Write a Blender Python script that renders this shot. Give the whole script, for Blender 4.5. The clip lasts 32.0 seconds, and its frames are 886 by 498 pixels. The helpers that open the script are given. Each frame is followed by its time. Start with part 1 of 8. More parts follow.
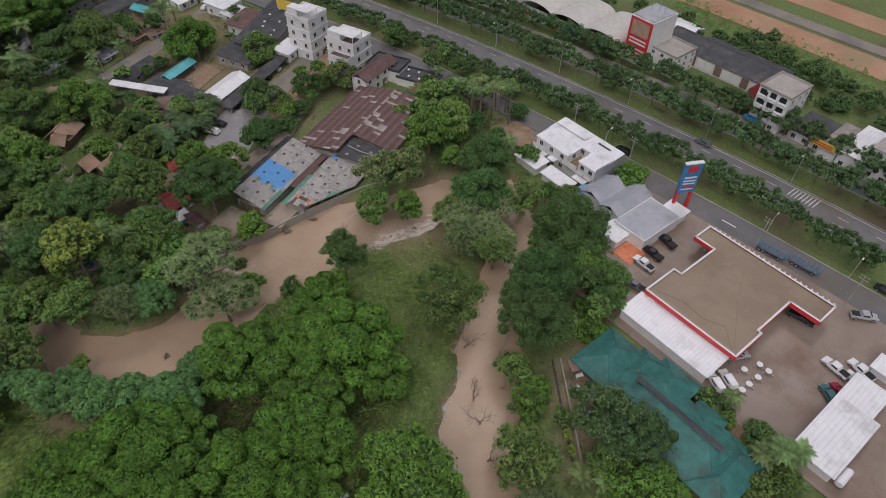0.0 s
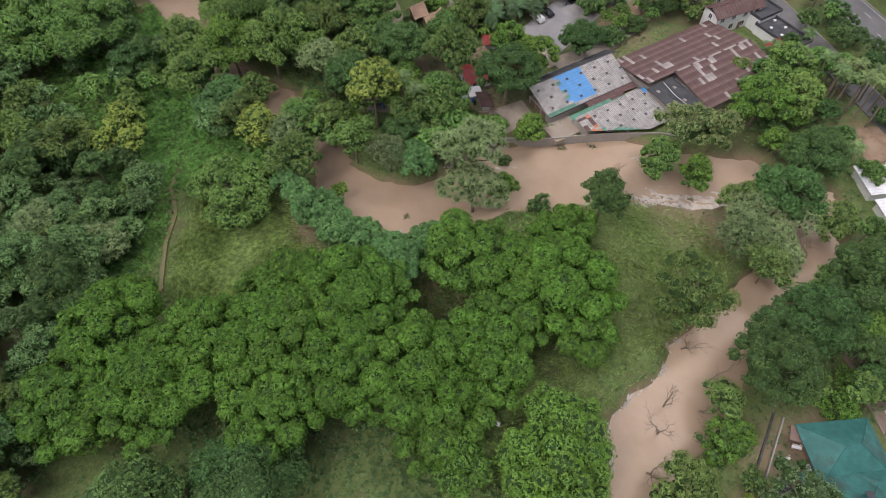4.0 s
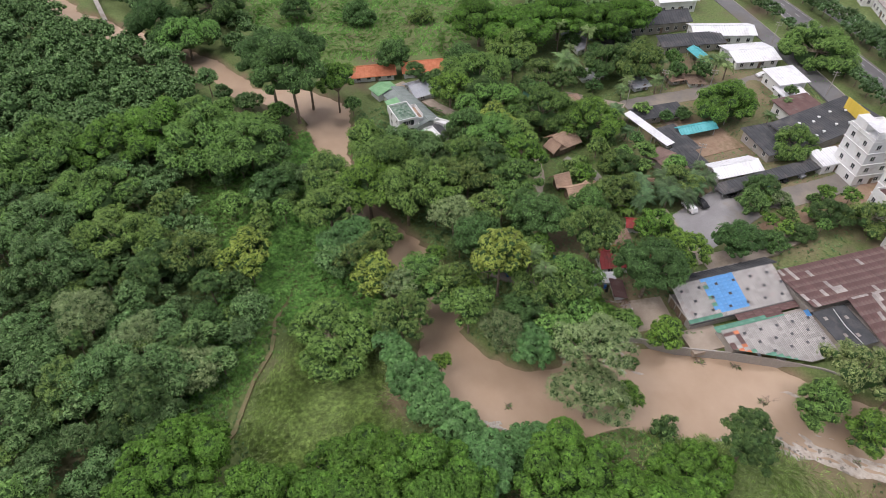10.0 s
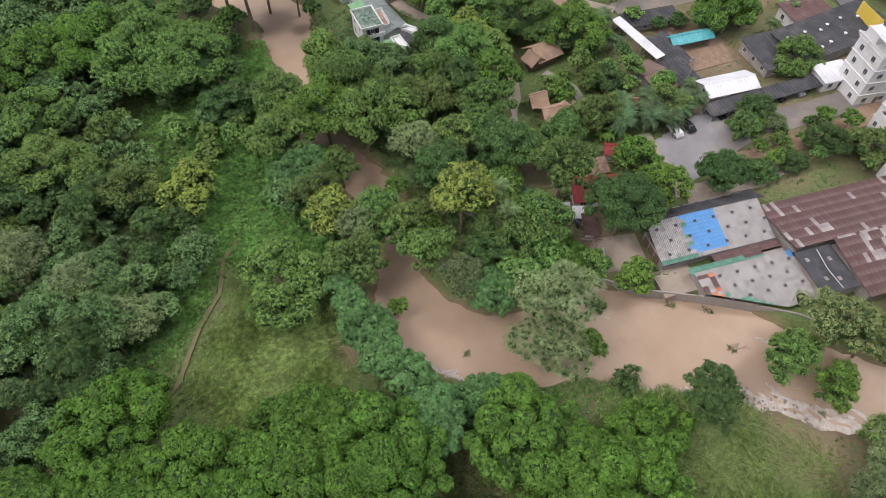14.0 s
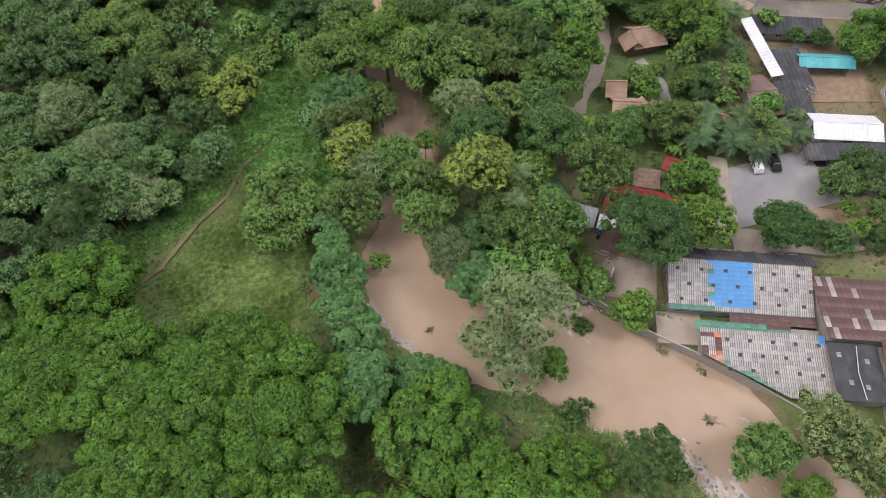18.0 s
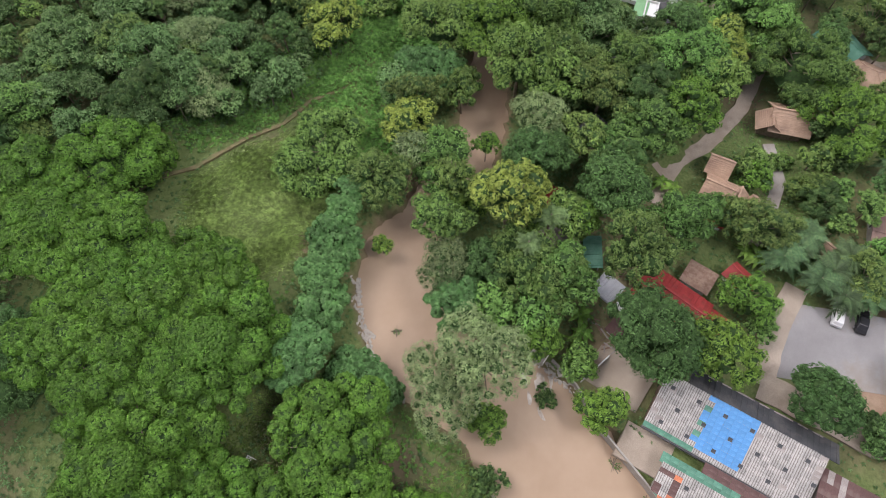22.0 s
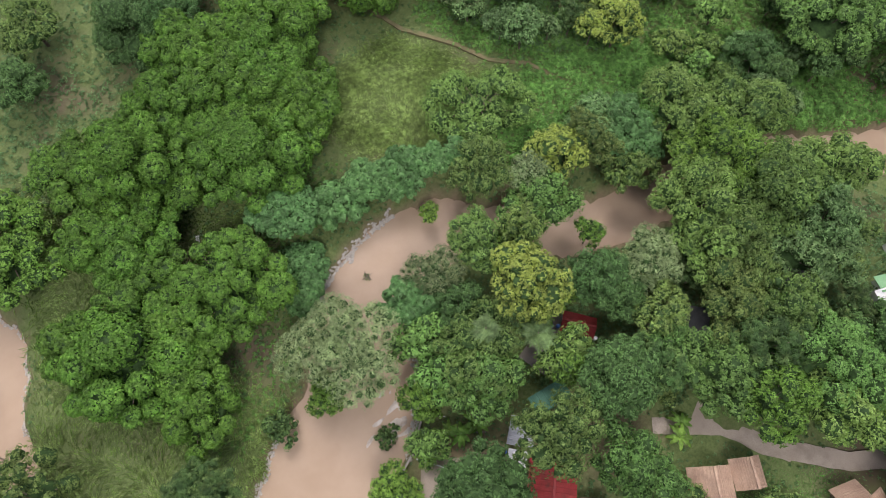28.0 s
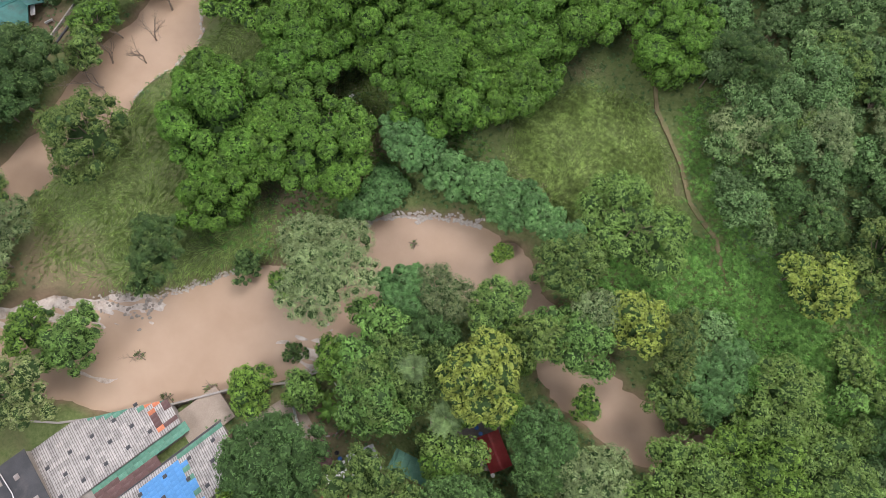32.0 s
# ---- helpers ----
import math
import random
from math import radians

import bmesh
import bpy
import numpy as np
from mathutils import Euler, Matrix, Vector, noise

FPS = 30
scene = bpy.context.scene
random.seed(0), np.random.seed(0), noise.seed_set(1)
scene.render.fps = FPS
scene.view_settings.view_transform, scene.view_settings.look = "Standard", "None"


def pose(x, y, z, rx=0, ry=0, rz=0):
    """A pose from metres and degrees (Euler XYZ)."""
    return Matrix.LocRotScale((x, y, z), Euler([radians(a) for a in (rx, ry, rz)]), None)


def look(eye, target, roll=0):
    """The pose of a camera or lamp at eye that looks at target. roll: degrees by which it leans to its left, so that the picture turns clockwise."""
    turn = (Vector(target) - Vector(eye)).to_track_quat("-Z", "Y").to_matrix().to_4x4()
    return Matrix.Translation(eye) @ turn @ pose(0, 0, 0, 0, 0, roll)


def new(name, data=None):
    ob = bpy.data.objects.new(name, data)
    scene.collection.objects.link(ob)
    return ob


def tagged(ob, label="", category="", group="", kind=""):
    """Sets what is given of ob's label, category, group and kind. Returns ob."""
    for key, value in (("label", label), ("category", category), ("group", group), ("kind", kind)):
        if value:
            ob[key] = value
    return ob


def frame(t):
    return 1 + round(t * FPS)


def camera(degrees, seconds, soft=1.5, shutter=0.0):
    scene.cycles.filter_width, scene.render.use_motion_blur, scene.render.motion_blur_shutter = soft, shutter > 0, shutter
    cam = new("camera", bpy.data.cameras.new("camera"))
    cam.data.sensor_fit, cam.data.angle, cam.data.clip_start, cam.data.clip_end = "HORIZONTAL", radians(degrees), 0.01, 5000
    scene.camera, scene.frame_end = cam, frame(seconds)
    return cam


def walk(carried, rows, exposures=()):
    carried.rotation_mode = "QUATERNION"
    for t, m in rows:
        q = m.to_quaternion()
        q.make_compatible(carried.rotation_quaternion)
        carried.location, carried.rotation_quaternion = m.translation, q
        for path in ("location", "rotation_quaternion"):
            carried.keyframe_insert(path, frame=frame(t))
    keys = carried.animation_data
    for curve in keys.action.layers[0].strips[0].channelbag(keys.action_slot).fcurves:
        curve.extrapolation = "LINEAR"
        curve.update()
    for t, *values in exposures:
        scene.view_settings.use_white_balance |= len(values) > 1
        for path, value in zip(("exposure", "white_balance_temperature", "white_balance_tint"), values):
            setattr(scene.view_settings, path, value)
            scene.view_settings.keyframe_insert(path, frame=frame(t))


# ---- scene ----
cam = camera(70.30, 32.0, soft=0.8)
PATH = [  # seconds, x, y, z, pitch, roll, yaw
    (0.0, -0.00, 0.00, 102.95, -45.93, 1.06, 0.00),
    (0.5, 0.05, 1.11, 102.70, -45.90, 0.74, 4.12),
    (1.0, 0.13, 2.14, 102.53, -46.93, 0.44, 8.56),
    (1.5, 0.19, 3.16, 102.40, -48.62, 0.07, 13.06),
    (2.0, 0.10, 4.21, 102.21, -50.30, -0.29, 17.51),
    (2.5, -0.19, 5.25, 101.93, -51.91, -0.58, 21.85),
    (3.0, -0.64, 6.18, 101.66, -53.49, -0.68, 26.05),
    (3.5, -1.17, 6.99, 101.45, -55.01, -0.67, 30.16),
    (5.5, -5.06, 9.91, 100.68, -52.12, -0.20, 46.95),
    (6.0, -5.89, 10.92, 100.67, -49.93, -0.16, 48.05),
    (6.5, -6.80, 11.89, 100.69, -47.74, -0.11, 48.65),
    (7.0, -7.78, 12.85, 100.70, -45.54, -0.05, 49.13),
    (7.5, -8.76, 13.83, 100.68, -43.43, -0.01, 49.20),
    (8.0, -9.72, 14.85, 100.63, -42.35, -0.00, 49.19),
    (8.5, -10.69, 15.92, 100.56, -42.32, -0.00, 49.20),
    (9.0, -11.68, 17.03, 100.49, -42.28, 0.00, 49.21),
    (9.5, -12.69, 18.16, 100.35, -42.27, 0.02, 49.22),
    (10.0, -13.68, 19.25, 100.15, -43.91, 0.00, 49.21),
    (10.5, -14.72, 20.28, 99.99, -47.18, 0.03, 49.17),
    (11.0, -15.84, 21.35, 99.91, -50.29, 0.06, 49.09),
    (11.5, -16.98, 22.67, 99.90, -52.95, 0.12, 49.04),
    (12.0, -17.98, 24.35, 99.92, -53.97, 0.16, 49.07),
    (12.5, -18.70, 26.32, 99.90, -54.03, 0.16, 49.08),
    (13.0, -19.01, 28.46, 99.84, -54.05, 0.20, 49.03),
    (13.5, -18.90, 30.75, 99.75, -53.99, 0.19, 49.00),
    (14.0, -18.38, 33.22, 99.62, -53.91, 0.21, 48.98),
    (14.5, -17.59, 35.87, 99.47, -54.58, 0.21, 48.96),
    (16.5, -13.45, 47.71, 99.24, -57.96, 0.42, 53.34),
    (17.0, -13.41, 50.28, 99.15, -58.60, 0.72, 59.73),
    (17.5, -13.31, 53.15, 99.04, -59.15, 0.66, 65.66),
    (18.0, -13.26, 56.28, 98.95, -59.64, 0.36, 69.15),
    (18.5, -13.48, 59.43, 98.90, -60.16, 0.17, 72.21),
    (19.0, -13.99, 62.56, 98.88, -60.74, 0.01, 75.40),
    (19.5, -14.65, 65.75, 98.86, -61.26, -0.20, 78.79),
    (20.0, -15.54, 68.96, 98.69, -61.76, -0.33, 82.37),
    (20.5, -16.63, 72.02, 98.38, -62.31, -0.27, 85.88),
    (21.0, -17.80, 74.82, 98.08, -62.65, -0.10, 89.12),
    (21.5, -19.13, 77.44, 97.88, -63.08, 0.08, 92.30),
    (22.0, -20.65, 80.03, 97.76, -63.54, 0.19, 95.78),
    (22.5, -22.32, 82.57, 97.71, -63.95, 0.28, 99.55),
    (23.0, -24.18, 85.08, 97.74, -64.52, 0.33, 103.65),
    (23.5, -26.26, 87.58, 97.76, -65.02, 0.28, 107.94),
    (24.0, -28.51, 89.99, 97.74, -65.43, 0.18, 112.30),
    (24.5, -30.92, 92.17, 97.79, -65.90, 0.20, 116.58),
    (25.0, -33.51, 94.05, 97.99, -66.54, 0.25, 120.75),
    (25.5, -36.27, 95.70, 98.29, -67.20, 0.14, 125.00),
    (27.5, -48.14, 100.80, 100.03, -70.32, -0.76, 145.23),
    (28.0, -50.52, 101.97, 100.03, -70.65, -0.46, 152.56),
    (28.5, -52.97, 103.09, 99.94, -70.87, -0.21, 160.04),
    (29.0, -55.61, 103.83, 99.80, -71.03, -0.09, 167.11),
    (29.5, -58.42, 103.85, 99.73, -71.31, 0.01, 173.93),
    (30.0, -61.30, 103.06, 99.78, -71.78, 0.23, 180.90),
    (30.5, -64.18, 101.51, 99.83, -72.46, 0.27, 187.29),
    (31.0, -66.91, 99.46, 99.82, -72.83, 0.36, 193.86),
    (31.5, -69.42, 97.26, 99.69, -73.03, 0.38, 200.34),
    (32.0, -71.76, 95.09, 99.52, -72.91, 0.32, 206.75),
]


def drone(t, x, y, z, pitch, roll, yaw):
    """A row of the flight: heading to the left of +y, pitch up, roll to the left."""
    return t, pose(x, y, z) @ pose(0, 0, 0, 0, 0, yaw) @ pose(0, 0, 0, 90 + pitch) @ pose(0, 0, 0, 0, 0, roll)


walk(cam, [drone(*row) for row in PATH], exposures=((0.0, -0.72, 6300, 17), (2.0, -0.46, 6300, 17), (3.5, -0.18, 6300, 17), (5.5, 0.05, 6300, 17), (15.0, 0.02, 6300, 17), (20.0, 0.1, 6300, 17), (25.0, 0.26, 6300, 17), (32.0, 0.22, 6300, 17)))

# ---- light: a bright overcast sky, with a broad weak sun behind the cloud ----
world = bpy.data.worlds.new("overcast_sky")
scene.world = world
world.use_nodes = True
wt = world.node_tree
sky = wt.nodes.new("ShaderNodeTexSky")
sky.sky_type = "NISHITA"
sky.sun_disc = False
sky.sun_elevation = radians(58)
sky.sun_rotation = radians(200)
sky.air_density, sky.dust_density, sky.ozone_density = 1.0, 6.0, 1.0
pale = wt.nodes.new("ShaderNodeHueSaturation")
pale.inputs["Saturation"].default_value = 0.42
wt.links.new(sky.outputs[0], pale.inputs["Color"])
wt.links.new(pale.outputs[0], wt.nodes["Background"].inputs[0])
wt.nodes["Background"].inputs[1].default_value = 0.135
sun_data = bpy.data.lights.new("sun", "SUN")
sun_data.energy, sun_data.angle, sun_data.color = 1.1, radians(16), (1.0, 0.97, 0.93)
sun = new("sun", sun_data)
sun.matrix_world = look((0, 0, 200), (0 + 60 * math.sin(radians(200)), 60 * math.cos(radians(200)), 105))

# ---- materials ----
MATS = {}


def mat(name):
    m = bpy.data.materials.new(name)
    m.use_nodes = True
    MATS[name] = m
    return m, m.node_tree, m.node_tree.nodes, m.node_tree.links, m.node_tree.nodes["Principled BSDF"]


def ramp(nodes, stops):
    r = nodes.new("ShaderNodeValToRGB")
    while len(r.color_ramp.elements) < len(stops):
        r.color_ramp.elements.new(0.5)
    for e, (p, c) in zip(r.color_ramp.elements, stops):
        e.position, e.color = p, (*c, 1)
    return r


def noise_tex(nodes, links, scale, detail=4.0, rough=0.55, coord=None):
    n = nodes.new("ShaderNodeTexNoise")
    n.inputs["Scale"].default_value, n.inputs["Detail"].default_value, n.inputs["Roughness"].default_value = scale, detail, rough
    if coord is None:
        coord = nodes.new("ShaderNodeTexCoord").outputs["Object"]
    links.new(coord, n.inputs["Vector"])
    return n


def mix_rgb(nodes, links, fac, a, b, blend="MIX"):
    x = nodes.new("ShaderNodeMix")
    x.data_type, x.blend_type = "RGBA", blend
    for sock, v in ((x.inputs[0], fac), (x.inputs[6], a), (x.inputs[7], b)):
        if isinstance(v, (int, float)):
            sock.default_value = v
        elif isinstance(v, tuple):
            sock.default_value = (*v, 1)
        else:
            links.new(v, sock)
    return x.outputs[2]


def bump(nodes, links, height, strength, distance, bsdf):
    b = nodes.new("ShaderNodeBump")
    b.inputs["Strength"].default_value, b.inputs["Distance"].default_value = strength, distance
    links.new(height, b.inputs["Height"])
    links.new(b.outputs[0], bsdf.inputs["Normal"])


def surface(name, c1, c2, scale=0.6, rough=0.8, fine=8.0, bumpiness=0.2, metal=0.0, stain=None, stain_scale=0.15, spread=0.0):
    """Paint, concrete, metal and the like: two tones at two scales, stains, a fine relief."""
    m, t, n, l, b = mat(name)
    big = noise_tex(n, l, scale)
    small = noise_tex(n, l, fine, 6.0)
    r = ramp(n, ((0.35, c1), (0.65, c2)))
    l.new(big.outputs[0], r.inputs[0])
    col = mix_rgb(n, l, 0.35, r.outputs[0], small.outputs[0], "OVERLAY")
    if stain:
        s = noise_tex(n, l, stain_scale, 8.0, 0.65)
        mask = ramp(n, ((0.5, (0, 0, 0)), (0.68, (1, 1, 1))))
        l.new(s.outputs[0], mask.inputs[0])
        col = mix_rgb(n, l, mask.outputs[0], col, stain)
    if spread:
        oi = n.new("ShaderNodeObjectInfo")
        hs = n.new("ShaderNodeHueSaturation")
        mr = n.new("ShaderNodeMapRange")
        mr.inputs["To Min"].default_value, mr.inputs["To Max"].default_value = 1 - spread, 1 + spread
        l.new(oi.outputs["Random"], mr.inputs["Value"])
        l.new(mr.outputs[0], hs.inputs["Value"])
        l.new(col, hs.inputs["Color"])
        col = hs.outputs[0]
    l.new(col, b.inputs["Base Color"])
    b.inputs["Roughness"].default_value, b.inputs["Metallic"].default_value = rough, metal
    bump(n, l, small.outputs[0], bumpiness, 0.03, b)
    return m


def foliage(name, dark, mid, light, hue=0.026, value=0.27, rough=0.55, through_light=0.3):
    """Leaves: every leaf and every tree has its own shade, with light that shines through."""
    m, t, n, l, b = mat(name)
    geo = n.new("ShaderNodeNewGeometry")
    dark, light = (tuple(k * c + (1 - k) * m0 for c, m0 in zip(end, mid)) for end, k in ((dark, 0.4), (light, 0.36)))
    r = ramp(n, ((0.0, dark), (0.5, mid), (1.0, light)))
    l.new(geo.outputs["Random Per Island"], r.inputs[0])
    patch = noise_tex(n, l, 0.35, 3.0)
    spray = noise_tex(n, l, 1.25, 1.5)
    tone = n.new("ShaderNodeMapRange")
    for sock, v in zip(("From Min", "From Max", "To Min", "To Max"), (0.3, 0.7, 0.18, 0.86)):
        tone.inputs[sock].default_value = v
    l.new(spray.outputs[0], tone.inputs["Value"])
    both = mix_rgb(n, l, 0.6, mix_rgb(n, l, 0.6, r.outputs[0], tone.outputs[0], "OVERLAY"), patch.outputs[0], "OVERLAY")
    oi = n.new("ShaderNodeObjectInfo")
    hs = n.new("ShaderNodeHueSaturation")
    for sock, low, high, src in (("Hue", 0.5 - hue, 0.5 + 0.4 * hue, 1), ("Value", 1 - value, 1 + value, 1)):
        mr = n.new("ShaderNodeMapRange")
        mr.inputs["To Min"].default_value, mr.inputs["To Max"].default_value = low, high
        if sock == "Hue":
            w = n.new("ShaderNodeMath")
            w.operation = "FRACT"
            k = n.new("ShaderNodeMath")
            k.operation = "MULTIPLY"
            k.inputs[1].default_value = 7.31
            l.new(oi.outputs["Random"], k.inputs[0])
            l.new(k.outputs[0], w.inputs[0])
            l.new(w.outputs[0], mr.inputs["Value"])
        else:
            l.new(oi.outputs["Random"], mr.inputs["Value"])
        l.new(mr.outputs[0], hs.inputs[sock])
    l.new(both, hs.inputs["Color"])
    l.new(hs.outputs[0], b.inputs["Base Color"])
    b.inputs["Roughness"].default_value = rough
    b.inputs["Specular IOR Level"].default_value = 0.35
    tr = n.new("ShaderNodeBsdfTranslucent")
    l.new(hs.outputs[0], tr.inputs[0])
    mx = n.new("ShaderNodeMixShader")
    mx.inputs[0].default_value = through_light
    l.new(b.outputs[0], mx.inputs[1])
    l.new(tr.outputs[0], mx.inputs[2])
    l.new(mx.outputs[0], n["Material Output"].inputs[0])
    return m


FOLIAGE = {
    "rain_tree": foliage("rain_tree_leaf", (0.044, 0.119, 0.019), (0.118, 0.252, 0.035), (0.227, 0.412, 0.065), hue=0.006, value=0.14),
    "broadleaf_tree": foliage("broadleaf_leaf", (0.085, 0.18, 0.045), (0.19, 0.35, 0.085), (0.35, 0.54, 0.16)),
    "dark_tree": foliage("dark_leaf", (0.055, 0.125, 0.042), (0.115, 0.23, 0.068), (0.21, 0.345, 0.11)),
    "parasol_tree": foliage("parasol_leaf", (0.066, 0.155, 0.045), (0.135, 0.285, 0.09), (0.26, 0.43, 0.185), hue=0.006, value=0.1),
    "feathery_tree": foliage("feathery_leaf", (0.16, 0.22, 0.095), (0.27, 0.36, 0.16), (0.4, 0.49, 0.25), hue=0.01),
    "golden_tree": foliage("golden_leaf", (0.195, 0.287, 0.060), (0.377, 0.488, 0.102), (0.585, 0.671, 0.180), hue=0.006, value=0.08),
    "lime_tree": foliage("lime_leaf", (0.085, 0.185, 0.03), (0.175, 0.335, 0.055), (0.3, 0.48, 0.1), hue=0.014, value=0.14),
    "flowering_tree": foliage("flowering_leaf", (0.12, 0.19, 0.055), (0.29, 0.37, 0.13), (0.62, 0.6, 0.38), hue=0.006, value=0.06),
    "olive_tree": foliage("olive_leaf", (0.1, 0.165, 0.045), (0.2, 0.305, 0.08), (0.34, 0.45, 0.15), hue=0.012),
    "mango_tree": foliage("mango_leaf", (0.045, 0.1, 0.032), (0.1, 0.19, 0.055), (0.29, 0.39, 0.12), hue=0.012),
    "bushy_shrub": foliage("shrub_leaf", (0.066, 0.134, 0.044), (0.131, 0.255, 0.076), (0.236, 0.382, 0.123)),
    "palm_tree": foliage("palm_leaf", (0.093, 0.169, 0.061), (0.171, 0.268, 0.094), (0.263, 0.389, 0.145)),
    "oil_palm": foliage("oil_palm_leaf", (0.054, 0.117, 0.054), (0.100, 0.182, 0.072), (0.158, 0.255, 0.101)),
    "street_tree": foliage("street_tree_leaf", (0.066, 0.134, 0.052), (0.127, 0.228, 0.090), (0.283, 0.362, 0.239)),
    "forest_tree": foliage("forest_leaf", (0.07, 0.15, 0.055), (0.16, 0.29, 0.1), (0.36, 0.48, 0.22), hue=0.012, value=0.26),
    "grass": foliage("grass_blade", (0.19, 0.285, 0.085), (0.29, 0.41, 0.125), (0.44, 0.55, 0.22), hue=0.004, value=0.04),
    "weed": foliage("weed_leaf", (0.09, 0.21, 0.045), (0.17, 0.36, 0.078), (0.29, 0.51, 0.145), hue=0.004, value=0.04),
    "undergrowth": foliage("undergrowth_leaf", (0.071, 0.138, 0.054), (0.139, 0.248, 0.093), (0.252, 0.390, 0.150), hue=0.004, value=0.04),
}
# crown cores: the shade between leaves is put into this dark green
hull = surface("crown_gap_shade", (0.03, 0.068, 0.016), (0.06, 0.125, 0.03), scale=1.2, fine=3.0, rough=0.9, bumpiness=0.8)
bark = surface("bark", (0.16, 0.12, 0.085), (0.30, 0.25, 0.19), scale=2.0, rough=0.9, bumpiness=0.6)
dead_wood = surface("dead_wood", (0.22, 0.17, 0.13), (0.34, 0.28, 0.22), scale=2.0, rough=0.9, bumpiness=0.5)
asphalt = surface("asphalt", (0.15, 0.147, 0.148), (0.2, 0.196, 0.196), scale=0.15, rough=0.85, stain=(0.17, 0.15, 0.125), stain_scale=0.06)
old_asphalt = surface("old_asphalt", (0.2, 0.18, 0.16), (0.28, 0.25, 0.22), scale=0.12, rough=0.9, stain=(0.33, 0.28, 0.22), stain_scale=0.08)
concrete = surface("concrete", (0.34, 0.31, 0.28), (0.46, 0.43, 0.39), scale=0.25, rough=0.85, stain=(0.26, 0.22, 0.18), stain_scale=0.1)
wet_forecourt = surface("wet_forecourt", (0.25, 0.19, 0.15), (0.34, 0.27, 0.22), scale=0.1, rough=0.45, stain=(0.2, 0.13, 0.09), stain_scale=0.07)
dirt = surface("dirt", (0.26, 0.17, 0.11), (0.38, 0.27, 0.19), scale=0.3, rough=0.95, stain=(0.2, 0.15, 0.08), stain_scale=0.25)
pale_yard = surface("pale_yard", (0.26, 0.25, 0.25), (0.36, 0.35, 0.35), scale=0.12, rough=0.7, stain=(0.3, 0.26, 0.22), stain_scale=0.1)
foam = surface("silty_foam", (0.5, 0.43, 0.36), (0.66, 0.61, 0.55), scale=0.9, fine=5.0, rough=0.7, stain=(0.36, 0.28, 0.21), stain_scale=0.5)
pale_stone = surface("pale_bank_stone", (0.42, 0.38, 0.33), (0.58, 0.54, 0.48), scale=2.0, rough=0.9)
lane_dust = surface("lane_dust", (0.36, 0.295, 0.23), (0.47, 0.395, 0.32), scale=0.2, rough=0.92, stain=(0.25, 0.21, 0.16), stain_scale=0.15)
path_soil = surface("path_soil", (0.19, 0.165, 0.08), (0.27, 0.22, 0.12), scale=0.5, rough=0.95, stain=(0.13, 0.17, 0.055), stain_scale=0.5)
red_dirt = surface("red_dirt", (0.4, 0.22, 0.13), (0.5, 0.3, 0.19), scale=0.05, rough=0.95, stain=(0.32, 0.26, 0.15), stain_scale=0.04)
white_paint = surface("white_paint", (0.78, 0.78, 0.77), (0.86, 0.86, 0.85), scale=0.3, rough=0.6, bumpiness=0.08, stain=(0.66, 0.64, 0.61), stain_scale=0.3)
white_metal = surface("white_metal_roof", (0.8, 0.8, 0.82), (0.89, 0.89, 0.9), scale=0.2, rough=0.45, bumpiness=0.05, stain=(0.55, 0.54, 0.54), stain_scale=0.12)
grey_metal = surface("grey_metal_roof", (0.36, 0.38, 0.42), (0.46, 0.47, 0.5), scale=0.2, rough=0.5, bumpiness=0.06, stain=(0.3, 0.3, 0.31))
dark_roof = surface("dark_sheet_roof", (0.05, 0.053, 0.058), (0.085, 0.087, 0.092), scale=0.3, rough=0.75, stain=(0.14, 0.13, 0.125), stain_scale=0.2)
maroon_roof = surface("maroon_sheet", (0.12, 0.066, 0.06), (0.165, 0.095, 0.085), scale=0.4, rough=0.8, stain=(0.19, 0.14, 0.125), stain_scale=0.3, spread=0.1)
pale_sheet = surface("pale_sheet", (0.3, 0.26, 0.24), (0.44, 0.4, 0.37), scale=0.5, rough=0.8, spread=0.15)
grey_sheet = surface("grey_fibre_sheet", (0.4, 0.38, 0.36), (0.62, 0.6, 0.57), scale=0.9, rough=0.9, stain=(0.22, 0.2, 0.18), stain_scale=0.7, spread=0.2)
# the sheets' corrugations, drawn as darker wave bands in the colour
_n, _l = grey_sheet.node_tree.nodes, grey_sheet.node_tree.links
_wv = _n.new("ShaderNodeTexWave")
_wv.inputs["Scale"].default_value, _wv.inputs["Distortion"].default_value, _wv.inputs["Detail"].default_value = 0.95, 1.5, 2.0
_l.new(_n.new("ShaderNodeTexCoord").outputs["Object"], _wv.inputs["Vector"])
_wr = ramp(_n, ((0.12, (0.5, 0.48, 0.46)), (0.5, (1, 1, 1))))
_l.new(_wv.outputs["Fac"], _wr.inputs[0])
_pb = _n["Principled BSDF"]
_was = _pb.inputs["Base Color"].links[0].from_socket
_l.new(mix_rgb(_n, _l, 1.0, _was, _wr.outputs[0], "MULTIPLY"), _pb.inputs["Base Color"])
blue_sheet = surface("blue_sheet", (0.085, 0.29, 0.62), (0.13, 0.36, 0.7), scale=0.5, rough=0.6, spread=0.06)
green_sheet = surface("green_sheet", (0.09, 0.25, 0.17), (0.15, 0.33, 0.24), scale=0.6, rough=0.8, spread=0.15)
orange_tile = surface("orange_tile", (0.55, 0.17, 0.08), (0.66, 0.25, 0.13), scale=0.8, rough=0.8, spread=0.2)
red_roof = surface("red_roof", (0.30, 0.03, 0.03), (0.40, 0.055, 0.05), scale=0.6, rough=0.6, stain=(0.2, 0.05, 0.04), stain_scale=0.5)
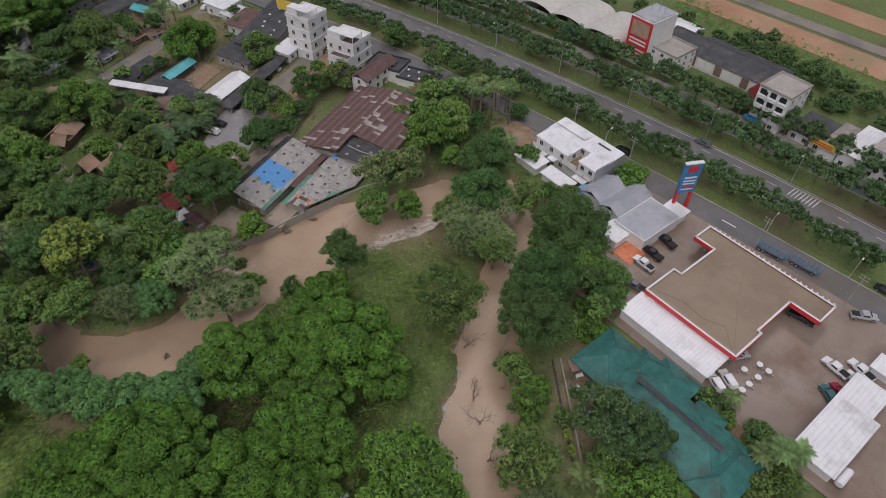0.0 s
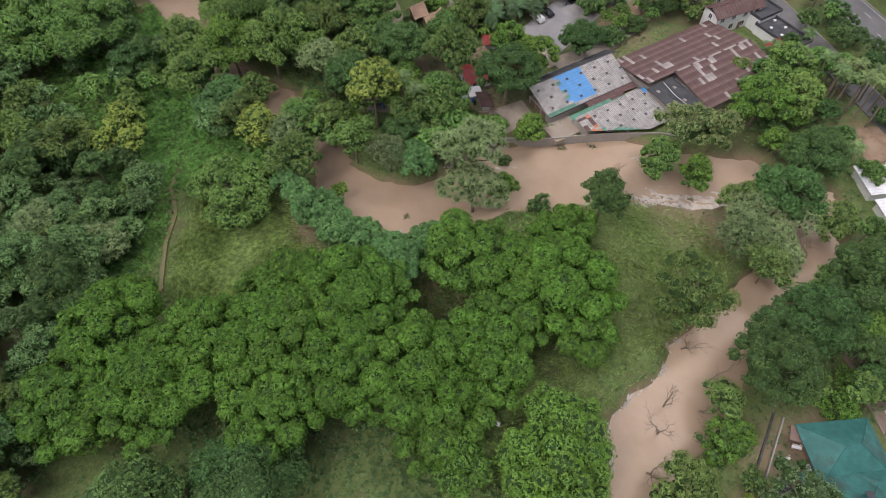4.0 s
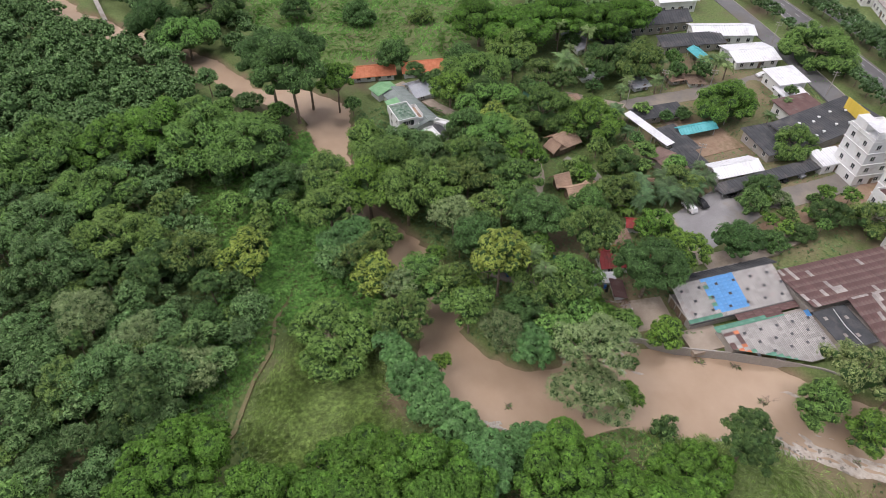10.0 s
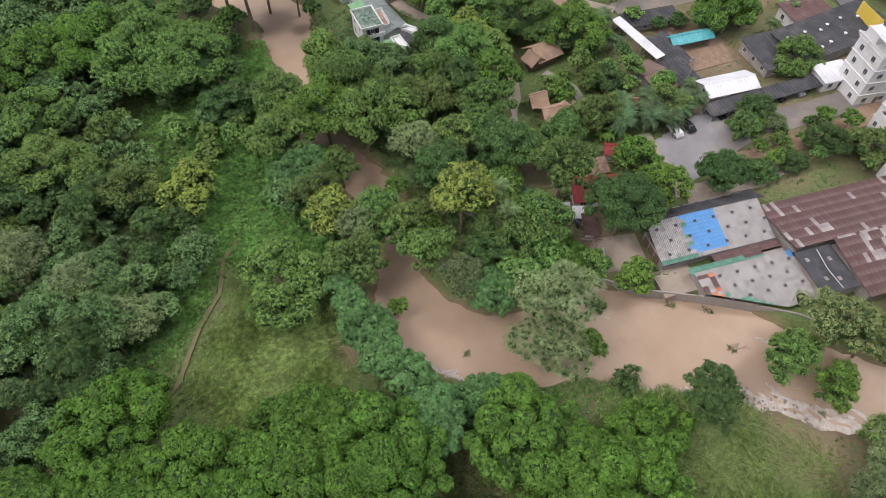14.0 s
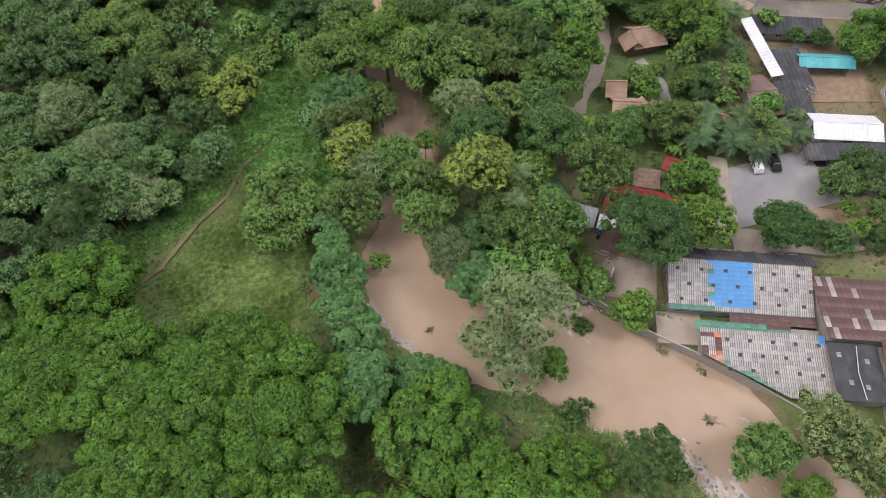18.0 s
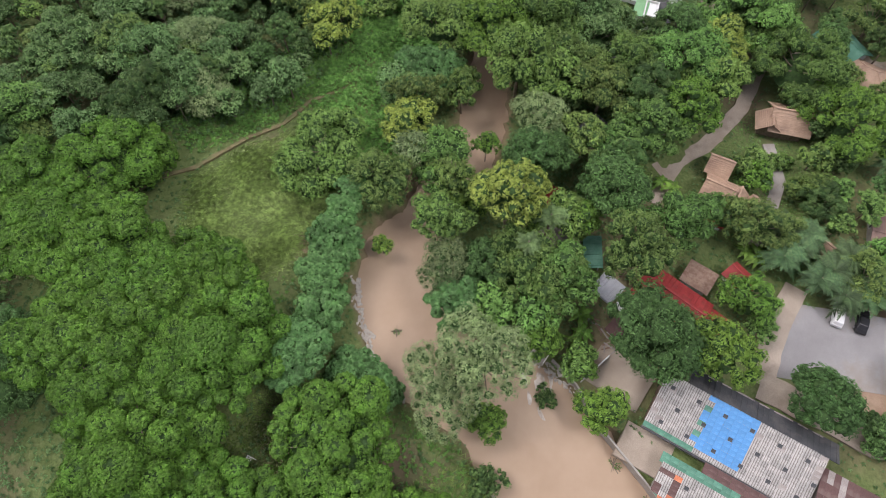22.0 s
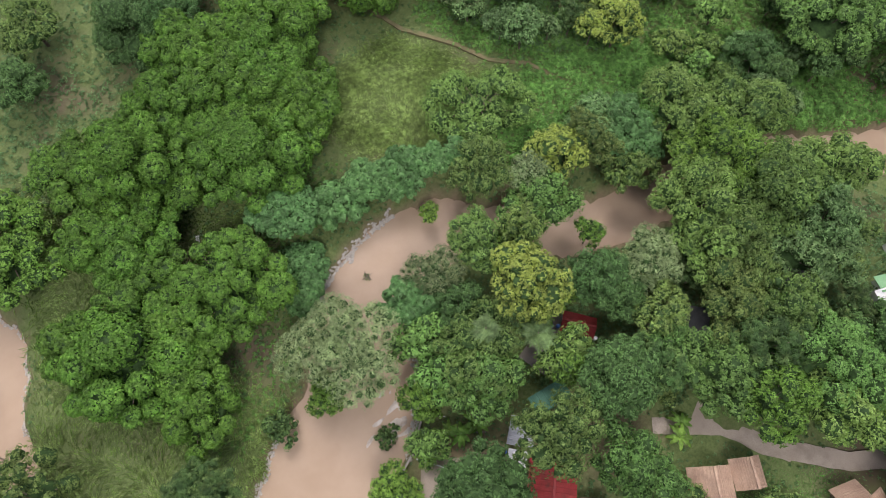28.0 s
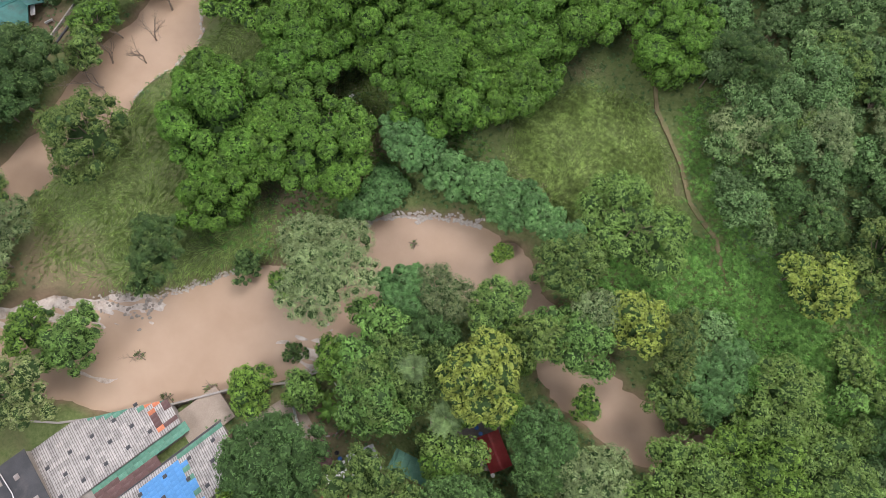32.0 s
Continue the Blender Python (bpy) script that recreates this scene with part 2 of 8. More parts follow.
tan_tile = surface("tan_roof_tile", (0.40, 0.27, 0.19), (0.5, 0.35, 0.25), scale=0.7, rough=0.85, stain=(0.3, 0.2, 0.15), stain_scale=0.4, spread=0.1)
brown_roof = surface("brown_roof", (0.2, 0.13, 0.11), (0.27, 0.18, 0.15), scale=0.5, rough=0.8)
teal_roof = surface("teal_roof", (0.03, 0.14, 0.12), (0.055, 0.215, 0.19), scale=0.5, rough=0.55, bumpiness=0.1, stain=(0.055, 0.075, 0.065), stain_scale=0.2)
turquoise = surface("turquoise_sheet", (0.08, 0.42, 0.45), (0.14, 0.52, 0.55), scale=0.5, rough=0.55)
brown_flat = surface("canopy_deck", (0.29, 0.22, 0.155), (0.35, 0.27, 0.195), scale=0.09, rough=0.7, stain=(0.25, 0.18, 0.125), stain_scale=0.06, bumpiness=0.08)
red_trim = surface("red_fascia", (0.62, 0.03, 0.04), (0.72, 0.06, 0.06), scale=0.6, rough=0.45, bumpiness=0.03)
yellow_paint = surface("yellow_paint", (0.7, 0.5, 0.06), (0.8, 0.6, 0.1), rough=0.6)
rust = surface("rusty_metal", (0.22, 0.13, 0.09), (0.34, 0.24, 0.18), scale=1.5, rough=0.85)
steel = surface("galvanised_steel", (0.5, 0.5, 0.5), (0.6, 0.6, 0.6), rough=0.4, metal=0.6, bumpiness=0.05)
wood = surface("weathered_wood", (0.16, 0.11, 0.075), (0.26, 0.19, 0.14), scale=2.0, rough=0.85)
stone = surface("bank_stone", (0.3, 0.26, 0.21), (0.45, 0.41, 0.36), scale=2.0, rough=0.9, spread=0.25)
glass_m, _t, _n, _l, _b = mat("window_glass")
_b.inputs["Base Color"].default_value = (0.03, 0.035, 0.04, 1)
_b.inputs["Roughness"].default_value = 0.08
rubber = surface("rubber", (0.02, 0.02, 0.02), (0.035, 0.035, 0.035), rough=0.8)
line_paint = surface("road_line_paint", (0.6, 0.6, 0.58), (0.75, 0.75, 0.73), scale=2.0, rough=0.8)

# silty flood water
water_m, _t, _n, _l, _b = mat("flood_water")
_w1 = noise_tex(_n, _l, 0.05, 5.0, 0.6)
_r = ramp(_n, ((0.35, (0.435, 0.313, 0.213)), (0.65, (0.532, 0.398, 0.285))))
_l.new(_w1.outputs[0], _r.inputs[0])
_l.new(_r.outputs[0], _b.inputs["Base Color"])
_b.inputs["Roughness"].default_value = 0.42
_b.inputs["Specular IOR Level"].default_value = 0.3
_w2 = noise_tex(_n, _l, 1.3, 5.0, 0.6)
bump(_n, _l, _w2.outputs[0], 0.25, 0.08, _b)

# open ground: grass, bare soil and the wet mud beside the river
ground_m, _t, _n, _l, _b = mat("open_ground")
_big = noise_tex(_n, _l, 0.05, 6.0, 0.6)
_fine = noise_tex(_n, _l, 1.6, 8.0, 0.7)
_g = ramp(_n, ((0.3, (0.08, 0.125, 0.032)), (0.5, (0.14, 0.19, 0.058)), (0.7, (0.2, 0.25, 0.09))))
_l.new(_fine.outputs[0], _g.inputs[0])
_soilmask = ramp(_n, ((0.52, (0, 0, 0)), (0.66, (1, 1, 1))))
_l.new(_big.outputs[0], _soilmask.inputs[0])
_c = mix_rgb(_n, _l, _soilmask.outputs[0], _g.outputs[0], (0.15, 0.12, 0.07))
_at = _n.new("ShaderNodeAttribute")
_at.attribute_name = "mud"
_mudn = mix_rgb(_n, _l, _fine.outputs[0], (0.2, 0.14, 0.09), (0.36, 0.25, 0.17))
_c = mix_rgb(_n, _l, _at.outputs["Fac"], _c, _mudn)
_l.new(_c, _b.inputs["Base Color"])
_b.inputs["Roughness"].default_value = 0.9
bump(_n, _l, _fine.outputs[0], 0.7, 0.25, _b)

# ---- building blocks ----
def mesh_from(name, verts, faces, mats, face_mats=None, smooth=False):
    me = bpy.data.meshes.new(name)
    me.from_pydata([tuple(v) for v in verts], [], [tuple(f) for f in faces])
    for m in mats if isinstance(mats, (list, tuple)) else (mats,):
        me.materials.append(m)
    if face_mats is not None:
        me.polygons.foreach_set("material_index", list(face_mats))
    if smooth:
        me.polygons.foreach_set("use_smooth", [True] * len(me.polygons))
    me.update()
    return me


def part(name, bm, material, parent=None, label=""):
    """Links a bmesh, or a mesh, as one object under a thing or a part."""
    if isinstance(bm, bmesh.types.BMesh):
        me = bpy.data.meshes.new(name)
        bmesh.ops.recalc_face_normals(bm, faces=bm.faces)
        bm.to_mesh(me)
        bm.free()
        me.materials.append(material)
    else:
        me = bm
    ob = new(name, me)
    if parent is not None:
        ob.parent = parent
    if label:
        ob["label"] = label
    return ob


def box(bm, x0, x1, y0, y1, z0, z1, bevel=0.0):
    """A block between two corners, added to bm."""
    r = bmesh.ops.create_cube(bm, size=1.0, matrix=Matrix.Translation(((x0 + x1) / 2, (y0 + y1) / 2, (z0 + z1) / 2)) @ Matrix.Diagonal((x1 - x0, y1 - y0, z1 - z0, 1)))
    if bevel:
        edges = list({e for v in r["verts"] for e in v.link_edges})
        bmesh.ops.bevel(bm, geom=edges, offset=bevel, segments=1, affect="EDGES", profile=0.5)
    return bm


def block(x0, x1, y0, y1, z0, z1, bevel=0.0):
    return box(bmesh.new(), x0, x1, y0, y1, z0, z1, bevel)


def tube(bm, points, radii, sides=6):
    """A tapered tube along a run of points."""
    rings = []
    for i, p in enumerate(points):
        p = Vector(p)
        d = (Vector(points[min(i + 1, len(points) - 1)]) - Vector(points[max(i - 1, 0)])).normalized()
        a = d.orthogonal().normalized()
        b = d.cross(a)
        rings.append([bm.verts.new(p + radii[i] * (a * math.cos(2 * math.pi * k / sides) + b * math.sin(2 * math.pi * k / sides))) for k in range(sides)])
    for r, s in zip(rings, rings[1:]):
        for k in range(sides):
            bm.faces.new((r[k], r[(k + 1) % sides], s[(k + 1) % sides], s[k]))
    bm.faces.new(rings[0][::-1])
    bm.faces.new(rings[-1])
    return bm


def thing(name, m, label, category, group="", kind=""):
    ob = new(name)
    ob.empty_display_size = 0.5
    ob.matrix_basis = m
    return tagged(ob, label, category, group, kind)


# ---- the river's course: middle, half width ----
RIVER = (
    (14, -60, 7), (12, 0, 6.5), (9.5, 34, 5.5), (9, 46, 4.5), (6.5, 54, 6.7), (9.2, 66, 6.5), (9.3, 76, 5.5), (11, 86, 4.6),
    (14, 97, 4.2), (17.5, 108, 5.2), (13, 117, 7.2), (1, 117.5, 6.2), (-12, 109.5, 8.2), (-26, 103.5, 9.6), (-36, 94, 9.2),
    (-43, 87, 9.0), (-48, 78.5, 7.2), (-52, 71.5, 6.2), (-62, 67, 6.2), (-72, 69, 4.9), (-80, 74.5, 4.2), (-88, 78, 4.3),
    (-98, 80, 4.6), (-107, 79.5, 4.2), (-118, 80, 4.0), (-130, 84, 3.6), (-145, 92, 4.5), (-157, 98.5, 7.2), (-170, 97, 6.0),
    (-185, 86, 3.6), (-200, 86, 4.6), (-215, 83, 4.0), (-232, 77.5, 7.0), (-254, 70, 4.6), (-280, 64, 4.0), (-318, 62, 4.2), (-420, 55, 5.0),
)


def wobble(x, y):
    return 0.6 * np.sin(x * 0.31 + 1.3 * np.sin(y * 0.23)) + 0.45 * np.sin(y * 0.47 + 2.0 + 1.1 * np.sin(x * 0.37)) + 0.25 * np.sin(x * 1.1 + y * 0.9) + 0.2 * np.sin(x * 1.7 - y * 1.3)


def river_side(x, y):
    """Metres from the water's edge, negative in the river."""
    x, y = np.asarray(x, float), np.asarray(y, float)
    best = np.full(x.shape, 1e9)
    for (ax, ay, aw), (bx, by, bw) in zip(RIVER, RIVER[1:]):
        dx, dy = bx - ax, by - ay
        k = np.clip(((x - ax) * dx + (y - ay) * dy) / (dx * dx + dy * dy), 0, 1)
        best = np.minimum(best, np.hypot(x - ax - k * dx, y - ay - k * dy) - (aw + k * (bw - aw)))
    return best + wobble(x, y)


GROUND = 1.8


def height(x, y):
    d = river_side(x, y)
    k = np.clip((d + 0.9) / 2.3, 0, 1)
    k = k * k * (3 - 2 * k)
    return -1.3 + (GROUND + 1.3) * k + np.clip(d / 8, 0, 1) * 0.25 * (np.sin(x * 0.13 + y * 0.09) * np.sin(y * 0.11 - x * 0.05)), d


def lay_ground():
    xs = np.concatenate([[-4000, -2000, -1000, -600, -450], np.arange(-340, 190.1, 1.6), [260, 400, 700, 1500, 4000]])
    ys = np.concatenate([[-4000, -1500, -600, -300, -120], np.arange(-50, 340.1, 1.6), [420, 600, 1000, 2000, 4000]])
    gx, gy = np.meshgrid(xs, ys)
    gz, d = height(gx, gy)
    far = (gx < -345) | (gx > 195) | (gy < -55) | (gy > 345)
    gz[far] = GROUND
    nx, ny = len(xs), len(ys)
    verts = np.stack([gx.ravel(), gy.ravel(), gz.ravel()], 1)
    i = (np.arange(ny - 1)[:, None] * nx + np.arange(nx - 1)).ravel()
    faces = np.stack([i, i + 1, i + nx + 1, i + nx], 1)
    me = bpy.data.meshes.new("ground")
    me.from_pydata(verts.tolist(), [], faces.tolist())
    me.materials.append(ground_m)
    mud = np.clip(1 - (d - 0.15) / 0.7, 0, 1)
    # silt left on the inside of the bends, trodden earth under the crowns and round the houses
    for cx, cy, r in ((-4, 104, 9), (-12, 101, 6), (-37, 57, 6), (-66, 55, 5), (-150, 84, 9), (30, 66, 9), (24, 62, 6), (28, 52, 8), (-52, 104, 9), (-60, 108, 8), (-75, 108, 8), (-74, 166, 24), (-45, 168, 14), (-88, 196, 24), (-50, 194, 15), (-62, 150, 12), (20, 142, 9), (-43, 150, 9), (-40, 164, 9), (-47, 141, 7)):
        mud = np.maximum(mud, np.clip(1.25 - np.hypot(gx - cx, gy - cy) / r + 0.2 * wobble(gx * 2, gy * 2), 0, 1) * 0.8)
    mud[far] = 0
    at = me.attributes.new("mud", "FLOAT", "POINT")
    at.data.foreach_set("value", mud.ravel().astype(np.float32))
    me.polygons.foreach_set("use_smooth", [True] * len(me.polygons))
    me.update()
    tagged(new("ground", me), "rough grassy ground with bare muddy patches", "ground", kind="structure")


lay_ground()
_wv = [(-440, -120, 0), (60, -120, 0), (60, 160, 0), (-440, 160, 0)]
tagged(new("river_water", mesh_from("river_water", _wv, [(0, 1, 2, 3)], water_m)), "brown silty river water in flood", "water", kind="structure")

# ---- roads: RU runs along the shops and the filling station, RN away from the river ----
RU, RN = Vector((0.635, -0.7725, 0)), Vector((0.7725, 0.635, 0))
LOT = pose(0, 0, 0, 0, 0, math.degrees(math.atan2(RU.y, RU.x)))  # x along the shops, y away from the river


def drift(s):
    """How far the boulevard swings towards the river, s metres along it."""
    return 0.06 * (s + 20) - (0.0006 * (s + 20) ** 2 if s < -20 else 0)


def road_pose(s=0.0, n=0.0, z=0.0):
    """A place s metres along the boulevard, which runs a little askew of the lots, and n metres across it."""
    p = RU * s + RN * (n + drift(s))
    d = RU + RN * (drift(s + 0.5) - drift(s - 0.5))
    return pose(p.x, p.y, z, 0, 0, math.degrees(math.atan2(d.y, d.x)))


def sheet(name, m, length, width, z0, z1, material, label, category="road", cells=1):
    bm = block(-length / 2, length / 2, -width / 2, width / 2, z0, z1)
    ob = part(name, bm, material)
    ob.matrix_basis = m
    return tagged(ob, label, category, kind="structure")


PATHS = []


def strip(name, points, width, z, material, label, category="path"):
    """A ribbon of ground along a run of points, with ragged edges and a little thickness."""
    pts = []
    for (ax, ay), (bx, by) in zip(points, points[1:]):
        n = max(2, int(math.hypot(bx - ax, by - ay) / 1.5))
        pts += [(ax + (bx - ax) * k / n, ay + (by - ay) * k / n) for k in range(n)]
    pts.append(points[-1])
    PATHS.extend((x, y, width * 0.5 + 0.1) for x, y in pts)
    verts, faces = [], []
    for i, (x, y) in enumerate(pts):
        a, b = pts[max(i - 1, 0)], pts[min(i + 1, len(pts) - 1)]
        d = math.hypot(b[0] - a[0], b[1] - a[1]) or 1
        nx, ny = -(b[1] - a[1]) / d, (b[0] - a[0]) / d
        w1, w2 = (width / 2 * (1 + (0.16 if width > 1.2 else 0.7) * noise.noise((x * 0.4, y * 0.4, s))) for s in (0.0, 7.0))
        verts += [(x + nx * w1, y + ny * w1, z), (x - nx * w2, y - ny * w2, z), (x + nx * w1, y + ny * w1, z - 0.5), (x - nx * w2, y - ny * w2, z - 0.5)]
        if i:
            q = 4 * i
            faces += [(q - 4, q - 3, q + 1, q), (q - 2, q - 4, q, q + 2), (q - 3, q - 1, q + 3, q + 1)]
    return tagged(new(name, mesh_from(name, verts, faces, material)), label, category, kind="structure")


ZR = GROUND + 0.28


def band(name, n0, n1, z, material, label, category):
    """A strip of the boulevard between two offsets, following its curve, with depth to the ground."""
    verts, faces = [], []
    for i, s in enumerate(range(-320, 141, 5)):
        for n, zz in ((n0, 1.0), (n0, z), (n1, z), (n1, 1.0)):
            p = RU * s + RN * (n + drift(s))
            verts.append((p.x, p.y, zz))
        if i:
            q = 4 * i
            faces += [(q + k - 4, q + k, q + k + 1, q + k - 3) for k in range(3)]
    return tagged(new(name, mesh_from(name, verts, faces, material)), label, category, kind="structure")


for _nm, _n0, _n1, _up, _m, _lb, _ct in (
    ("service_road", 118.2, 125.2, 0, asphalt, "grey asphalt service road beside the boulevard", "road"),
    ("verge_near", 125.4, 136.2, 0.13, ground_m, "grass verge with a row of street trees", "verge"),
    ("road_near", 136.4, 146.3, 0, asphalt, "dark asphalt carriageway of the boulevard with lane lines", "road"),
    ("median", 146.5, 154.4, 0.13, ground_m, "grass median planted with street trees", "median"),
    ("road_far", 154.6, 161.6, 0, asphalt, "dark asphalt far carriageway of the boulevard", "road"),
    ("pavement", 161.8, 165.5, 0.13, concrete, "worn concrete pavement before the shops", "pavement"),
):
    band(_nm, _n0, _n1, ZR + _up, _m, _lb, _ct)
for _n0 in (125.3, 136.3, 146.4, 154.5, 161.7):
    band("kerb", _n0 - 0.1, _n0 + 0.1, ZR + 0.17, concrete, "pale concrete kerb along the road", "kerb")


def markings(name, label, pieces, n, width, z=ZR + 0.006):
    """Painted lines on a road: runs from s0 to s1 at n metres across, joined into one thin sheet."""
    verts, faces = [], []
    for s0, s1 in pieces:
        b = len(verts)
        for s, o in ((s0, -width), (s1, -width), (s1, width), (s0, width)):
            p = RU * s + RN * (n + o / 2 + drift(s))
            verts.append((p.x, p.y, z))
        faces.append((b, b + 1, b + 2, b + 3))
    tagged(new(name, mesh_from(name, verts, faces, line_paint)), label, "road marking", kind="structure")


markings("edge_line", "solid white edge line on the asphalt", [(k, k + 5) for k in range(-310, 60, 5)], 145.7, 0.18)
markings("edge_line", "solid white edge line on the asphalt", [(k, k + 5) for k in range(-310, 60, 5)], 137.1, 0.14)
for _n0 in (140.0, 142.9, 158.1):
    markings("lane_dashes", "white dashed lane line on the asphalt", [(s, s + 2.6) for s in range(-305, 55, 9)], _n0, 0.16)
markings("crosshatch", "white hatched box painted on the carriageway", [(-38 + i * 0.9, -37.75 + i * 0.9) for i in range(8)], 143.5, 3.6)
markings("road_arrow", "white arrow painted on the service road", [(-42.5, -39.5), (-39.6, -38.9)], 121.5, 0.4)

# forecourt, yards, lanes and tracks
def yard(name, m, x0, x1, y0, y1, z, material, label, category="yard"):
    ob = part(name, block(x0, x1, y0, y1, 0.9, z, 0.05), material)
    for i in range(int((x1 - x0) / 2)):
        for j in range(int((y1 - y0) / 2)):
            c = m @ Vector((x0 + 1 + 2 * i, y0 + 1 + 2 * j, 0))
            if m is not LOT:
                PATHS.append((c.x, c.y, 1.45))
    ob.matrix_basis = m
    return tagged(ob, label, category, kind="structure")


yard("forecourt", LOT, -52.5, 60, 76.2, 119.5, ZR - 0.02, wet_forecourt, "wet brown concrete forecourt of the filling station", "forecourt")
yard("side_yard", LOT, -95, -52.6, 108, 119.5, ZR - 0.03, old_asphalt, "worn asphalt strip before the white terrace", "yard")
yard("orange_patio", LOT, -51.5, -46.5, 91.2, 98.6, ZR + 0.1, orange_tile, "orange tiled patio beside the flat-roofed shop", "patio")
yard("terrace_yard", LOT, -11, -5.5, 70.5, 76.1, ZR + 0.05, dirt, "bare sandy corner beside the restaurant", "yard")
yard("building_plot", LOT, -102, -91.5, 101, 110, ZR - 0.06, dirt, "bare red-brown building plot with pits beside the terrace")
_lane = 0
for _pts, _w, _m, _nm, _lb in (
    (((-102, 166), (-94, 184), (-85, 207), (-81, 224)), 6.0, old_asphalt, "village_lane", "worn asphalt lane through the village"),
    (((-88, 112), (-94, 121), (-104, 129), (-116, 134), (-123, 146), (-118, 158), (-102, 166)), 2.8, lane_dust, "garden_lane", "dusty lane winding through the gardens"),
    (((-81, 111), (-90, 116), (-97, 124)), 2.4, lane_dust, "garden_path", "sandy footpath under the trees"),
    (((-59, 151), (-50, 160), (-44, 176), (-37, 196), (-40, 214)), 6.5, old_asphalt, "factory_lane", "dusty lane beside the factory"),
    (((-51, 139), (-47, 146.5), (-42.5, 160), (-38, 174), (-38, 186)), 4.2, dirt, "factory_track", "bare dirt track along the factory roof"),
    (((-78, 24.5), (-80, 29), (-83.5, 32.5), (-87.6, 37), (-91, 42.4), (-97.2, 46.8), (-101, 53)), 0.75, path_soil, "footpath", "bare brown footpath along the meadow"),
    (((-64, 4), (-70, 14), (-78, 24.5)), 1.0, path_soil, "footpath", "bare brown footpath under the trees"),
    (((-156, 124), (-146, 124), (-139, 124), (-132.6, 124.8), (-124, 129), (-117, 133)), 3.2, lane_dust, "villa_drive", "dusty grey drive beside the villa"),
    (((-96, 133), (-88, 134), (-80, 131), (-74, 128)), 2.2, concrete, "garden_walk", "pale concrete garden walk between lawns"),
):
    _lane += 1
    strip(_nm, _pts, _w, GROUND + 0.2 + 0.012 * _lane, _m, _lb, "lane")
yard("factory_yard", pose(-57.2, 139.5, 0, 0, 0, 86), -12.0, 12, -6.5, 6.5, GROUND + 0.3, pale_yard, "wet pale worn asphalt yard with sandy patches")
strip("gate_apron", ((-67, 134), (-60, 130), (-50, 126)), 3.8, GROUND + 0.36, lane_dust, "sandy apron along the edge of the yard", "yard")
strip("yard_track", ((-50, 126), (-46.5, 134), (-43, 142), (-41.5, 150)), 4.6, GROUND + 0.385, lane_dust, "bare sandy track between the yard and the workshops", "lane")
yard("riverside_yard", pose(-48.5, 104.5, 0, 0, 0, 60), -5, 4.5, -3, 5, GROUND + 0.2, lane_dust, "muddy concrete yard beside the river")
yard("hut_court", pose(-74.4, 93.4, 0, 0, 0, 25), -5.5, 5.0, -3.2, 4.2, GROUND + 0.17, old_asphalt, "grey paved court with clutter beside the red roofed hut")
yard("dirt_yard", pose(-75, 169, 0, 0, 0, 70), -7, 7, -5, 5, GROUND + 0.15, dirt, "bare earth yard between sheds")
yard("brick_yard", pose(-84, 171, 0, 0, 0, 70), -5, 6, -3.5, 3.5, GROUND + 0.16, wet_forecourt, "reddish paved yard between sheds")
for _y, _w, _m, _nm, _lb in ((222, 13, red_dirt, "dirt_road", "broad red earth road under construction"), (234, 6, old_asphalt, "gravel_lane", "grey gravel lane beside the red road"), (252, 12, red_dirt, "dirt_road", "red earth track beyond the lane")):
    _o = part(_nm, block(-260, 160, -_w / 2, _w / 2, 1.0, ZR + 0.05, 0.04), _m)
    _o.matrix_basis = LOT @ pose(0, _y, 0, 0, 0, 3.0)
    tagged(_o, _lb, "road", kind="structure")

# ---- trees ----
def lobes_for(kind, r, rnd):
    """The rounded masses that make up a crown of radius r, about its middle: packed side by side, with gaps between."""
    if kind == "rain_tree":
        flat, small, large, apart = 0.38, min(1.2, 0.23 * r), min(3.7, 0.46 * r), 0.86
    else:
        flat = {"parasol_tree": 0.5, "feathery_tree": 0.6, "golden_tree": 0.85, "bushy_shrub": 0.55, "dark_tree": 0.8}.get(kind, 0.75)
        small, large, apart = 0.17 * r, 0.4 * r, {"golden_tree": 0.56, "dark_tree": 0.56}.get(kind, 0.62)
    if kind == "feathery_tree":
        small, large, apart = 0.12 * r, 0.27 * r, 0.5
    turn, wave = rnd.uniform(0, 6.28), 0.07 if kind in ("rain_tree", "dark_tree", "golden_tree") else 0.15
    out = []
    for k in range(560):
        s = small + (large - small) * rnd.random() ** (1.0 + k / 150)
        a, q = rnd.uniform(0, 6.2832), math.sqrt(rnd.random())
        edge = 1 + wave * (math.sin(2 * a + turn) + 0.7 * math.sin(3 * a - 2 * turn) + 0.5 * math.sin(5 * a + 3 * turn))
        d = q * max(r * edge - 0.72 * s, 0.05 * r) * rnd.uniform(0.92, 1.06)
        x, y = d * math.cos(a), d * math.sin(a)
        if all(math.hypot(x - o[0], y - o[1]) > apart * (s + o[3]) for o in out):
            z = r * flat * (0.8 * (1 - q * q) - 0.3) + rnd.uniform(-0.17, 0.17) * r * flat * (0.5 if kind == "rain_tree" else 1.2)
            out.append((x, y, z, s, s * rnd.uniform(0.88, 1.14), s * (0.74 if kind == "rain_tree" else rnd.uniform(0.75, 1.1))))
    if kind == "rain_tree":
        out.append((0.0, 0.0, -0.66 * r * flat, 0.8 * r, 0.8 * r, 0.56 * r * flat))
    return out


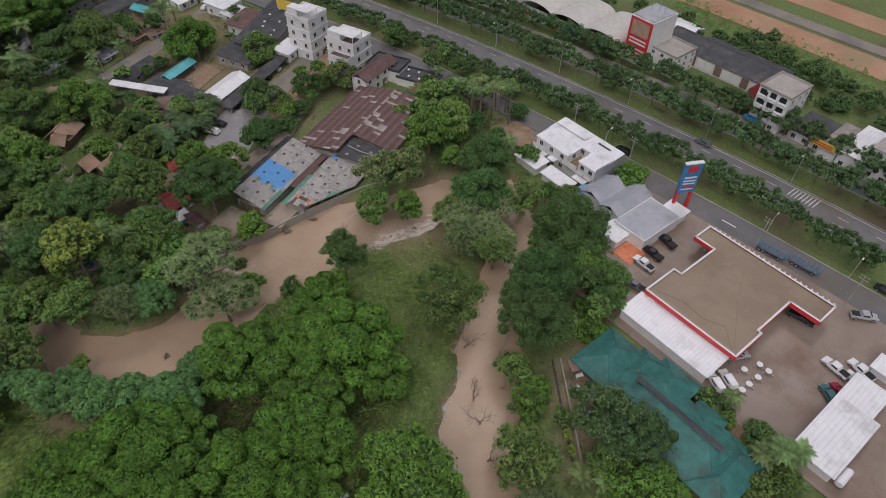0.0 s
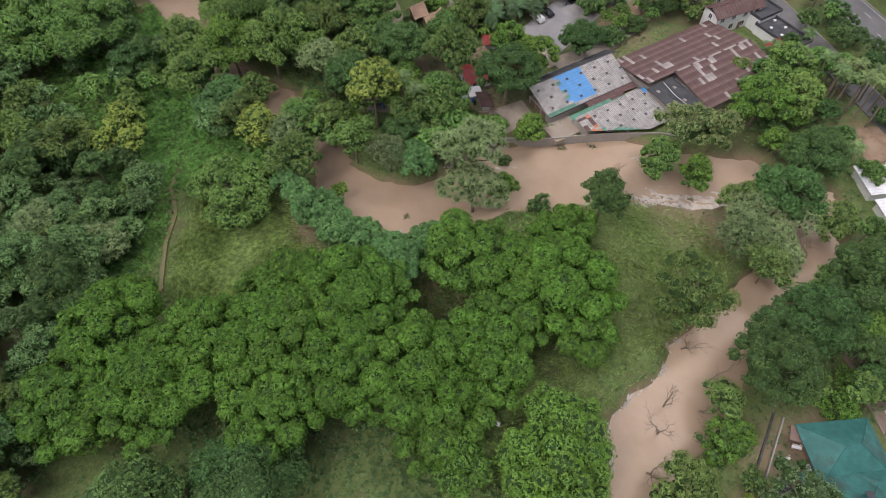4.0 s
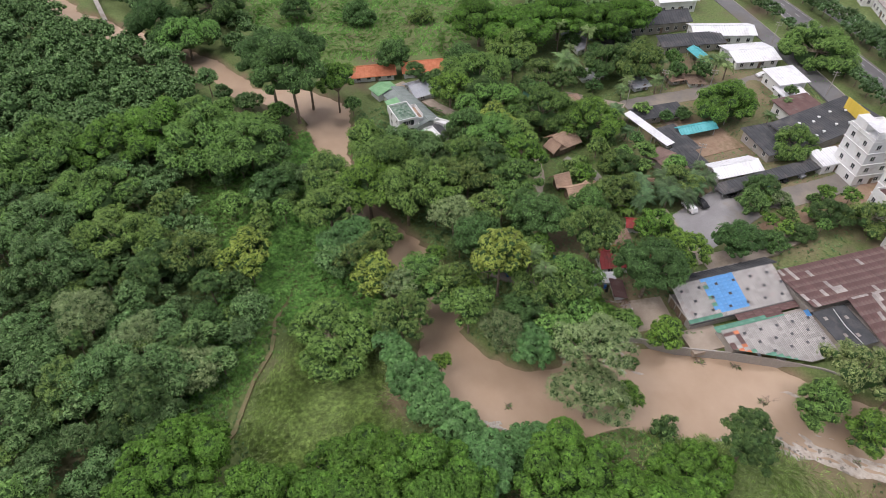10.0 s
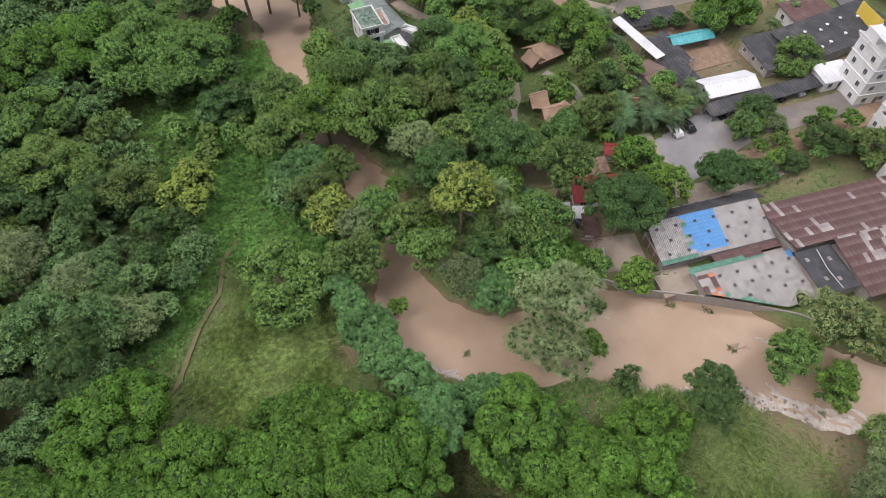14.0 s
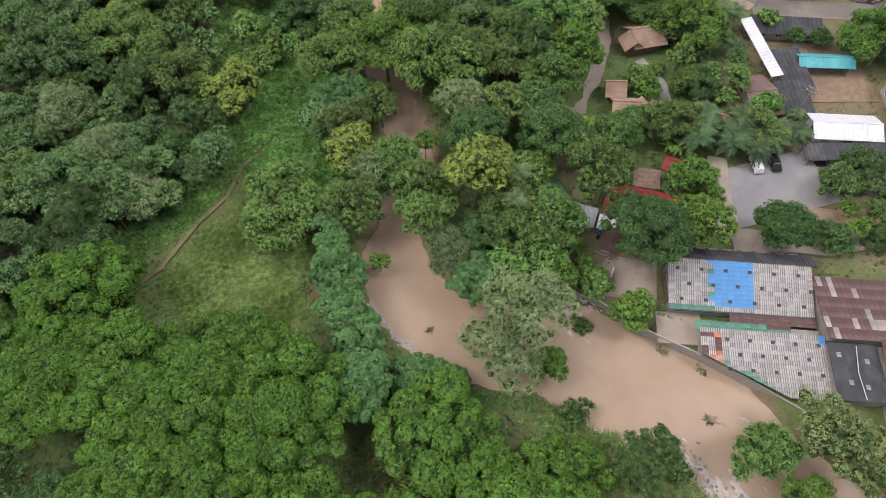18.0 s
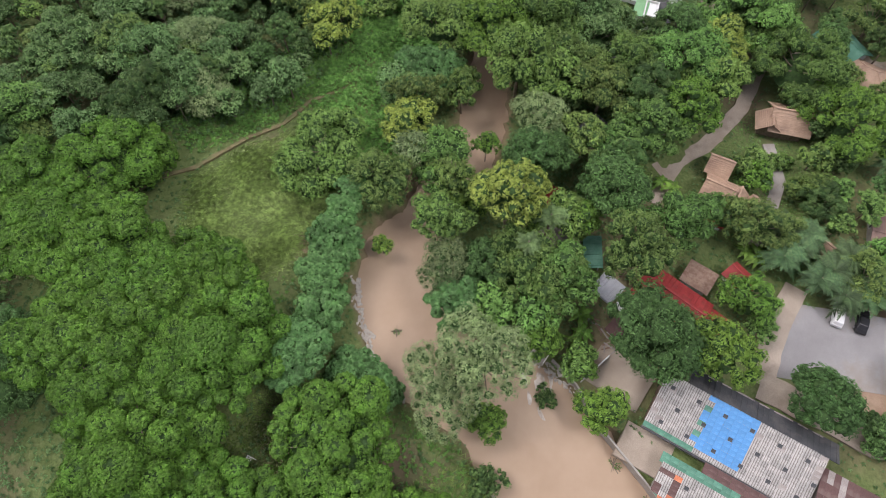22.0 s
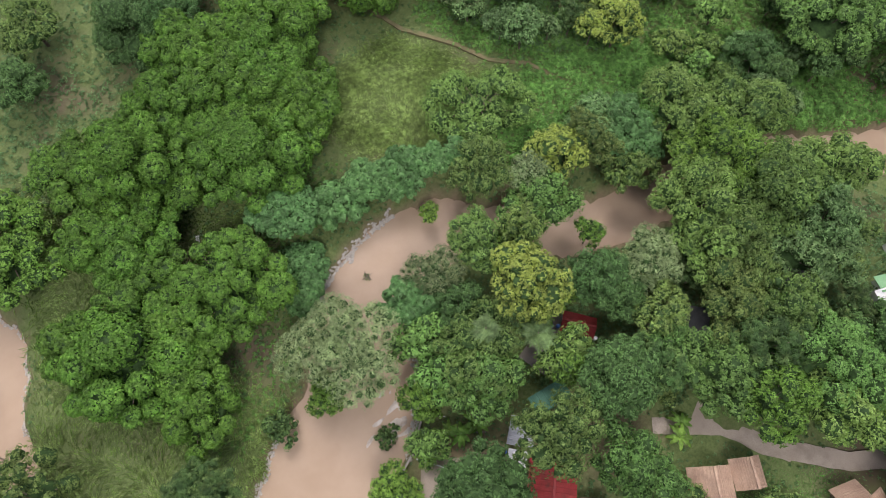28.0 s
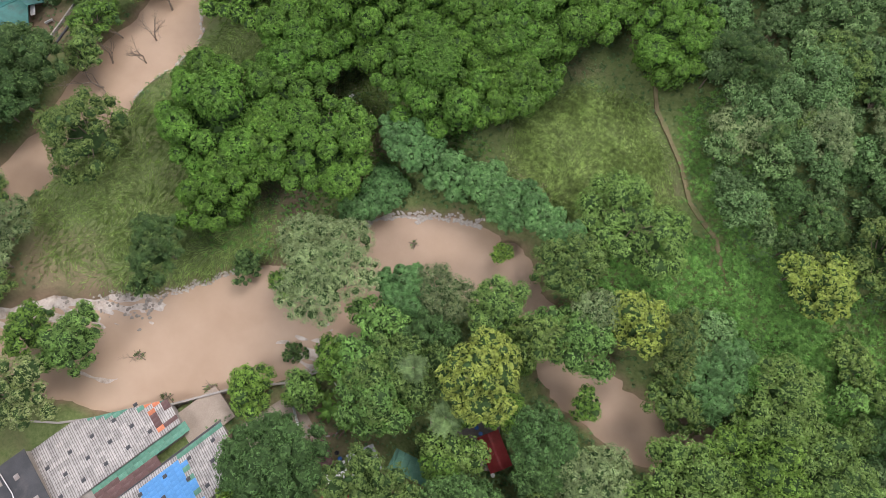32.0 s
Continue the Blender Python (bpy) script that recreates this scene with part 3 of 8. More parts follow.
def tufts(p, up, rs, radius, leaves, length, width):
    """Small mounds of single leaves, each leaf lying on its mound: vertices and faces."""
    n = len(p)
    up = up / np.linalg.norm(up, axis=1, keepdims=True)
    up = np.repeat(up, leaves, 0)
    grow = np.repeat(rs.uniform(0.7, 1.3, (n, 1)), leaves, 0)
    d = up * 0.85 + rs.normal(scale=0.5, size=up.shape)
    d /= np.linalg.norm(d, axis=1, keepdims=True)
    o = np.repeat(p, leaves, 0) + (d - up * 0.55) * radius * grow * rs.uniform(0.8, 1.1, (n * leaves, 1))
    face = d + rs.normal(scale=0.22, size=d.shape)
    face /= np.linalg.norm(face, axis=1, keepdims=True)
    e = np.cross(face, rs.normal(size=face.shape))
    e /= np.linalg.norm(e, axis=1, keepdims=True)
    g = np.cross(face, e)
    e *= 0.5 * length * rs.uniform(0.7, 1.3, (n * leaves, 1))
    g *= 0.5 * length * width * rs.uniform(0.75, 1.25, (n * leaves, 1))
    v = np.stack([o - e, o - e * 0.1 + g, o + e, o + e * 0.1 - g], 1).reshape(-1, 3)
    return v, np.arange(4 * n * leaves).reshape(-1, 4)


def rosettes(p, up, rs, length, width, petals, droop=0.45):
    """Sprays of leaves that fan out from one point each: vertices and faces."""
    n = len(p)
    up = up / np.linalg.norm(up, axis=1, keepdims=True)
    side = np.cross(up, rs.normal(size=up.shape))
    side /= np.linalg.norm(side, axis=1, keepdims=True)
    fore = np.cross(up, side)
    L = length * rs.uniform(0.65, 1.3, (n, 1))
    turn = rs.uniform(0, 6.2832, (n, 1))
    verts = [p + up * L * 0.25]
    for k in range(petals):
        a = turn + 6.2832 * k / petals + rs.uniform(-0.3, 0.3, (n, 1))
        e = side * np.cos(a) + fore * np.sin(a)
        g = -side * np.sin(a) + fore * np.cos(a)
        l = L * rs.uniform(0.75, 1.2, (n, 1))
        tilt = droop * rs.uniform(0.2, 1.6, (n, 1))
        m = p + e * l * 0.55 + up * l * (0.22 - 0.35 * tilt)
        verts += [m - g * width * L, p + e * l - up * l * tilt, m + g * width * L]
    v = np.stack(verts, 1).reshape(-1, 3)
    i = np.arange(n)[:, None] * (1 + 3 * petals)
    f = np.concatenate([np.concatenate([i, i + 1 + 3 * k, i + 2 + 3 * k, i + 3 + 3 * k], 1) for k in range(petals)])
    return v, f


def squared(d, kind):
    """Directions pushed out to the flat-topped, steep-sided masses of a rain tree's crown."""
    if kind != "rain_tree":
        return d
    flat = np.linalg.norm(d[:, :2], axis=1, keepdims=True) + 1e-6
    return np.concatenate([d[:, :2] / flat * flat ** 0.62, np.sign(d[:, 2:]) * np.abs(d[:, 2:]) ** 0.62], 1)


ICO = None


def crown_mesh(name, kind, r, sprays, size, seed, openness=0.0, width=0.3, petals=5, droop=0.45, mound=0.0):
    """A crown: inner masses, coloured dark for the shade in its gaps, under a skin of leaf sprays."""
    global ICO
    rnd, rs = random.Random(seed), np.random.RandomState(seed)
    lobes = lobes_for(kind, r, rnd)
    if ICO is None:
        bm = bmesh.new()
        bmesh.ops.create_icosphere(bm, subdivisions=2, radius=1.0)
        bm.verts.ensure_lookup_table()
        ICO = (np.array([v.co[:] for v in bm.verts]), np.array([[v.index for v in f.verts] for f in bm.faces]))
        bm.free()
    L = np.array(lobes)
    verts, faces, mats, base = [], [], [], 0
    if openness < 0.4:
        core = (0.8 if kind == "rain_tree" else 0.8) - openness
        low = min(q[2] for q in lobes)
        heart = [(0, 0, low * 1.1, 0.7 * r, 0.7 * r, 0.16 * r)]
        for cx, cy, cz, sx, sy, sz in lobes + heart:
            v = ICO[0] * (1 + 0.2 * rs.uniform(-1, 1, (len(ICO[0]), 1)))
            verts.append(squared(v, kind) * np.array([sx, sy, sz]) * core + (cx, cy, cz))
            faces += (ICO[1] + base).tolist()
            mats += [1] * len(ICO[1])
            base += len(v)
    area = L[:, 3] * L[:, 4] * np.where(L[:, 3] > 0.6 * r, 0.35, 1.0)
    tries = sprays * 4
    pick = rs.choice(len(L), tries, p=area / area.sum())
    d = rs.normal(size=(tries, 3))
    d[:, 2] = np.where(d[:, 2] < -0.2, -d[:, 2], d[:, 2])
    if kind == "rain_tree":
        d[:, :2] *= rs.choice([1.0, 0.5], (tries, 1))
    d /= np.linalg.norm(d, axis=1, keepdims=True)
    p = L[pick, :3] + squared(d, kind) * L[pick, 3:] * (rs.uniform((0.93 if kind == "rain_tree" else 0.84) - 0.6 * openness, 1.05 if kind == "rain_tree" else 1.12, (tries, 1)) + 0.05 * np.sin(9.0 * d[:, :1] + 1.0) * np.sin(8.0 * d[:, 1:2] + 3.0 * d[:, 2:]))
    inside = np.zeros(len(p), bool)
    for q in L:
        inside |= (((p - q[:3]) / q[3:]) ** 2).sum(1) < 0.66 - 0.6 * openness
    ok = np.flatnonzero(~inside)[:sprays]
    p, d = p[ok], d[ok]
    if mound:
        v, f = tufts(p, d + np.array([0, 0, 0.3]) + rs.normal(scale=0.15, size=d.shape), rs, mound, petals, size, width)
    else:
        v, f = rosettes(p, d + np.array([0, 0, 0.65]) + rs.normal(scale=0.28, size=d.shape), rs, size, width, petals, droop)
    verts.append(v)
    faces += (f + base).tolist()
    mats += [0] * len(f)
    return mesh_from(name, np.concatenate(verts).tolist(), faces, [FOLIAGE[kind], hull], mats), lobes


def trunk_mesh(name, r, zc, lobes, seed, thick=0.045):
    """A tapered trunk from the ground to the crown's middle at zc, with limbs that reach into its masses."""
    rnd = random.Random(seed)
    bm = bmesh.new()
    t = max(0.09, r * thick)
    fork = zc * 0.62
    lean = (rnd.uniform(-0.06, 0.06) * zc, rnd.uniform(-0.06, 0.06) * zc)
    tube(bm, [(0, 0, -0.4), (lean[0] * 0.3, lean[1] * 0.3, fork * 0.5), (lean[0], lean[1], fork)], [t * 1.35, t, t * 0.78], 7)
    for q in lobes[:14]:
        a = (lean[0], lean[1], fork - 0.1)
        e = (q[0] * 0.9, q[1] * 0.9, zc + q[2])
        m = (a[0] * 0.55 + e[0] * 0.45, a[1] * 0.55 + e[1] * 0.45, a[2] * 0.65 + e[2] * 0.35)
        tube(bm, [a, m, e], [t * 0.55, t * 0.36, t * 0.12], 5)
    me = bpy.data.meshes.new(name)
    bm.to_mesh(me)
    bm.free()
    me.materials.append(bark)
    return me


TREE_KINDS = {  # leaf sprays at 6 m radius, leaf length, openness, leaf width, leaves a spray, droop, radius of its mound, words
    "rain_tree": (2100, 0.34, 0.0, 0.68, 7, 0.4, 0.34, "broad dome-crowned rain tree with dense bright green leaves"),
    "broadleaf_tree": (1250, 0.34, 0.06, 0.56, 7, 0.5, 0.42, "mid-green broadleaf tree with an uneven crown"),
    "dark_tree": (1250, 0.31, 0.04, 0.54, 7, 0.5, 0.36, "dense dark green tree with a rounded crown"),
    "parasol_tree": (1500, 0.42, 0.02, 0.27, 7, 0.25, 0.0, "sage-green tree with big palmate leaves by the river"),
    "feathery_tree": (2000, 0.28, 0.3, 0.42, 7, 0.5, 0.45, "thin olive-green feathery tree with open branches"),
    "golden_tree": (1200, 0.33, 0.04, 0.5, 9, 0.5, 0.4, "yellow-green tree with fresh pale foliage"),
    "lime_tree": (1250, 0.34, 0.05, 0.54, 7, 0.5, 0.4, "bright lime-green leafy tree"),
    "flowering_tree": (800, 0.36, 0.1, 0.5, 8, 0.4, 0.45, "green tree tipped with pale cream flower sprays"),
    "olive_tree": (1250, 0.32, 0.12, 0.5, 7, 0.5, 0.38, "loose olive-green tree with airy outer branches"),
    "mango_tree": (760, 0.46, 0.08, 0.16, 8, 0.4, 0.0, "dark glossy tree with bright new leaf tufts"),
    "street_tree": (560, 0.36, 0.1, 0.5, 7, 0.5, 0.4, "round-headed tree with pale flowering leaf tips"),
    "forest_tree": (980, 0.4, 0.1, 0.54, 6, 0.6, 0.48, "wild woodland tree with a ragged green crown"),
    "bushy_shrub": (760, 0.32, 0.1, 0.5, 7, 0.5, 0.36, "low bushy green shrub on the bank"),
}
TREE_MESHES = {}


def tree_mesh(kind, size, variant):
    key = (kind, size, variant)
    if key not in TREE_MESHES:
        n, leaf, openness, width, petals, droop, mound, _ = TREE_KINDS[kind]
        seed = sum(map(ord, kind)) * 31 + int(size * 10) * 7 + variant
        me, lobes = crown_mesh(kind + "_crown", kind, size, int(n * (size / 6) ** 1.85), leaf, seed, openness, width, petals, droop, mound)
        TREE_MESHES[key] = (me, trunk_mesh(kind + "_trunk", size, size * 1.1, lobes, seed))
    return TREE_MESHES[key]


TREE_COUNT = [0]


def tree(kind, x, y, r, zc):
    """A tree whose crown has radius r and its middle zc metres above the water."""
    TREE_COUNT[0] += 1
    rnd = random.Random(TREE_COUNT[0] * 17 + 5)
    g = float(height(np.array([x]), np.array([y]))[0][0])
    g = max(g, -0.6)
    if kind in ("palm_tree", "oil_palm"):
        return palm(kind, x, y, r, zc, g, rnd)
    size = min((2.2, 3.6, 5.2, 7.0, 9.0), key=lambda s: abs(math.log(s / r)))
    crown, trunk = tree_mesh(kind, size, TREE_COUNT[0] % 2)
    k = r / size
    ob = thing(kind, pose(x, y, g, 0, 0, rnd.uniform(0, 360)), TREE_KINDS[kind][7], "shrub" if kind == "bushy_shrub" else "tree")
    t = part("trunk", trunk, None, ob)
    t.scale = (k, k, max(zc - g, 0.5) / (size * 1.1))
    c = part("crown", crown, None, ob)
    c.location = (0, 0, max(zc - g, 0.5))
    c.scale = (k, k, k * rnd.uniform(0.9, 1.12))
    return ob


PALM_MESHES = {}


def frond_mesh(kind, length, seed, count):
    """A head of arching fronds, each a rib with leaflets to both sides."""
    rnd = random.Random(seed)
    verts, faces = [], []
    for i in range(count):
        a = 2.399963 * i
        rise = rnd.uniform(0.15, 0.95)
        L = length * rnd.uniform(0.85, 1.1)
        steps = 9
        pts = []
        for s in range(steps + 1):
            u = s / steps
            pts.append(Vector((math.cos(a) * L * u * (0.75 + 0.25 * (1 - rise)), math.sin(a) * L * u * (0.75 + 0.25 * (1 - rise)), L * (rise * 0.75 * u - 0.95 * u * u * (0.45 + 0.3 * (1 - rise))))))
        side = Vector((-math.sin(a), math.cos(a), 0))
        for s in range(1, steps + 1):
            d = (pts[s] - pts[s - 1])
            w = length * 0.2 * math.sin(math.pi * min(0.97, s / steps * 0.9 + 0.12)) + 0.05
            for sg in (1, -1):
                for q in (0.0, 0.5):
                    b = len(verts)
                    o = pts[s - 1] + d * q
                    tip = o + side * sg * w + d * 0.7 + Vector((0, 0, -0.35 * w))
                    verts += [o, o + d * 0.5, tip + d * 0.3, tip]
                    faces.append((b, b + 1, b + 2, b + 3))
    return mesh_from(kind + "_fronds", verts, faces, FOLIAGE[kind])


def palm(kind, x, y, r, zc, g, rnd):
    key = (kind, rnd.randint(0, 2))
    if key not in PALM_MESHES:
        bm = bmesh.new()
        n = 10
        tube(bm, [(0.25 * math.sin(i / n * 2.2), 0, i / n) for i in range(n + 1)], [0.24 - 0.08 * i / n for i in range(n + 1)], 7)
        me = bpy.data.meshes.new("palm_trunk")
        bm.to_mesh(me)
        bm.free()
        me.materials.append(bark)
        PALM_MESHES[key] = (frond_mesh(kind, 3.0, key[1] + 40, 17 if kind == "palm_tree" else 24), me)
    head, stem = PALM_MESHES[key]
    ob = thing(kind, pose(x, y, g, 0, 0, rnd.uniform(0, 360)), "slender palm with arching feathery fronds" if kind == "palm_tree" else "dark oil palm with long drooping fronds", "palm")
    t = part("trunk", stem, None, ob)
    t.scale = (1, 1, max(zc - g, 0.6))
    c = part("fronds", head, None, ob)
    c.location = (0.25 * math.sin(2.2), 0, max(zc - g, 0.6))
    k = max(r, 1.2) / 2.6
    c.scale = (k, k, k)
    return ob


BANANA = []


def banana(x, y, seed):
    """A clump of broad arching leaves on a green stalk."""
    if not BANANA:
        for v in range(2):
            rnd = random.Random(70 + v)
            verts, faces = [], []
            for i in range(9):
                a, up, L = 2.399963 * i, rnd.uniform(0.35, 1.0), rnd.uniform(1.5, 2.2)
                for s in range(7):
                    u = s / 6
                    w = 0.3 * math.sin(math.pi * (0.08 + 0.88 * u)) * (0.85 + 0.3 * (s % 2))
                    o = (math.cos(a) * L * u, math.sin(a) * L * u, 1.6 + L * (up * u - 0.85 * u * u))
                    sx, sy = -math.sin(a) * w, math.cos(a) * w
                    verts += [(o[0] - sx, o[1] - sy, o[2] - 0.06), o, (o[0] + sx, o[1] + sy, o[2] - 0.06)]
                    if s:
                        b = len(verts) - 6
                        faces += [(b, b + 1, b + 4, b + 3), (b + 1, b + 2, b + 5, b + 4)]
            stalk = bpy.data.meshes.new("stalk")
            bm = tube(bmesh.new(), [(0, 0, -0.3), (0.05, 0, 1.0), (0.02, 0.03, 1.75)], [0.16, 0.12, 0.07], 7)
            bm.to_mesh(stalk)
            bm.free()
            stalk.materials.append(FOLIAGE["palm_tree"])
            BANANA.append((mesh_from("banana_leaves", verts, faces, FOLIAGE["lime_tree"]), stalk))
    g = float(height(np.array([x]), np.array([y]))[0][0])
    ob = thing("banana_plant", pose(x, y, g, 0, 0, seed * 57), "bright green banana plant with broad torn leaves", "plant", "banana plants")
    leaves, stalk = BANANA[seed % 2]
    k = 1.0 + 0.15 * (seed % 3)
    for nm, me in (("leaves", leaves), ("stalk", stalk)):
        q = part(nm, me, None, ob)
        q.scale = (k, k, k)


def bare_tree(x, y, h, seed, label="leafless grey tree standing in the flood water"):
    """A dead tree: forking bare limbs down to thin twigs."""
    rnd = random.Random(seed)
    bm = bmesh.new()

    def limb(a, d, length, t, depth):
        m = a + d * length * 0.5 + Vector((rnd.uniform(-1, 1), rnd.uniform(-1, 1), rnd.uniform(-0.3, 0.6))) * length * 0.1
        e = a + d * length
        tube(bm, [tuple(a), tuple(m), tuple(e)], [t, t * 0.8, t * 0.55], 5 if depth < 2 else 3)
        if depth < 5:
            for k in range(3 if depth < 3 else 2):
                v = (d + Vector((rnd.uniform(-1, 1), rnd.uniform(-1, 1), rnd.uniform(-0.35, 0.45))) * 0.85).normalized()
                limb(e if k else m, v, length * rnd.uniform(0.55, 0.8), t * 0.55, depth + 1)

    limb(Vector((0, 0, -0.6)), Vector((rnd.uniform(-0.5, 0.5), rnd.uniform(-0.5, 0.5), 0.8)).normalized(), h * 0.4, h * 0.028, 0)
    g = max(float(height(np.array([x]), np.array([y]))[0][0]), -0.3)
    ob = thing("dead_tree", pose(x, y, g, 0, 0, seed * 41), label, "tree")
    part("bare_branches", bm, dead_wood, ob)
    return ob
# single trees: kind, place, crown radius, height of the crown's middle
tree("lime_tree", -3.5, 37.4, 7.9, 9.0)
tree("rain_tree", -20.9, 35.6, 7.8, 9.0)
tree("rain_tree", -19.2, 46.6, 6.5, 9.0)
tree("rain_tree", -37.9, 35.9, 9.2, 10.0)
tree("rain_tree", -47.5, 44.5, 10.6, 10.0)
tree("rain_tree", -56.2, 35.7, 8.7, 10.0)
tree("rain_tree", -16.6, 67.5, 10.6, 9.0)
tree("rain_tree", -33.9, 63.5, 9.7, 9.5)
tree("rain_tree", -23.3, 77.6, 6.9, 8.0)
tree("rain_tree", -22.8, 56.4, 6.8, 8.5)
tree("rain_tree", -10.0, 62.0, 5.8, 8.0)
tree("parasol_tree", -45.9, 56.0, 5.0, 8.0)
tree("parasol_tree", -54.3, 57.4, 4.3, 6.0)
tree("parasol_tree", -60.8, 57.0, 4.6, 6.5)
tree("parasol_tree", -66.5, 57.6, 4.2, 6.5)
tree("parasol_tree", -71.8, 58.4, 3.2, 7.0)
tree("parasol_tree", -75.4, 58.9, 2.4, 7.5)
tree("parasol_tree", -45.0, 64.6, 4.5, 4.0)
tree("parasol_tree", -42.9, 68.7, 3.0, 3.5)
tree("feathery_tree", -42.9, 78.0, 6.6, 9.0)
tree("mango_tree", -20.6, 89.3, 4.9, 10.0)
tree("bushy_shrub", -18.6, 95.4, 2.2, 3.0)
tree("bushy_shrub", -31.6, 85.2, 2.7, 2.6)
tree("parasol_tree", -57.0, 78.4, 4.3, 7.5)
tree("feathery_tree", -62.3, 76.1, 4.6, 8.5)
tree("dark_tree", -63.1, 82.5, 5.0, 8.0)
tree("broadleaf_tree", -56.0, 84.4, 4.2, 8.5)
tree("broadleaf_tree", -56.3, 90.5, 4.3, 8.0)
tree("broadleaf_tree", -61.4, 93.7, 5.8, 11.0)
tree("lime_tree", -53.0, 91.5, 3.9, 6.5)
tree("broadleaf_tree", -50.2, 98.0, 2.9, 5.0)
tree("lime_tree", -43.1, 101.2, 3.8, 5.0)
tree("golden_tree", -72.8, 85.2, 5.9, 15.5)
tree("broadleaf_tree", -70.1, 74.6, 4.4, 10.0)
tree("broadleaf_tree", -77.8, 76.2, 4.2, 10.0)
tree("olive_tree", -77.5, 63.7, 5.5, 9.0)
tree("feathery_tree", -83.5, 69.4, 4.2, 9.0)
tree("golden_tree", -90.1, 66.8, 5.2, 8.0)
tree("olive_tree", -95.8, 67.3, 5.1, 9.0)
tree("parasol_tree", -102.6, 69.3, 5.8, 8.0)
tree("broadleaf_tree", -98.8, 75.6, 4.1, 8.0)
tree("lime_tree", -88.0, 81.0, 2.3, 6.0)
tree("lime_tree", -67.1, 65.0, 1.8, 3.6)
tree("dark_tree", -84.0, 88.7, 5.0, 10.0)
tree("feathery_tree", -92.0, 90.0, 5.2, 10.0)
tree("mango_tree", -84.0, 103.5, 5.0, 10.0)
tree("dark_tree", -77.7, 102.7, 6.1, 12.0)
tree("olive_tree", -66.2, 105.2, 6.0, 14.0)
tree("dark_tree", -53.2, 107.6, 7.4, 12.5)
tree("broadleaf_tree", -102.9, 85.6, 7.2, 12.0)
tree("broadleaf_tree", -101.0, 92.7, 5.5, 11.0)
tree("lime_tree", -110.8, 80.6, 7.3, 12.0)
tree("broadleaf_tree", -114.7, 87.9, 6.7, 12.0)
tree("broadleaf_tree", -111.6, 70.3, 6.8, 11.0)
tree("broadleaf_tree", -119.4, 76.0, 7.1, 11.0)
tree("forest_tree", -118.9, 97.3, 6.2, 11.0)
tree("forest_tree", -112.7, 99.2, 5.4, 10.0)
tree("olive_tree", -104.4, 98.9, 5.0, 10.0)
tree("golden_tree", -112.2, 50.8, 4.3, 9.5)
tree("golden_tree", -114.0, 46.0, 3.2, 7.5)
tree("olive_tree", 1.5, 79.0, 7.4, 9.0)
tree("dark_tree", -76.4, -9.1, 7.7, 11.0)
tree("rain_tree", -70.5, 4.3, 7.4, 10.0)
tree("rain_tree", -75.7, 17.0, 9.0, 10.0)
tree("mango_tree", -89.1, 19.1, 6.7, 10.0)
tree("forest_tree", -95.0, 23.6, 6.3, 9.0)
tree("rain_tree", -60.7, 13.1, 8.5, 11.0)
tree("rain_tree", -58.6, 23.8, 9.2, 12.0)
tree("rain_tree", -41.8, 20.6, 6.8, 11.0)
tree("rain_tree", -48.4, 32.8, 8.7, 12.0)
tree("rain_tree", -42.6, 43.9, 8.0, 11.0)
tree("rain_tree", -26.1, 36.2, 7.1, 11.0)
tree("rain_tree", -32.7, 42.6, 6.5, 9.0)
tree("rain_tree", -24.8, 46.1, 6.2, 9.0)
tree("rain_tree", -57.1, 39.9, 6.0, 11.0)
tree("dark_tree", -41.7, 12.9, 6.7, 9.0)
tree("lime_tree", -16.1, 32.3, 5.0, 8.0)
tree("olive_tree", -99.5, 101.0, 6.1, 11.0)
tree("broadleaf_tree", -117.6, 90.2, 7.8, 11.0)
tree("forest_tree", -118.4, 101.1, 6.1, 9.0)
tree("broadleaf_tree", -105.5, 114.3, 8.1, 12.0)
tree("golden_tree", -111.8, 122.7, 5.7, 10.0)
tree("broadleaf_tree", -103.0, 120.8, 5.5, 11.0)
tree("lime_tree", -95.4, 115.4, 5.4, 12.0)
tree("broadleaf_tree", -91.0, 108.6, 5.9, 11.0)
tree("broadleaf_tree", -73.4, 95.9, 4.3, 8.0)
tree("dark_tree", -85.4, 92.0, 4.5, 9.0)
tree("broadleaf_tree", -73.9, 113.7, 5.5, 10.0)
tree("lime_tree", -51.8, 117.0, 5.2, 11.0)
tree("lime_tree", -62.5, 124.0, 4.4, 7.0)
tree("olive_tree", -90.1, 129.2, 3.5, 4.0)
tree("mango_tree", -124.1, 130.5, 6.5, 10.0)
tree("olive_tree", -76.1, 128.1, 5.1, 7.0)
tree("broadleaf_tree", -58.7, 126.4, 2.6, 5.0)
tree("broadleaf_tree", -91.5, 134.0, 2.2, 3.0)
tree("broadleaf_tree", -85.0, 138.2, 3.9, 5.0)
tree("lime_tree", -134.8, 126.7, 5.7, 9.0)
tree("lime_tree", -39.8, 84.4, 3.2, 4.5)
tree("palm_tree", -64.0, 88.1, 2.4, 15.0)
tree("rain_tree", -60.2, 17.2, 8.6, 11.0)
tree("rain_tree", -48.6, 24.0, 7.9, 11.0)
tree("rain_tree", -52.6, 30.4, 8.2, 12.0)
tree("rain_tree", -54.2, 42.1, 6.6, 10.0)
tree("rain_tree", -38.0, 32.0, 8.2, 12.0)
tree("rain_tree", -29.2, 38.8, 8.6, 12.0)
tree("rain_tree", -23.6, 49.3, 7.5, 9.0)
tree("broadleaf_tree", -85.5, -4.4, 6.1, 8.0)
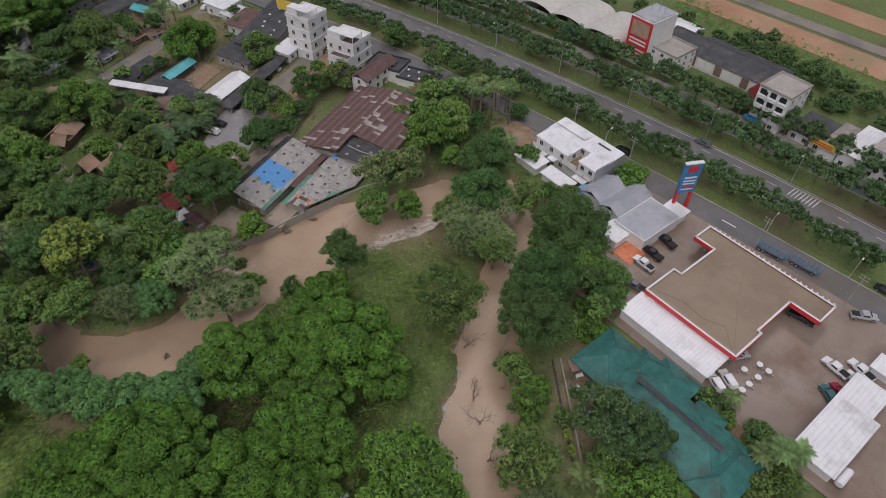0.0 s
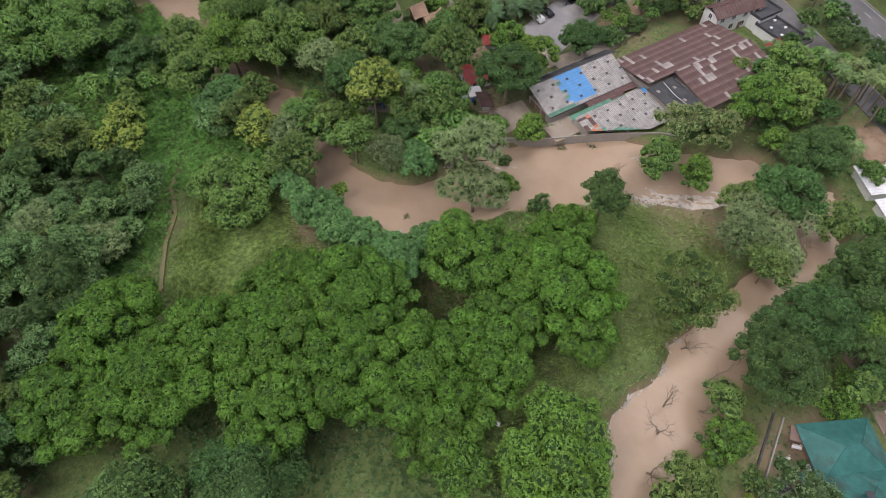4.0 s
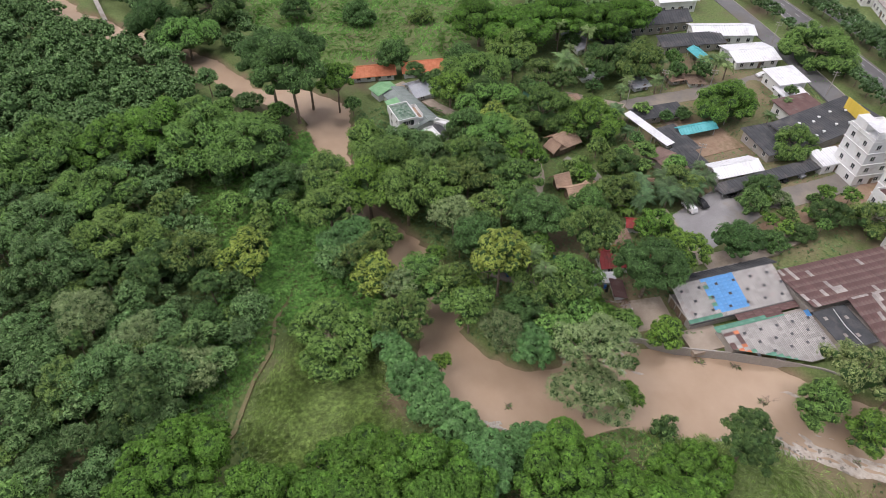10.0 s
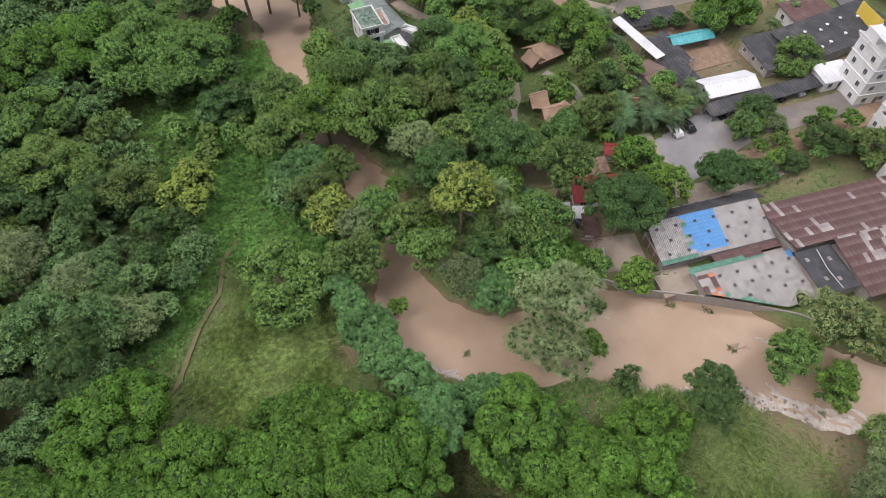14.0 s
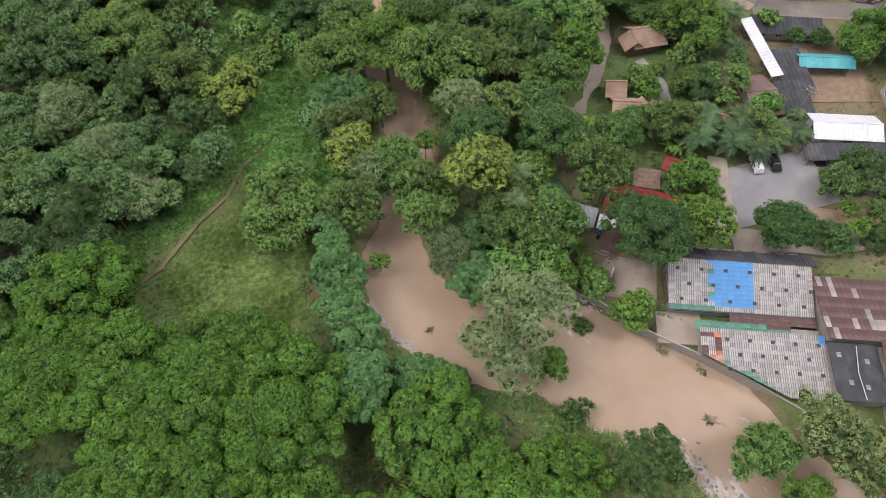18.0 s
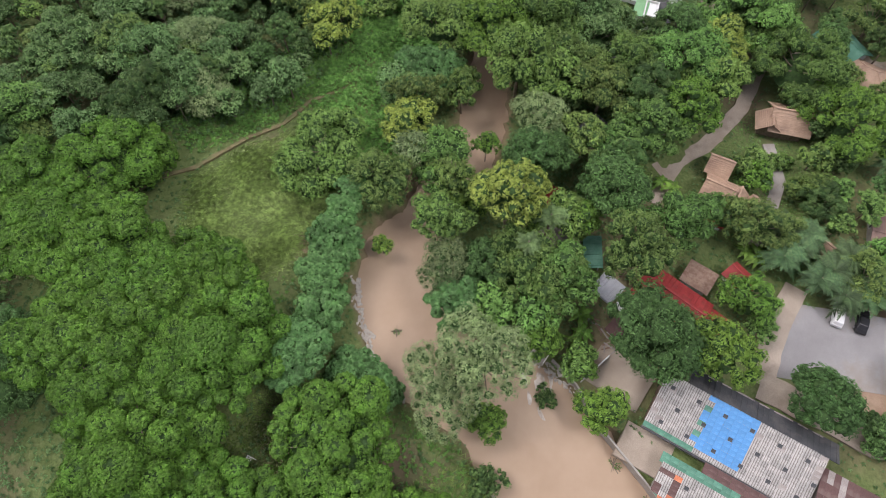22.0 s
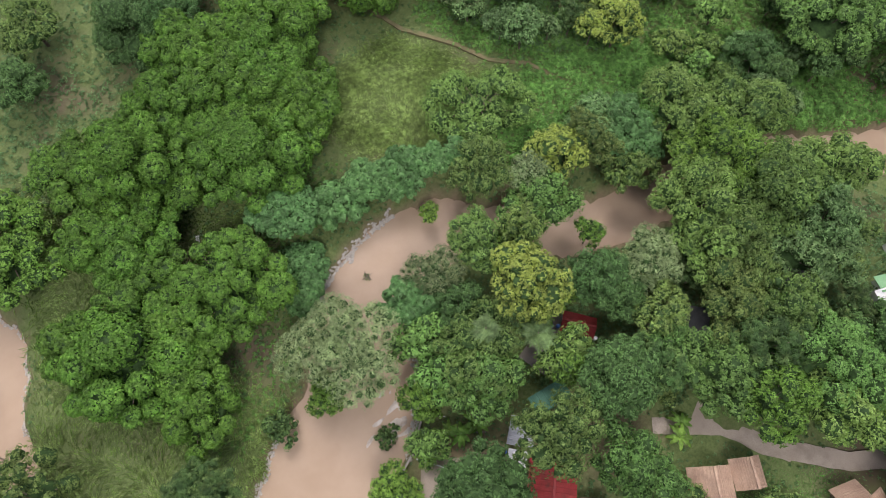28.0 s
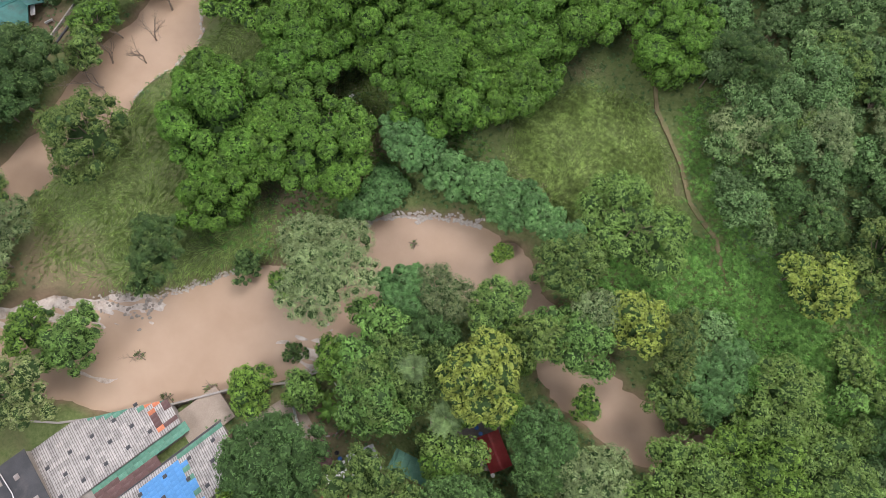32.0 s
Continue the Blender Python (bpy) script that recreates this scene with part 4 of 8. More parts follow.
tree("broadleaf_tree", -66.8, -13.0, 7.1, 9.0)
tree("rain_tree", -78.2, 22.9, 5.8, 8.0)
tree("broadleaf_tree", -84.0, 52.0, 8.6, 6.0)
tree("golden_tree", -108.6, 48.6, 3.0, 8.5)
tree("olive_tree", -119.2, 40.5, 6.0, 9.0)
tree("mango_tree", -120.9, 33.5, 5.9, 9.0)
tree("feathery_tree", -117.3, 18.1, 6.2, 9.0)
tree("forest_tree", -114.7, 5.7, 7.0, 9.0)
tree("forest_tree", -101.5, 0.6, 6.6, 9.0)
tree("forest_tree", -101.7, 15.5, 6.4, 9.0)
tree("feathery_tree", -105.0, 23.6, 6.1, 8.0)
tree("olive_tree", -102.5, 9.9, 6.3, 8.0)
tree("forest_tree", -91.5, 17.8, 5.1, 8.0)
tree("feathery_tree", -93.9, 28.1, 5.9, 7.0)
tree("forest_tree", -134.4, 17.6, 7.8, 10.0)
tree("broadleaf_tree", -134.0, 31.2, 8.1, 10.0)
tree("broadleaf_tree", -150.4, 32.5, 8.5, 11.0)
tree("forest_tree", -148.3, 19.9, 8.2, 11.0)
tree("broadleaf_tree", -174.3, 27.9, 10.5, 12.0)
tree("lime_tree", -166.6, 43.1, 9.2, 12.0)
tree("broadleaf_tree", -153.4, 60.7, 10.8, 12.0)
tree("broadleaf_tree", -145.0, 68.3, 9.3, 11.0)
tree("golden_tree", -152.3, 54.3, 3.4, 9.0)
tree("forest_tree", -99.3, 64.9, 5.5, 7.0)
tree("broadleaf_tree", -82.4, 73.3, 5.9, 8.0)
tree("lime_tree", -74.9, 77.8, 4.4, 7.0)
tree("olive_tree", -62.3, 90.0, 7.0, 11.0)
tree("dark_tree", -46.9, 132.6, 5.3, 8.0)
tree("dark_tree", -43.4, 142.2, 3.6, 4.0)
tree("dark_tree", -40.4, 149.9, 3.2, 4.0)
tree("mango_tree", -38.4, 159.5, 4.4, 6.0)
tree("olive_tree", -31.8, 164.7, 5.9, 6.0)
tree("dark_tree", -52.4, 149.0, 4.0, 6.0)
tree("feathery_tree", -46.8, 83.2, 6.6, 14.0)
tree("mango_tree", -99.5, 108.5, 6.0, 12.0)
tree("olive_tree", -89.0, 98.0, 4.4, 10.0)
tree("dark_tree", -131.0, 66.5, 5.6, 7.0)
tree("oil_palm", -75.2, 135.3, 3.7, 6.0)
tree("oil_palm", -68.9, 138.6, 3.7, 6.0)
tree("lime_tree", -4.2, 132.4, 6.2, 10.0)
tree("broadleaf_tree", -6.0, 141.0, 4.2, 6.0)
tree("dark_tree", 10.0, 122.8, 6.7, 10.0)
tree("dark_tree", 8.3, 111.3, 6.4, 9.0)
tree("broadleaf_tree", 1.0, 154.6, 5.0, 7.0)
tree("broadleaf_tree", 2.4, 141.0, 5.2, 8.0)
tree("dark_tree", 27.6, 99.5, 9.6, 9.0)
tree("feathery_tree", 4.4, 105.5, 5.6, 6.5)
tree("feathery_tree", 11.6, 96.0, 4.6, 6.5)
tree("feathery_tree", 10.6, 98.6, 5.0, 7.5)
tree("olive_tree", 2.0, 107.2, 4.4, 6.0)
tree("feathery_tree", 12.2, 109.4, 4.2, 6.0)
tree("olive_tree", 18.2, 111.2, 4.6, 6.5)
tree("dark_tree", 19.9, 84.4, 7.1, 10.0)
tree("dark_tree", 17.7, 73.0, 7.1, 10.0)
tree("dark_tree", 16.1, 78.4, 5.3, 10.0)
tree("lime_tree", 29.1, 89.7, 4.4, 7.0)
tree("broadleaf_tree", 34.8, 86.1, 5.1, 5.0)
tree("lime_tree", 29.7, 80.9, 2.5, 3.0)
tree("lime_tree", 29.9, 75.2, 3.2, 3.0)
tree("lime_tree", 16.1, 59.1, 4.1, 5.0)
tree("olive_tree", 14.3, 47.5, 5.9, 6.0)
tree("olive_tree", 13.6, 65.0, 3.6, 5.0)
tree("feathery_tree", 17.0, 38.0, 4.6, 5.5)
tree("feathery_tree", 15.0, 32.0, 4.0, 5.0)
tree("street_tree", 28.3, 54.9, 6.3, 8.0)
tree("street_tree", 32.6, 50.3, 5.8, 8.0)
tree("broadleaf_tree", 28.7, 48.3, 3.7, 5.0)
tree("lime_tree", 33.6, 42.7, 5.9, 5.0)
tree("lime_tree", -4.9, 42.0, 8.7, 9.0)
tree("dark_tree", 54.4, 52.5, 2.9, 5.0)
tree("palm_tree", 23.4, 45.7, 2.6, 4.0)
tree("palm_tree", 26.9, 44.4, 2.4, 4.0)
tree("palm_tree", 56.1, 48.8, 3.4, 7.0)
tree("palm_tree", 53.2, 48.7, 3.0, 6.0)
tree("palm_tree", 59.8, 48.9, 2.8, 6.0)
tree("broadleaf_tree", 56.4, 44.9, 3.0, 4.0)
tree("olive_tree", 51.8, 44.8, 2.8, 4.0)
tree("mango_tree", -16.5, 189.3, 5.1, 6.0)
tree("olive_tree", -12.6, 147.6, 3.4, 4.5)
tree("broadleaf_tree", -2.9, 148.8, 5.9, 9.0)
tree("palm_tree", 12.0, 145.7, 2.1, 14.0)
tree("palm_tree", 9.0, 144.2, 2.1, 14.0)
tree("palm_tree", 14.5, 147.9, 2.3, 13.0)
tree("palm_tree", 17.4, 146.1, 2.3, 13.0)
tree("palm_tree", 6.9, 147.1, 2.1, 13.0)
tree("lime_tree", 45.8, 121.8, 4.6, 5.0)
tree("bushy_shrub", 22.0, 55.9, 2.2, 3.0)
tree("bushy_shrub", 47.3, 61.0, 2.5, 3.0)
tree("bushy_shrub", 49.9, 59.3, 2.7, 3.0)
tree("palm_tree", 52.4, 60.5, 2.2, 4.0)
tree("dark_tree", -156.6, 88.8, 10.0, 20.0)
tree("dark_tree", -166.5, 87.5, 8.6, 20.0)
tree("dark_tree", -162.9, 97.1, 7.0, 20.0)
tree("lime_tree", -156.5, 102.2, 5.7, 12.0)
tree("broadleaf_tree", -126.5, 91.0, 5.2, 12.0)
tree("lime_tree", -165.1, 55.1, 9.6, 12.0)
tree("broadleaf_tree", -158.3, 63.0, 9.6, 12.0)
tree("broadleaf_tree", -215.7, 83.4, 9.2, 9.0)
tree("dark_tree", -227.9, 79.2, 10.4, 10.0)
tree("dark_tree", -234.5, 100.8, 13.3, 10.0)
tree("dark_tree", -216.8, 124.7, 5.9, 7.0)
tree("dark_tree", -199.8, 140.2, 6.7, 5.0)
tree("broadleaf_tree", -184.9, 157.2, 4.1, 4.0)
tree("rain_tree", -158.2, 159.9, 10.8, 12.0)
tree("rain_tree", -146.4, 166.7, 12.8, 12.0)
tree("rain_tree", -143.9, 183.4, 11.0, 12.0)
tree("rain_tree", -132.2, 190.0, 10.8, 12.0)
tree("rain_tree", -128.8, 200.9, 9.9, 12.0)
tree("palm_tree", -129.0, 180.3, 3.2, 12.0)
tree("palm_tree", -137.9, 176.6, 2.8, 12.0)
tree("lime_tree", -79.9, 182.0, 8.8, 8.0)
tree("palm_tree", -90.3, 191.9, 4.0, 13.0)
tree("olive_tree", -109.5, 181.9, 7.7, 9.0)
tree("mango_tree", -116.4, 173.9, 6.7, 9.0)
tree("palm_tree", -122.0, 161.4, 4.9, 11.0)
tree("olive_tree", -125.3, 155.3, 5.7, 8.0)
tree("broadleaf_tree", -141.5, 156.8, 7.9, 9.0)
tree("broadleaf_tree", -136.4, 139.5, 8.4, 9.0)
tree("broadleaf_tree", -109.5, 137.8, 8.5, 10.0)
tree("lime_tree", -98.5, 145.0, 8.0, 9.0)
tree("broadleaf_tree", -120.9, 129.2, 8.6, 10.0)
tree("broadleaf_tree", -57.6, 179.4, 5.8, 6.0)
tree("broadleaf_tree", -78.2, 233.3, 11.0, 8.0)
tree("bushy_shrub", -54.5, 172.8, 1.3, 2.5)
tree("dark_tree", -54.1, 156.4, 4.2, 6.0)
tree("feathery_tree", -50.4, 157.0, 3.0, 4.5)
tree("lime_tree", -86.6, 128.8, 2.8, 5.0)
tree("olive_tree", -76.8, 122.5, 4.2, 7.0)
tree("mango_tree", -81.6, 138.8, 4.2, 6.0)
tree("oil_palm", -72.1, 141.4, 3.7, 6.0)
tree("oil_palm", -73.0, 133.2, 3.7, 6.0)
tree("olive_tree", -68.7, 143.6, 4.6, 6.0)
tree("broadleaf_tree", -104.5, 106.0, 5.4, 12.0)
tree("olive_tree", -104.5, 92.3, 5.6, 12.0)
tree("dark_tree", -146.6, 141.9, 6.8, 8.0)
tree("dark_tree", -162.0, 126.9, 5.8, 9.0)
tree("flowering_tree", -14.0, 117.0, 6.2, 10.0)
tree("flowering_tree", -9.0, 119.6, 4.8, 9.5)
tree("broadleaf_tree", -16.2, 107.4, 4.6, 6.5)
tree("lime_tree", -8.6, 109.2, 3.9, 5.5)
tree("lime_tree", -49.7, 98.0, 2.5, 4.0)
tree("oil_palm", -67.1, 146.1, 3.5, 6.0)
tree("bushy_shrub", -47.6, 157.8, 2.0, 3.0)
tree("bushy_shrub", -44.6, 165.2, 2.0, 3.0)
tree("palm_tree", -70.5, 92.0, 3.0, 12.0)
tree("palm_tree", -1.0, 150.5, 2.3, 11.0)
tree("palm_tree", 3.6, 152.4, 2.1, 11.5)
tree("palm_tree", 7.2, 152.0, 2.2, 11.0)
tree("palm_tree", 10.2, 153.4, 2.2, 12.0)
tree("palm_tree", 13.2, 151.2, 2.2, 11.0)
tree("palm_tree", 16.7, 151.7, 2.2, 11.5)
tree("palm_tree", 8.3, 148.5, 2.3, 10.5)
tree("palm_tree", 14.2, 154.1, 2.3, 11.0)
tree("feathery_tree", 4.9, 98.6, 5.4, 7.0)
tree("olive_tree", 10.9, 93.6, 4.2, 7.0)
tree("oil_palm", -70.4, 130.6, 3.6, 6.0)
tree("oil_palm", -66.8, 135.6, 3.6, 6.5)
tree("oil_palm", -76.0, 131.5, 3.4, 6.0)
tree("oil_palm", -65.4, 149.2, 3.4, 5.5)
tree("oil_palm", -64.8, 140.0, 3.4, 5.5)
tree("oil_palm", -64.6, 144.2, 3.2, 5.5)
tree("dark_tree", -114.8, 115.6, 6.6, 10.0)
tree("dark_tree", -37.5, 11.5, 8.5, 9.0)
tree("dark_tree", -14.5, 12.0, 5.0, 8.0)
tree("olive_tree", -20.0, 1.0, 6.0, 8.0)
tree("dark_tree", -50.0, 1.0, 7.5, 9.0)
tree("rain_tree", -66.0, 6.0, 6.8, 9.0)
tree("rain_tree", -25.5, 67.5, 6.0, 8.5)

# ---- buildings ----
SHARED = {}


def shared_box(l, w, h, material, bevel=0.0):
    """One block mesh for all alike pieces, on its base's middle."""
    key = (round(l, 3), round(w, 3), round(h, 3), material.name, bevel)
    if key not in SHARED:
        bm = block(-l / 2, l / 2, -w / 2, w / 2, 0, h, bevel)
        me = bpy.data.meshes.new("block")
        bm.to_mesh(me)
        bm.free()
        me.materials.append(material)
        SHARED[key] = me
    return SHARED[key]


def put(name, me, parent, x, y, z, rz=0.0, rx=0.0, ry=0.0, label=""):
    ob = new(name, me)
    ob.parent = parent
    ob.matrix_basis = pose(x, y, z, rx, ry, rz)
    if label:
        ob["label"] = label
    return ob


WINDOWS = {}


def window(parent, x, y, z, rz, w=1.2, h=1.2, frame_mat=None):
    """A framed window on a wall that faces local -y after the turn rz: frame, sill and a dark pane set back in it."""
    frame_mat = frame_mat or white_paint
    key = (w, h, frame_mat.name)
    if key not in WINDOWS:
        bm = bmesh.new()
        t = 0.07
        for x0, x1, z0, z1 in ((-w / 2 - t, -w / 2, -t, h + t), (w / 2, w / 2 + t, -t, h + t), (-w / 2, w / 2, -t, 0), (-w / 2, w / 2, h, h + t), (-0.03, 0.03, 0, h)):
            box(bm, x0, x1, -0.07, 0.05, z0, z1)
        f = bpy.data.meshes.new("window_frame")
        bm.to_mesh(f)
        bm.free()
        f.materials.append(frame_mat)
        WINDOWS[key] = (f, shared_box(w, 0.03, h, glass_m), shared_box(w + 0.3, 0.22, 0.07, concrete))
    f, g, s = WINDOWS[key]
    ob = put("window", f, parent, x, y, z, rz)
    put("pane", g, ob, 0, -0.02, 0)
    put("sill", s, ob, 0, -0.08, -0.15)
    return ob


def ribbed(bm, x0, x1, ribs, a, b, thick):
    """One sheet from edge a to edge b, both (y, z), with raised standing seams every so often."""
    xs = [(x0, 0.0)]
    if ribs:
        n = max(1, int((x1 - x0) / ribs))
        for i in range(n):
            c = x0 + (i + 0.5) * (x1 - x0) / n
            xs += [(c - 0.07, 0.0), (c - 0.03, 0.07), (c + 0.03, 0.07), (c + 0.07, 0.0)]
    xs.append((x1, 0.0))
    ra = [bm.verts.new((x, a[0], a[1] + u)) for x, u in xs]
    rb = [bm.verts.new((x, b[0], b[1] + u)) for x, u in xs]
    for i in range(len(xs) - 1):
        bm.faces.new((ra[i], ra[i + 1], rb[i + 1], rb[i]))
    lo = [bm.verts.new(c) for c in ((x0, a[0], a[1] - thick), (x1, a[0], a[1] - thick), (x1, b[0], b[1] - thick), (x0, b[0], b[1] - thick))]
    bm.faces.new(lo)
    bm.faces.new([lo[0], lo[1]] + ra[::-1])
    bm.faces.new([lo[3], lo[2]] + rb[::-1])
    bm.faces.new((lo[0], lo[3], rb[0], ra[0]))
    bm.faces.new((lo[1], lo[2], rb[-1], ra[-1]))


def gable_roof(l, w, z0, z1, over=0.5, thick=0.14, ribs=0.0):
    """Two sloping slabs along x, with standing seams if wanted, and a ridge cap."""
    bm = bmesh.new()
    hl, hw = l / 2 + over, w / 2 + over
    zo = z0 - (z1 - z0) * over / (w / 2)
    for sg in (1, -1):
        ribbed(bm, -hl, hl, ribs, (0, z1), (sg * hw, zo), thick)
    box(bm, -hl, hl, -0.16, 0.16, z1 - 0.04, z1 + 0.08)
    return bm


def shed_roof(l, w, z0, z1, over=0.3, thick=0.12, ribs=0.0):
    """One slab along x that climbs from z0 at -y to z1 at +y."""
    bm = bmesh.new()
    hl, hw = l / 2 + over, w / 2 + over
    k = (z1 - z0) / w * over
    ribbed(bm, -hl, hl, ribs, (-hw, z0 - k), (hw, z1 + k), thick)
    return bm


def hip_roof(l, w, z0, z1, over=0.6, thick=0.15):
    """A hipped roof with its ridge along x."""
    bm = bmesh.new()
    hl, hw = l / 2 + over, w / 2 + over
    r = max(hl - hw, 0.05)
    lo = [bm.verts.new(c) for c in ((-hl, -hw, z0), (hl, -hw, z0), (hl, hw, z0), (-hl, hw, z0))]
    un = [bm.verts.new((v.co.x, v.co.y, z0 - thick)) for v in lo]
    a, b = bm.verts.new((-r, 0, z1)), bm.verts.new((r, 0, z1))
    for f in ((lo[0], lo[1], b, a), (lo[2], lo[3], a, b), (lo[1], lo[2], b), (lo[3], lo[0], a), tuple(un[::-1])):
        bm.faces.new(f)
    for i in range(4):
        bm.faces.new((lo[i], un[i], un[(i + 1) % 4], lo[(i + 1) % 4]))
    for p, q in ((lo[0], a), (lo[3], a), (lo[1], b), (lo[2], b), (a, b)):
        tube(bm, [p.co + Vector((0, 0, 0.02)), q.co + Vector((0, 0, 0.02))], [0.1, 0.1], 5)
    return bm


def walls(l, w, z0, z1, t=0.2, bottom=True):
    """Four walls with thickness and a floor."""
    bm = bmesh.new()
    box(bm, -l / 2, l / 2, -w / 2, -w / 2 + t, z0, z1)
    box(bm, -l / 2, l / 2, w / 2 - t, w / 2, z0, z1)
    box(bm, -l / 2, -l / 2 + t, -w / 2 + t, w / 2 - t, z0, z1)
    box(bm, l / 2 - t, l / 2, -w / 2 + t, w / 2 - t, z0, z1)
    return bm


def house(name, m, l, w, top, roof, roof_mat, label, wall_mat=None, rise=1.2, ribs=0.0, over=0.5, storeys=1, win=True, category="house", roof_label="", base=1.5):
    """A walled building on the ground: walls, roof, windows on its long sides, a door."""
    wall_mat = wall_mat or white_paint
    ob = thing(name, m, label, category)
    part("wall", walls(l, w, base, top), wall_mat, ob)
    if roof == "gable":
        r = gable_roof(l, w, top, top + rise, over, ribs=ribs)
    elif roof == "hip":
        r = hip_roof(l, w, top - 0.05, top + rise, over)
    elif roof == "shed":
        r = shed_roof(l, w, top + 0.12, top + rise + 0.12, over, ribs=ribs)
    else:
        r = block(-l / 2 - 0.15, l / 2 + 0.15, -w / 2 - 0.15, w / 2 + 0.15, top, top + 0.25, 0.03)
        if over > 0.4:
            for x0, x1, y0, y1 in ((-l / 2 - 0.15, l / 2 + 0.15, -w / 2 - 0.15, -w / 2 + 0.1), (-l / 2 - 0.15, l / 2 + 0.15, w / 2 - 0.1, w / 2 + 0.15), (-l / 2 - 0.15, -l / 2 + 0.1, -w / 2 + 0.1, w / 2 - 0.1), (l / 2 - 0.1, l / 2 + 0.15, -w / 2 + 0.1, w / 2 - 0.1)):
                box(r, x0, x1, y0, y1, top + 0.25, top + 0.75)
    part("roof", r, roof_mat, ob, roof_label)
    if win:
        h = (top - GROUND) / storeys
        for s in range(storeys):
            z = GROUND + h * s + min(1.0, h * 0.35)
            n = max(2, int(l / 3.1))
            for i in range(n):
                x = -l / 2 + (i + 0.5) * l / n
                for sg in (-1, 1):
                    window(ob, x, sg * (w / 2), z, 0 if sg < 0 else 180, 1.1, min(1.2, h * 0.45))
            n = max(1, int(w / 3.2))
            for i in range(n):
                y = -w / 2 + (i + 0.5) * w / n
                for sg in (-1, 1):
                    window(ob, sg * (l / 2), y, z, 90 if sg > 0 else -90, 1.0, min(1.2, h * 0.45))
        put("door", shared_box(0.95, 0.1, 2.05, wood), ob, 0.9, -w / 2 - 0.03, GROUND, 0)
    return ob


def posts(parent, l, w, top, nx, ny, material, size=0.16):
    for i in range(nx):
        for j in range(ny):
            put("post", shared_box(size, size, top - 1.4, material), parent, -l / 2 + 0.2 + i * (l - 0.4) / max(nx - 1, 1), -w / 2 + 0.2 + j * (w - 0.4) / max(ny - 1, 1), 1.4)


def open_shed(name, m, l, w, z0, z1, roof_mat, label, ribs=0.9, gable=False, category="shed"):
    """A roof on posts."""
    ob = thing(name, m, label, category)
    part("roof", gable_roof(l, w, z0, z1, 0.4, ribs=ribs) if gable else shed_roof(l, w, z0, z1, 0.3, ribs=ribs), roof_mat, ob)
    posts(ob, l, w, min(z0, z1) - 0.05, max(2, int(l / 4)), 2, steel)
    return ob


def prism(points, z0, z1):
    """A straight-sided body over a plan outline."""
    bm = bmesh.new()
    lo = [bm.verts.new((x, y, z0)) for x, y in points]
    hi = [bm.verts.new((x, y, z1)) for x, y in points]
    bm.faces.new(lo[::-1])
    bm.faces.new(hi)
    n = len(points)
    for i in range(n):
        bm.faces.new((lo[i], lo[(i + 1) % n], hi[(i + 1) % n], hi[i]))
    return bm


# the riverside workshops with roofs of many single sheets
FAC = pose(-40, 119, 0, 0, 0, 65)


def trimmed(x, y, du, dv, cut):
    """What is left of a sheet about (x, y) on the near side of the line a x + b y + c = 0."""
    ring = [(x - du / 2, y - dv / 2), (x + du / 2, y - dv / 2), (x + du / 2, y + dv / 2), (x - du / 2, y + dv / 2)]
    side = [cut[0] * p + cut[1] * q + cut[2] for p, q in ring]
    if min(side) >= 0 or max(side) <= 0:
        return ring if min(side) >= 0 else []
    out = []
    for i in range(4):
        (p, q), (r, t), a, b = ring[i], ring[(i + 1) % 4], side[i], side[(i + 1) % 4]
        if a >= 0:
            out.append((p, q))
        if a * b < 0:
            k = a / (a - b)
            out.append((p + (r - p) * k, q + (t - q) * k))
    return out


def lay_sheets(parent, x0, x1, y0, y1, du, dv, z_at, choose, name="roof_sheet", inside=None, cut=None):
    """Overlapping roof sheets in rows: each a thin block of its own, tipped along the slope."""
    rnd = random.Random(int(x0 * 7 + y0 * 13 + 999))
    nx, ny = max(1, round((x1 - x0) / du)), max(1, round((y1 - y0) / dv))
    du, dv = (x1 - x0) / nx, (y1 - y0) / ny
    for j in range(ny):
        for i in range(nx):
            x, y = x0 + (i + 0.5) * du, y0 + (j + 0.5) * dv
            if inside and not inside(x, y):
                continue
            slope = math.degrees(math.atan2(z_at(x, y + 0.5) - z_at(x, y - 0.5), 1.0))
            m = choose(i, j, x, y, rnd)
            left = trimmed(x, y, du, dv, cut) if cut else []
            if cut and not left:
                continue
            if cut and len(left) != 4 or cut and abs(left[0][0] - x + du / 2) > 1e-6:
                part(name, prism([(p - x, q - y) for p, q in left], 0, 0.05), m, parent).matrix_basis = pose(x, y, z_at(x, y) + 0.02, slope + 1.2)
                continue
            put(name, shared_box(du * 0.985, dv * 1.04, 0.05, m), parent, x, y, z_at(x, y) + rnd.uniform(0, 0.035) + 0.02 * (j % 2), rnd.uniform(-0.6, 0.6), slope + 1.2)


def upper_mat(i, j, x, y, rnd):
    if -4.0 < x < 2.7 and y > -2.4:
        return blue_sheet
    if -5.2 < x < -4.0:
        return rnd.choice((green_sheet, grey_sheet, green_sheet, blue_sheet))
    if y < -2.6 and x < -4:
        return green_sheet
    return grey_sheet if rnd.random() > 0.05 else pale_sheet


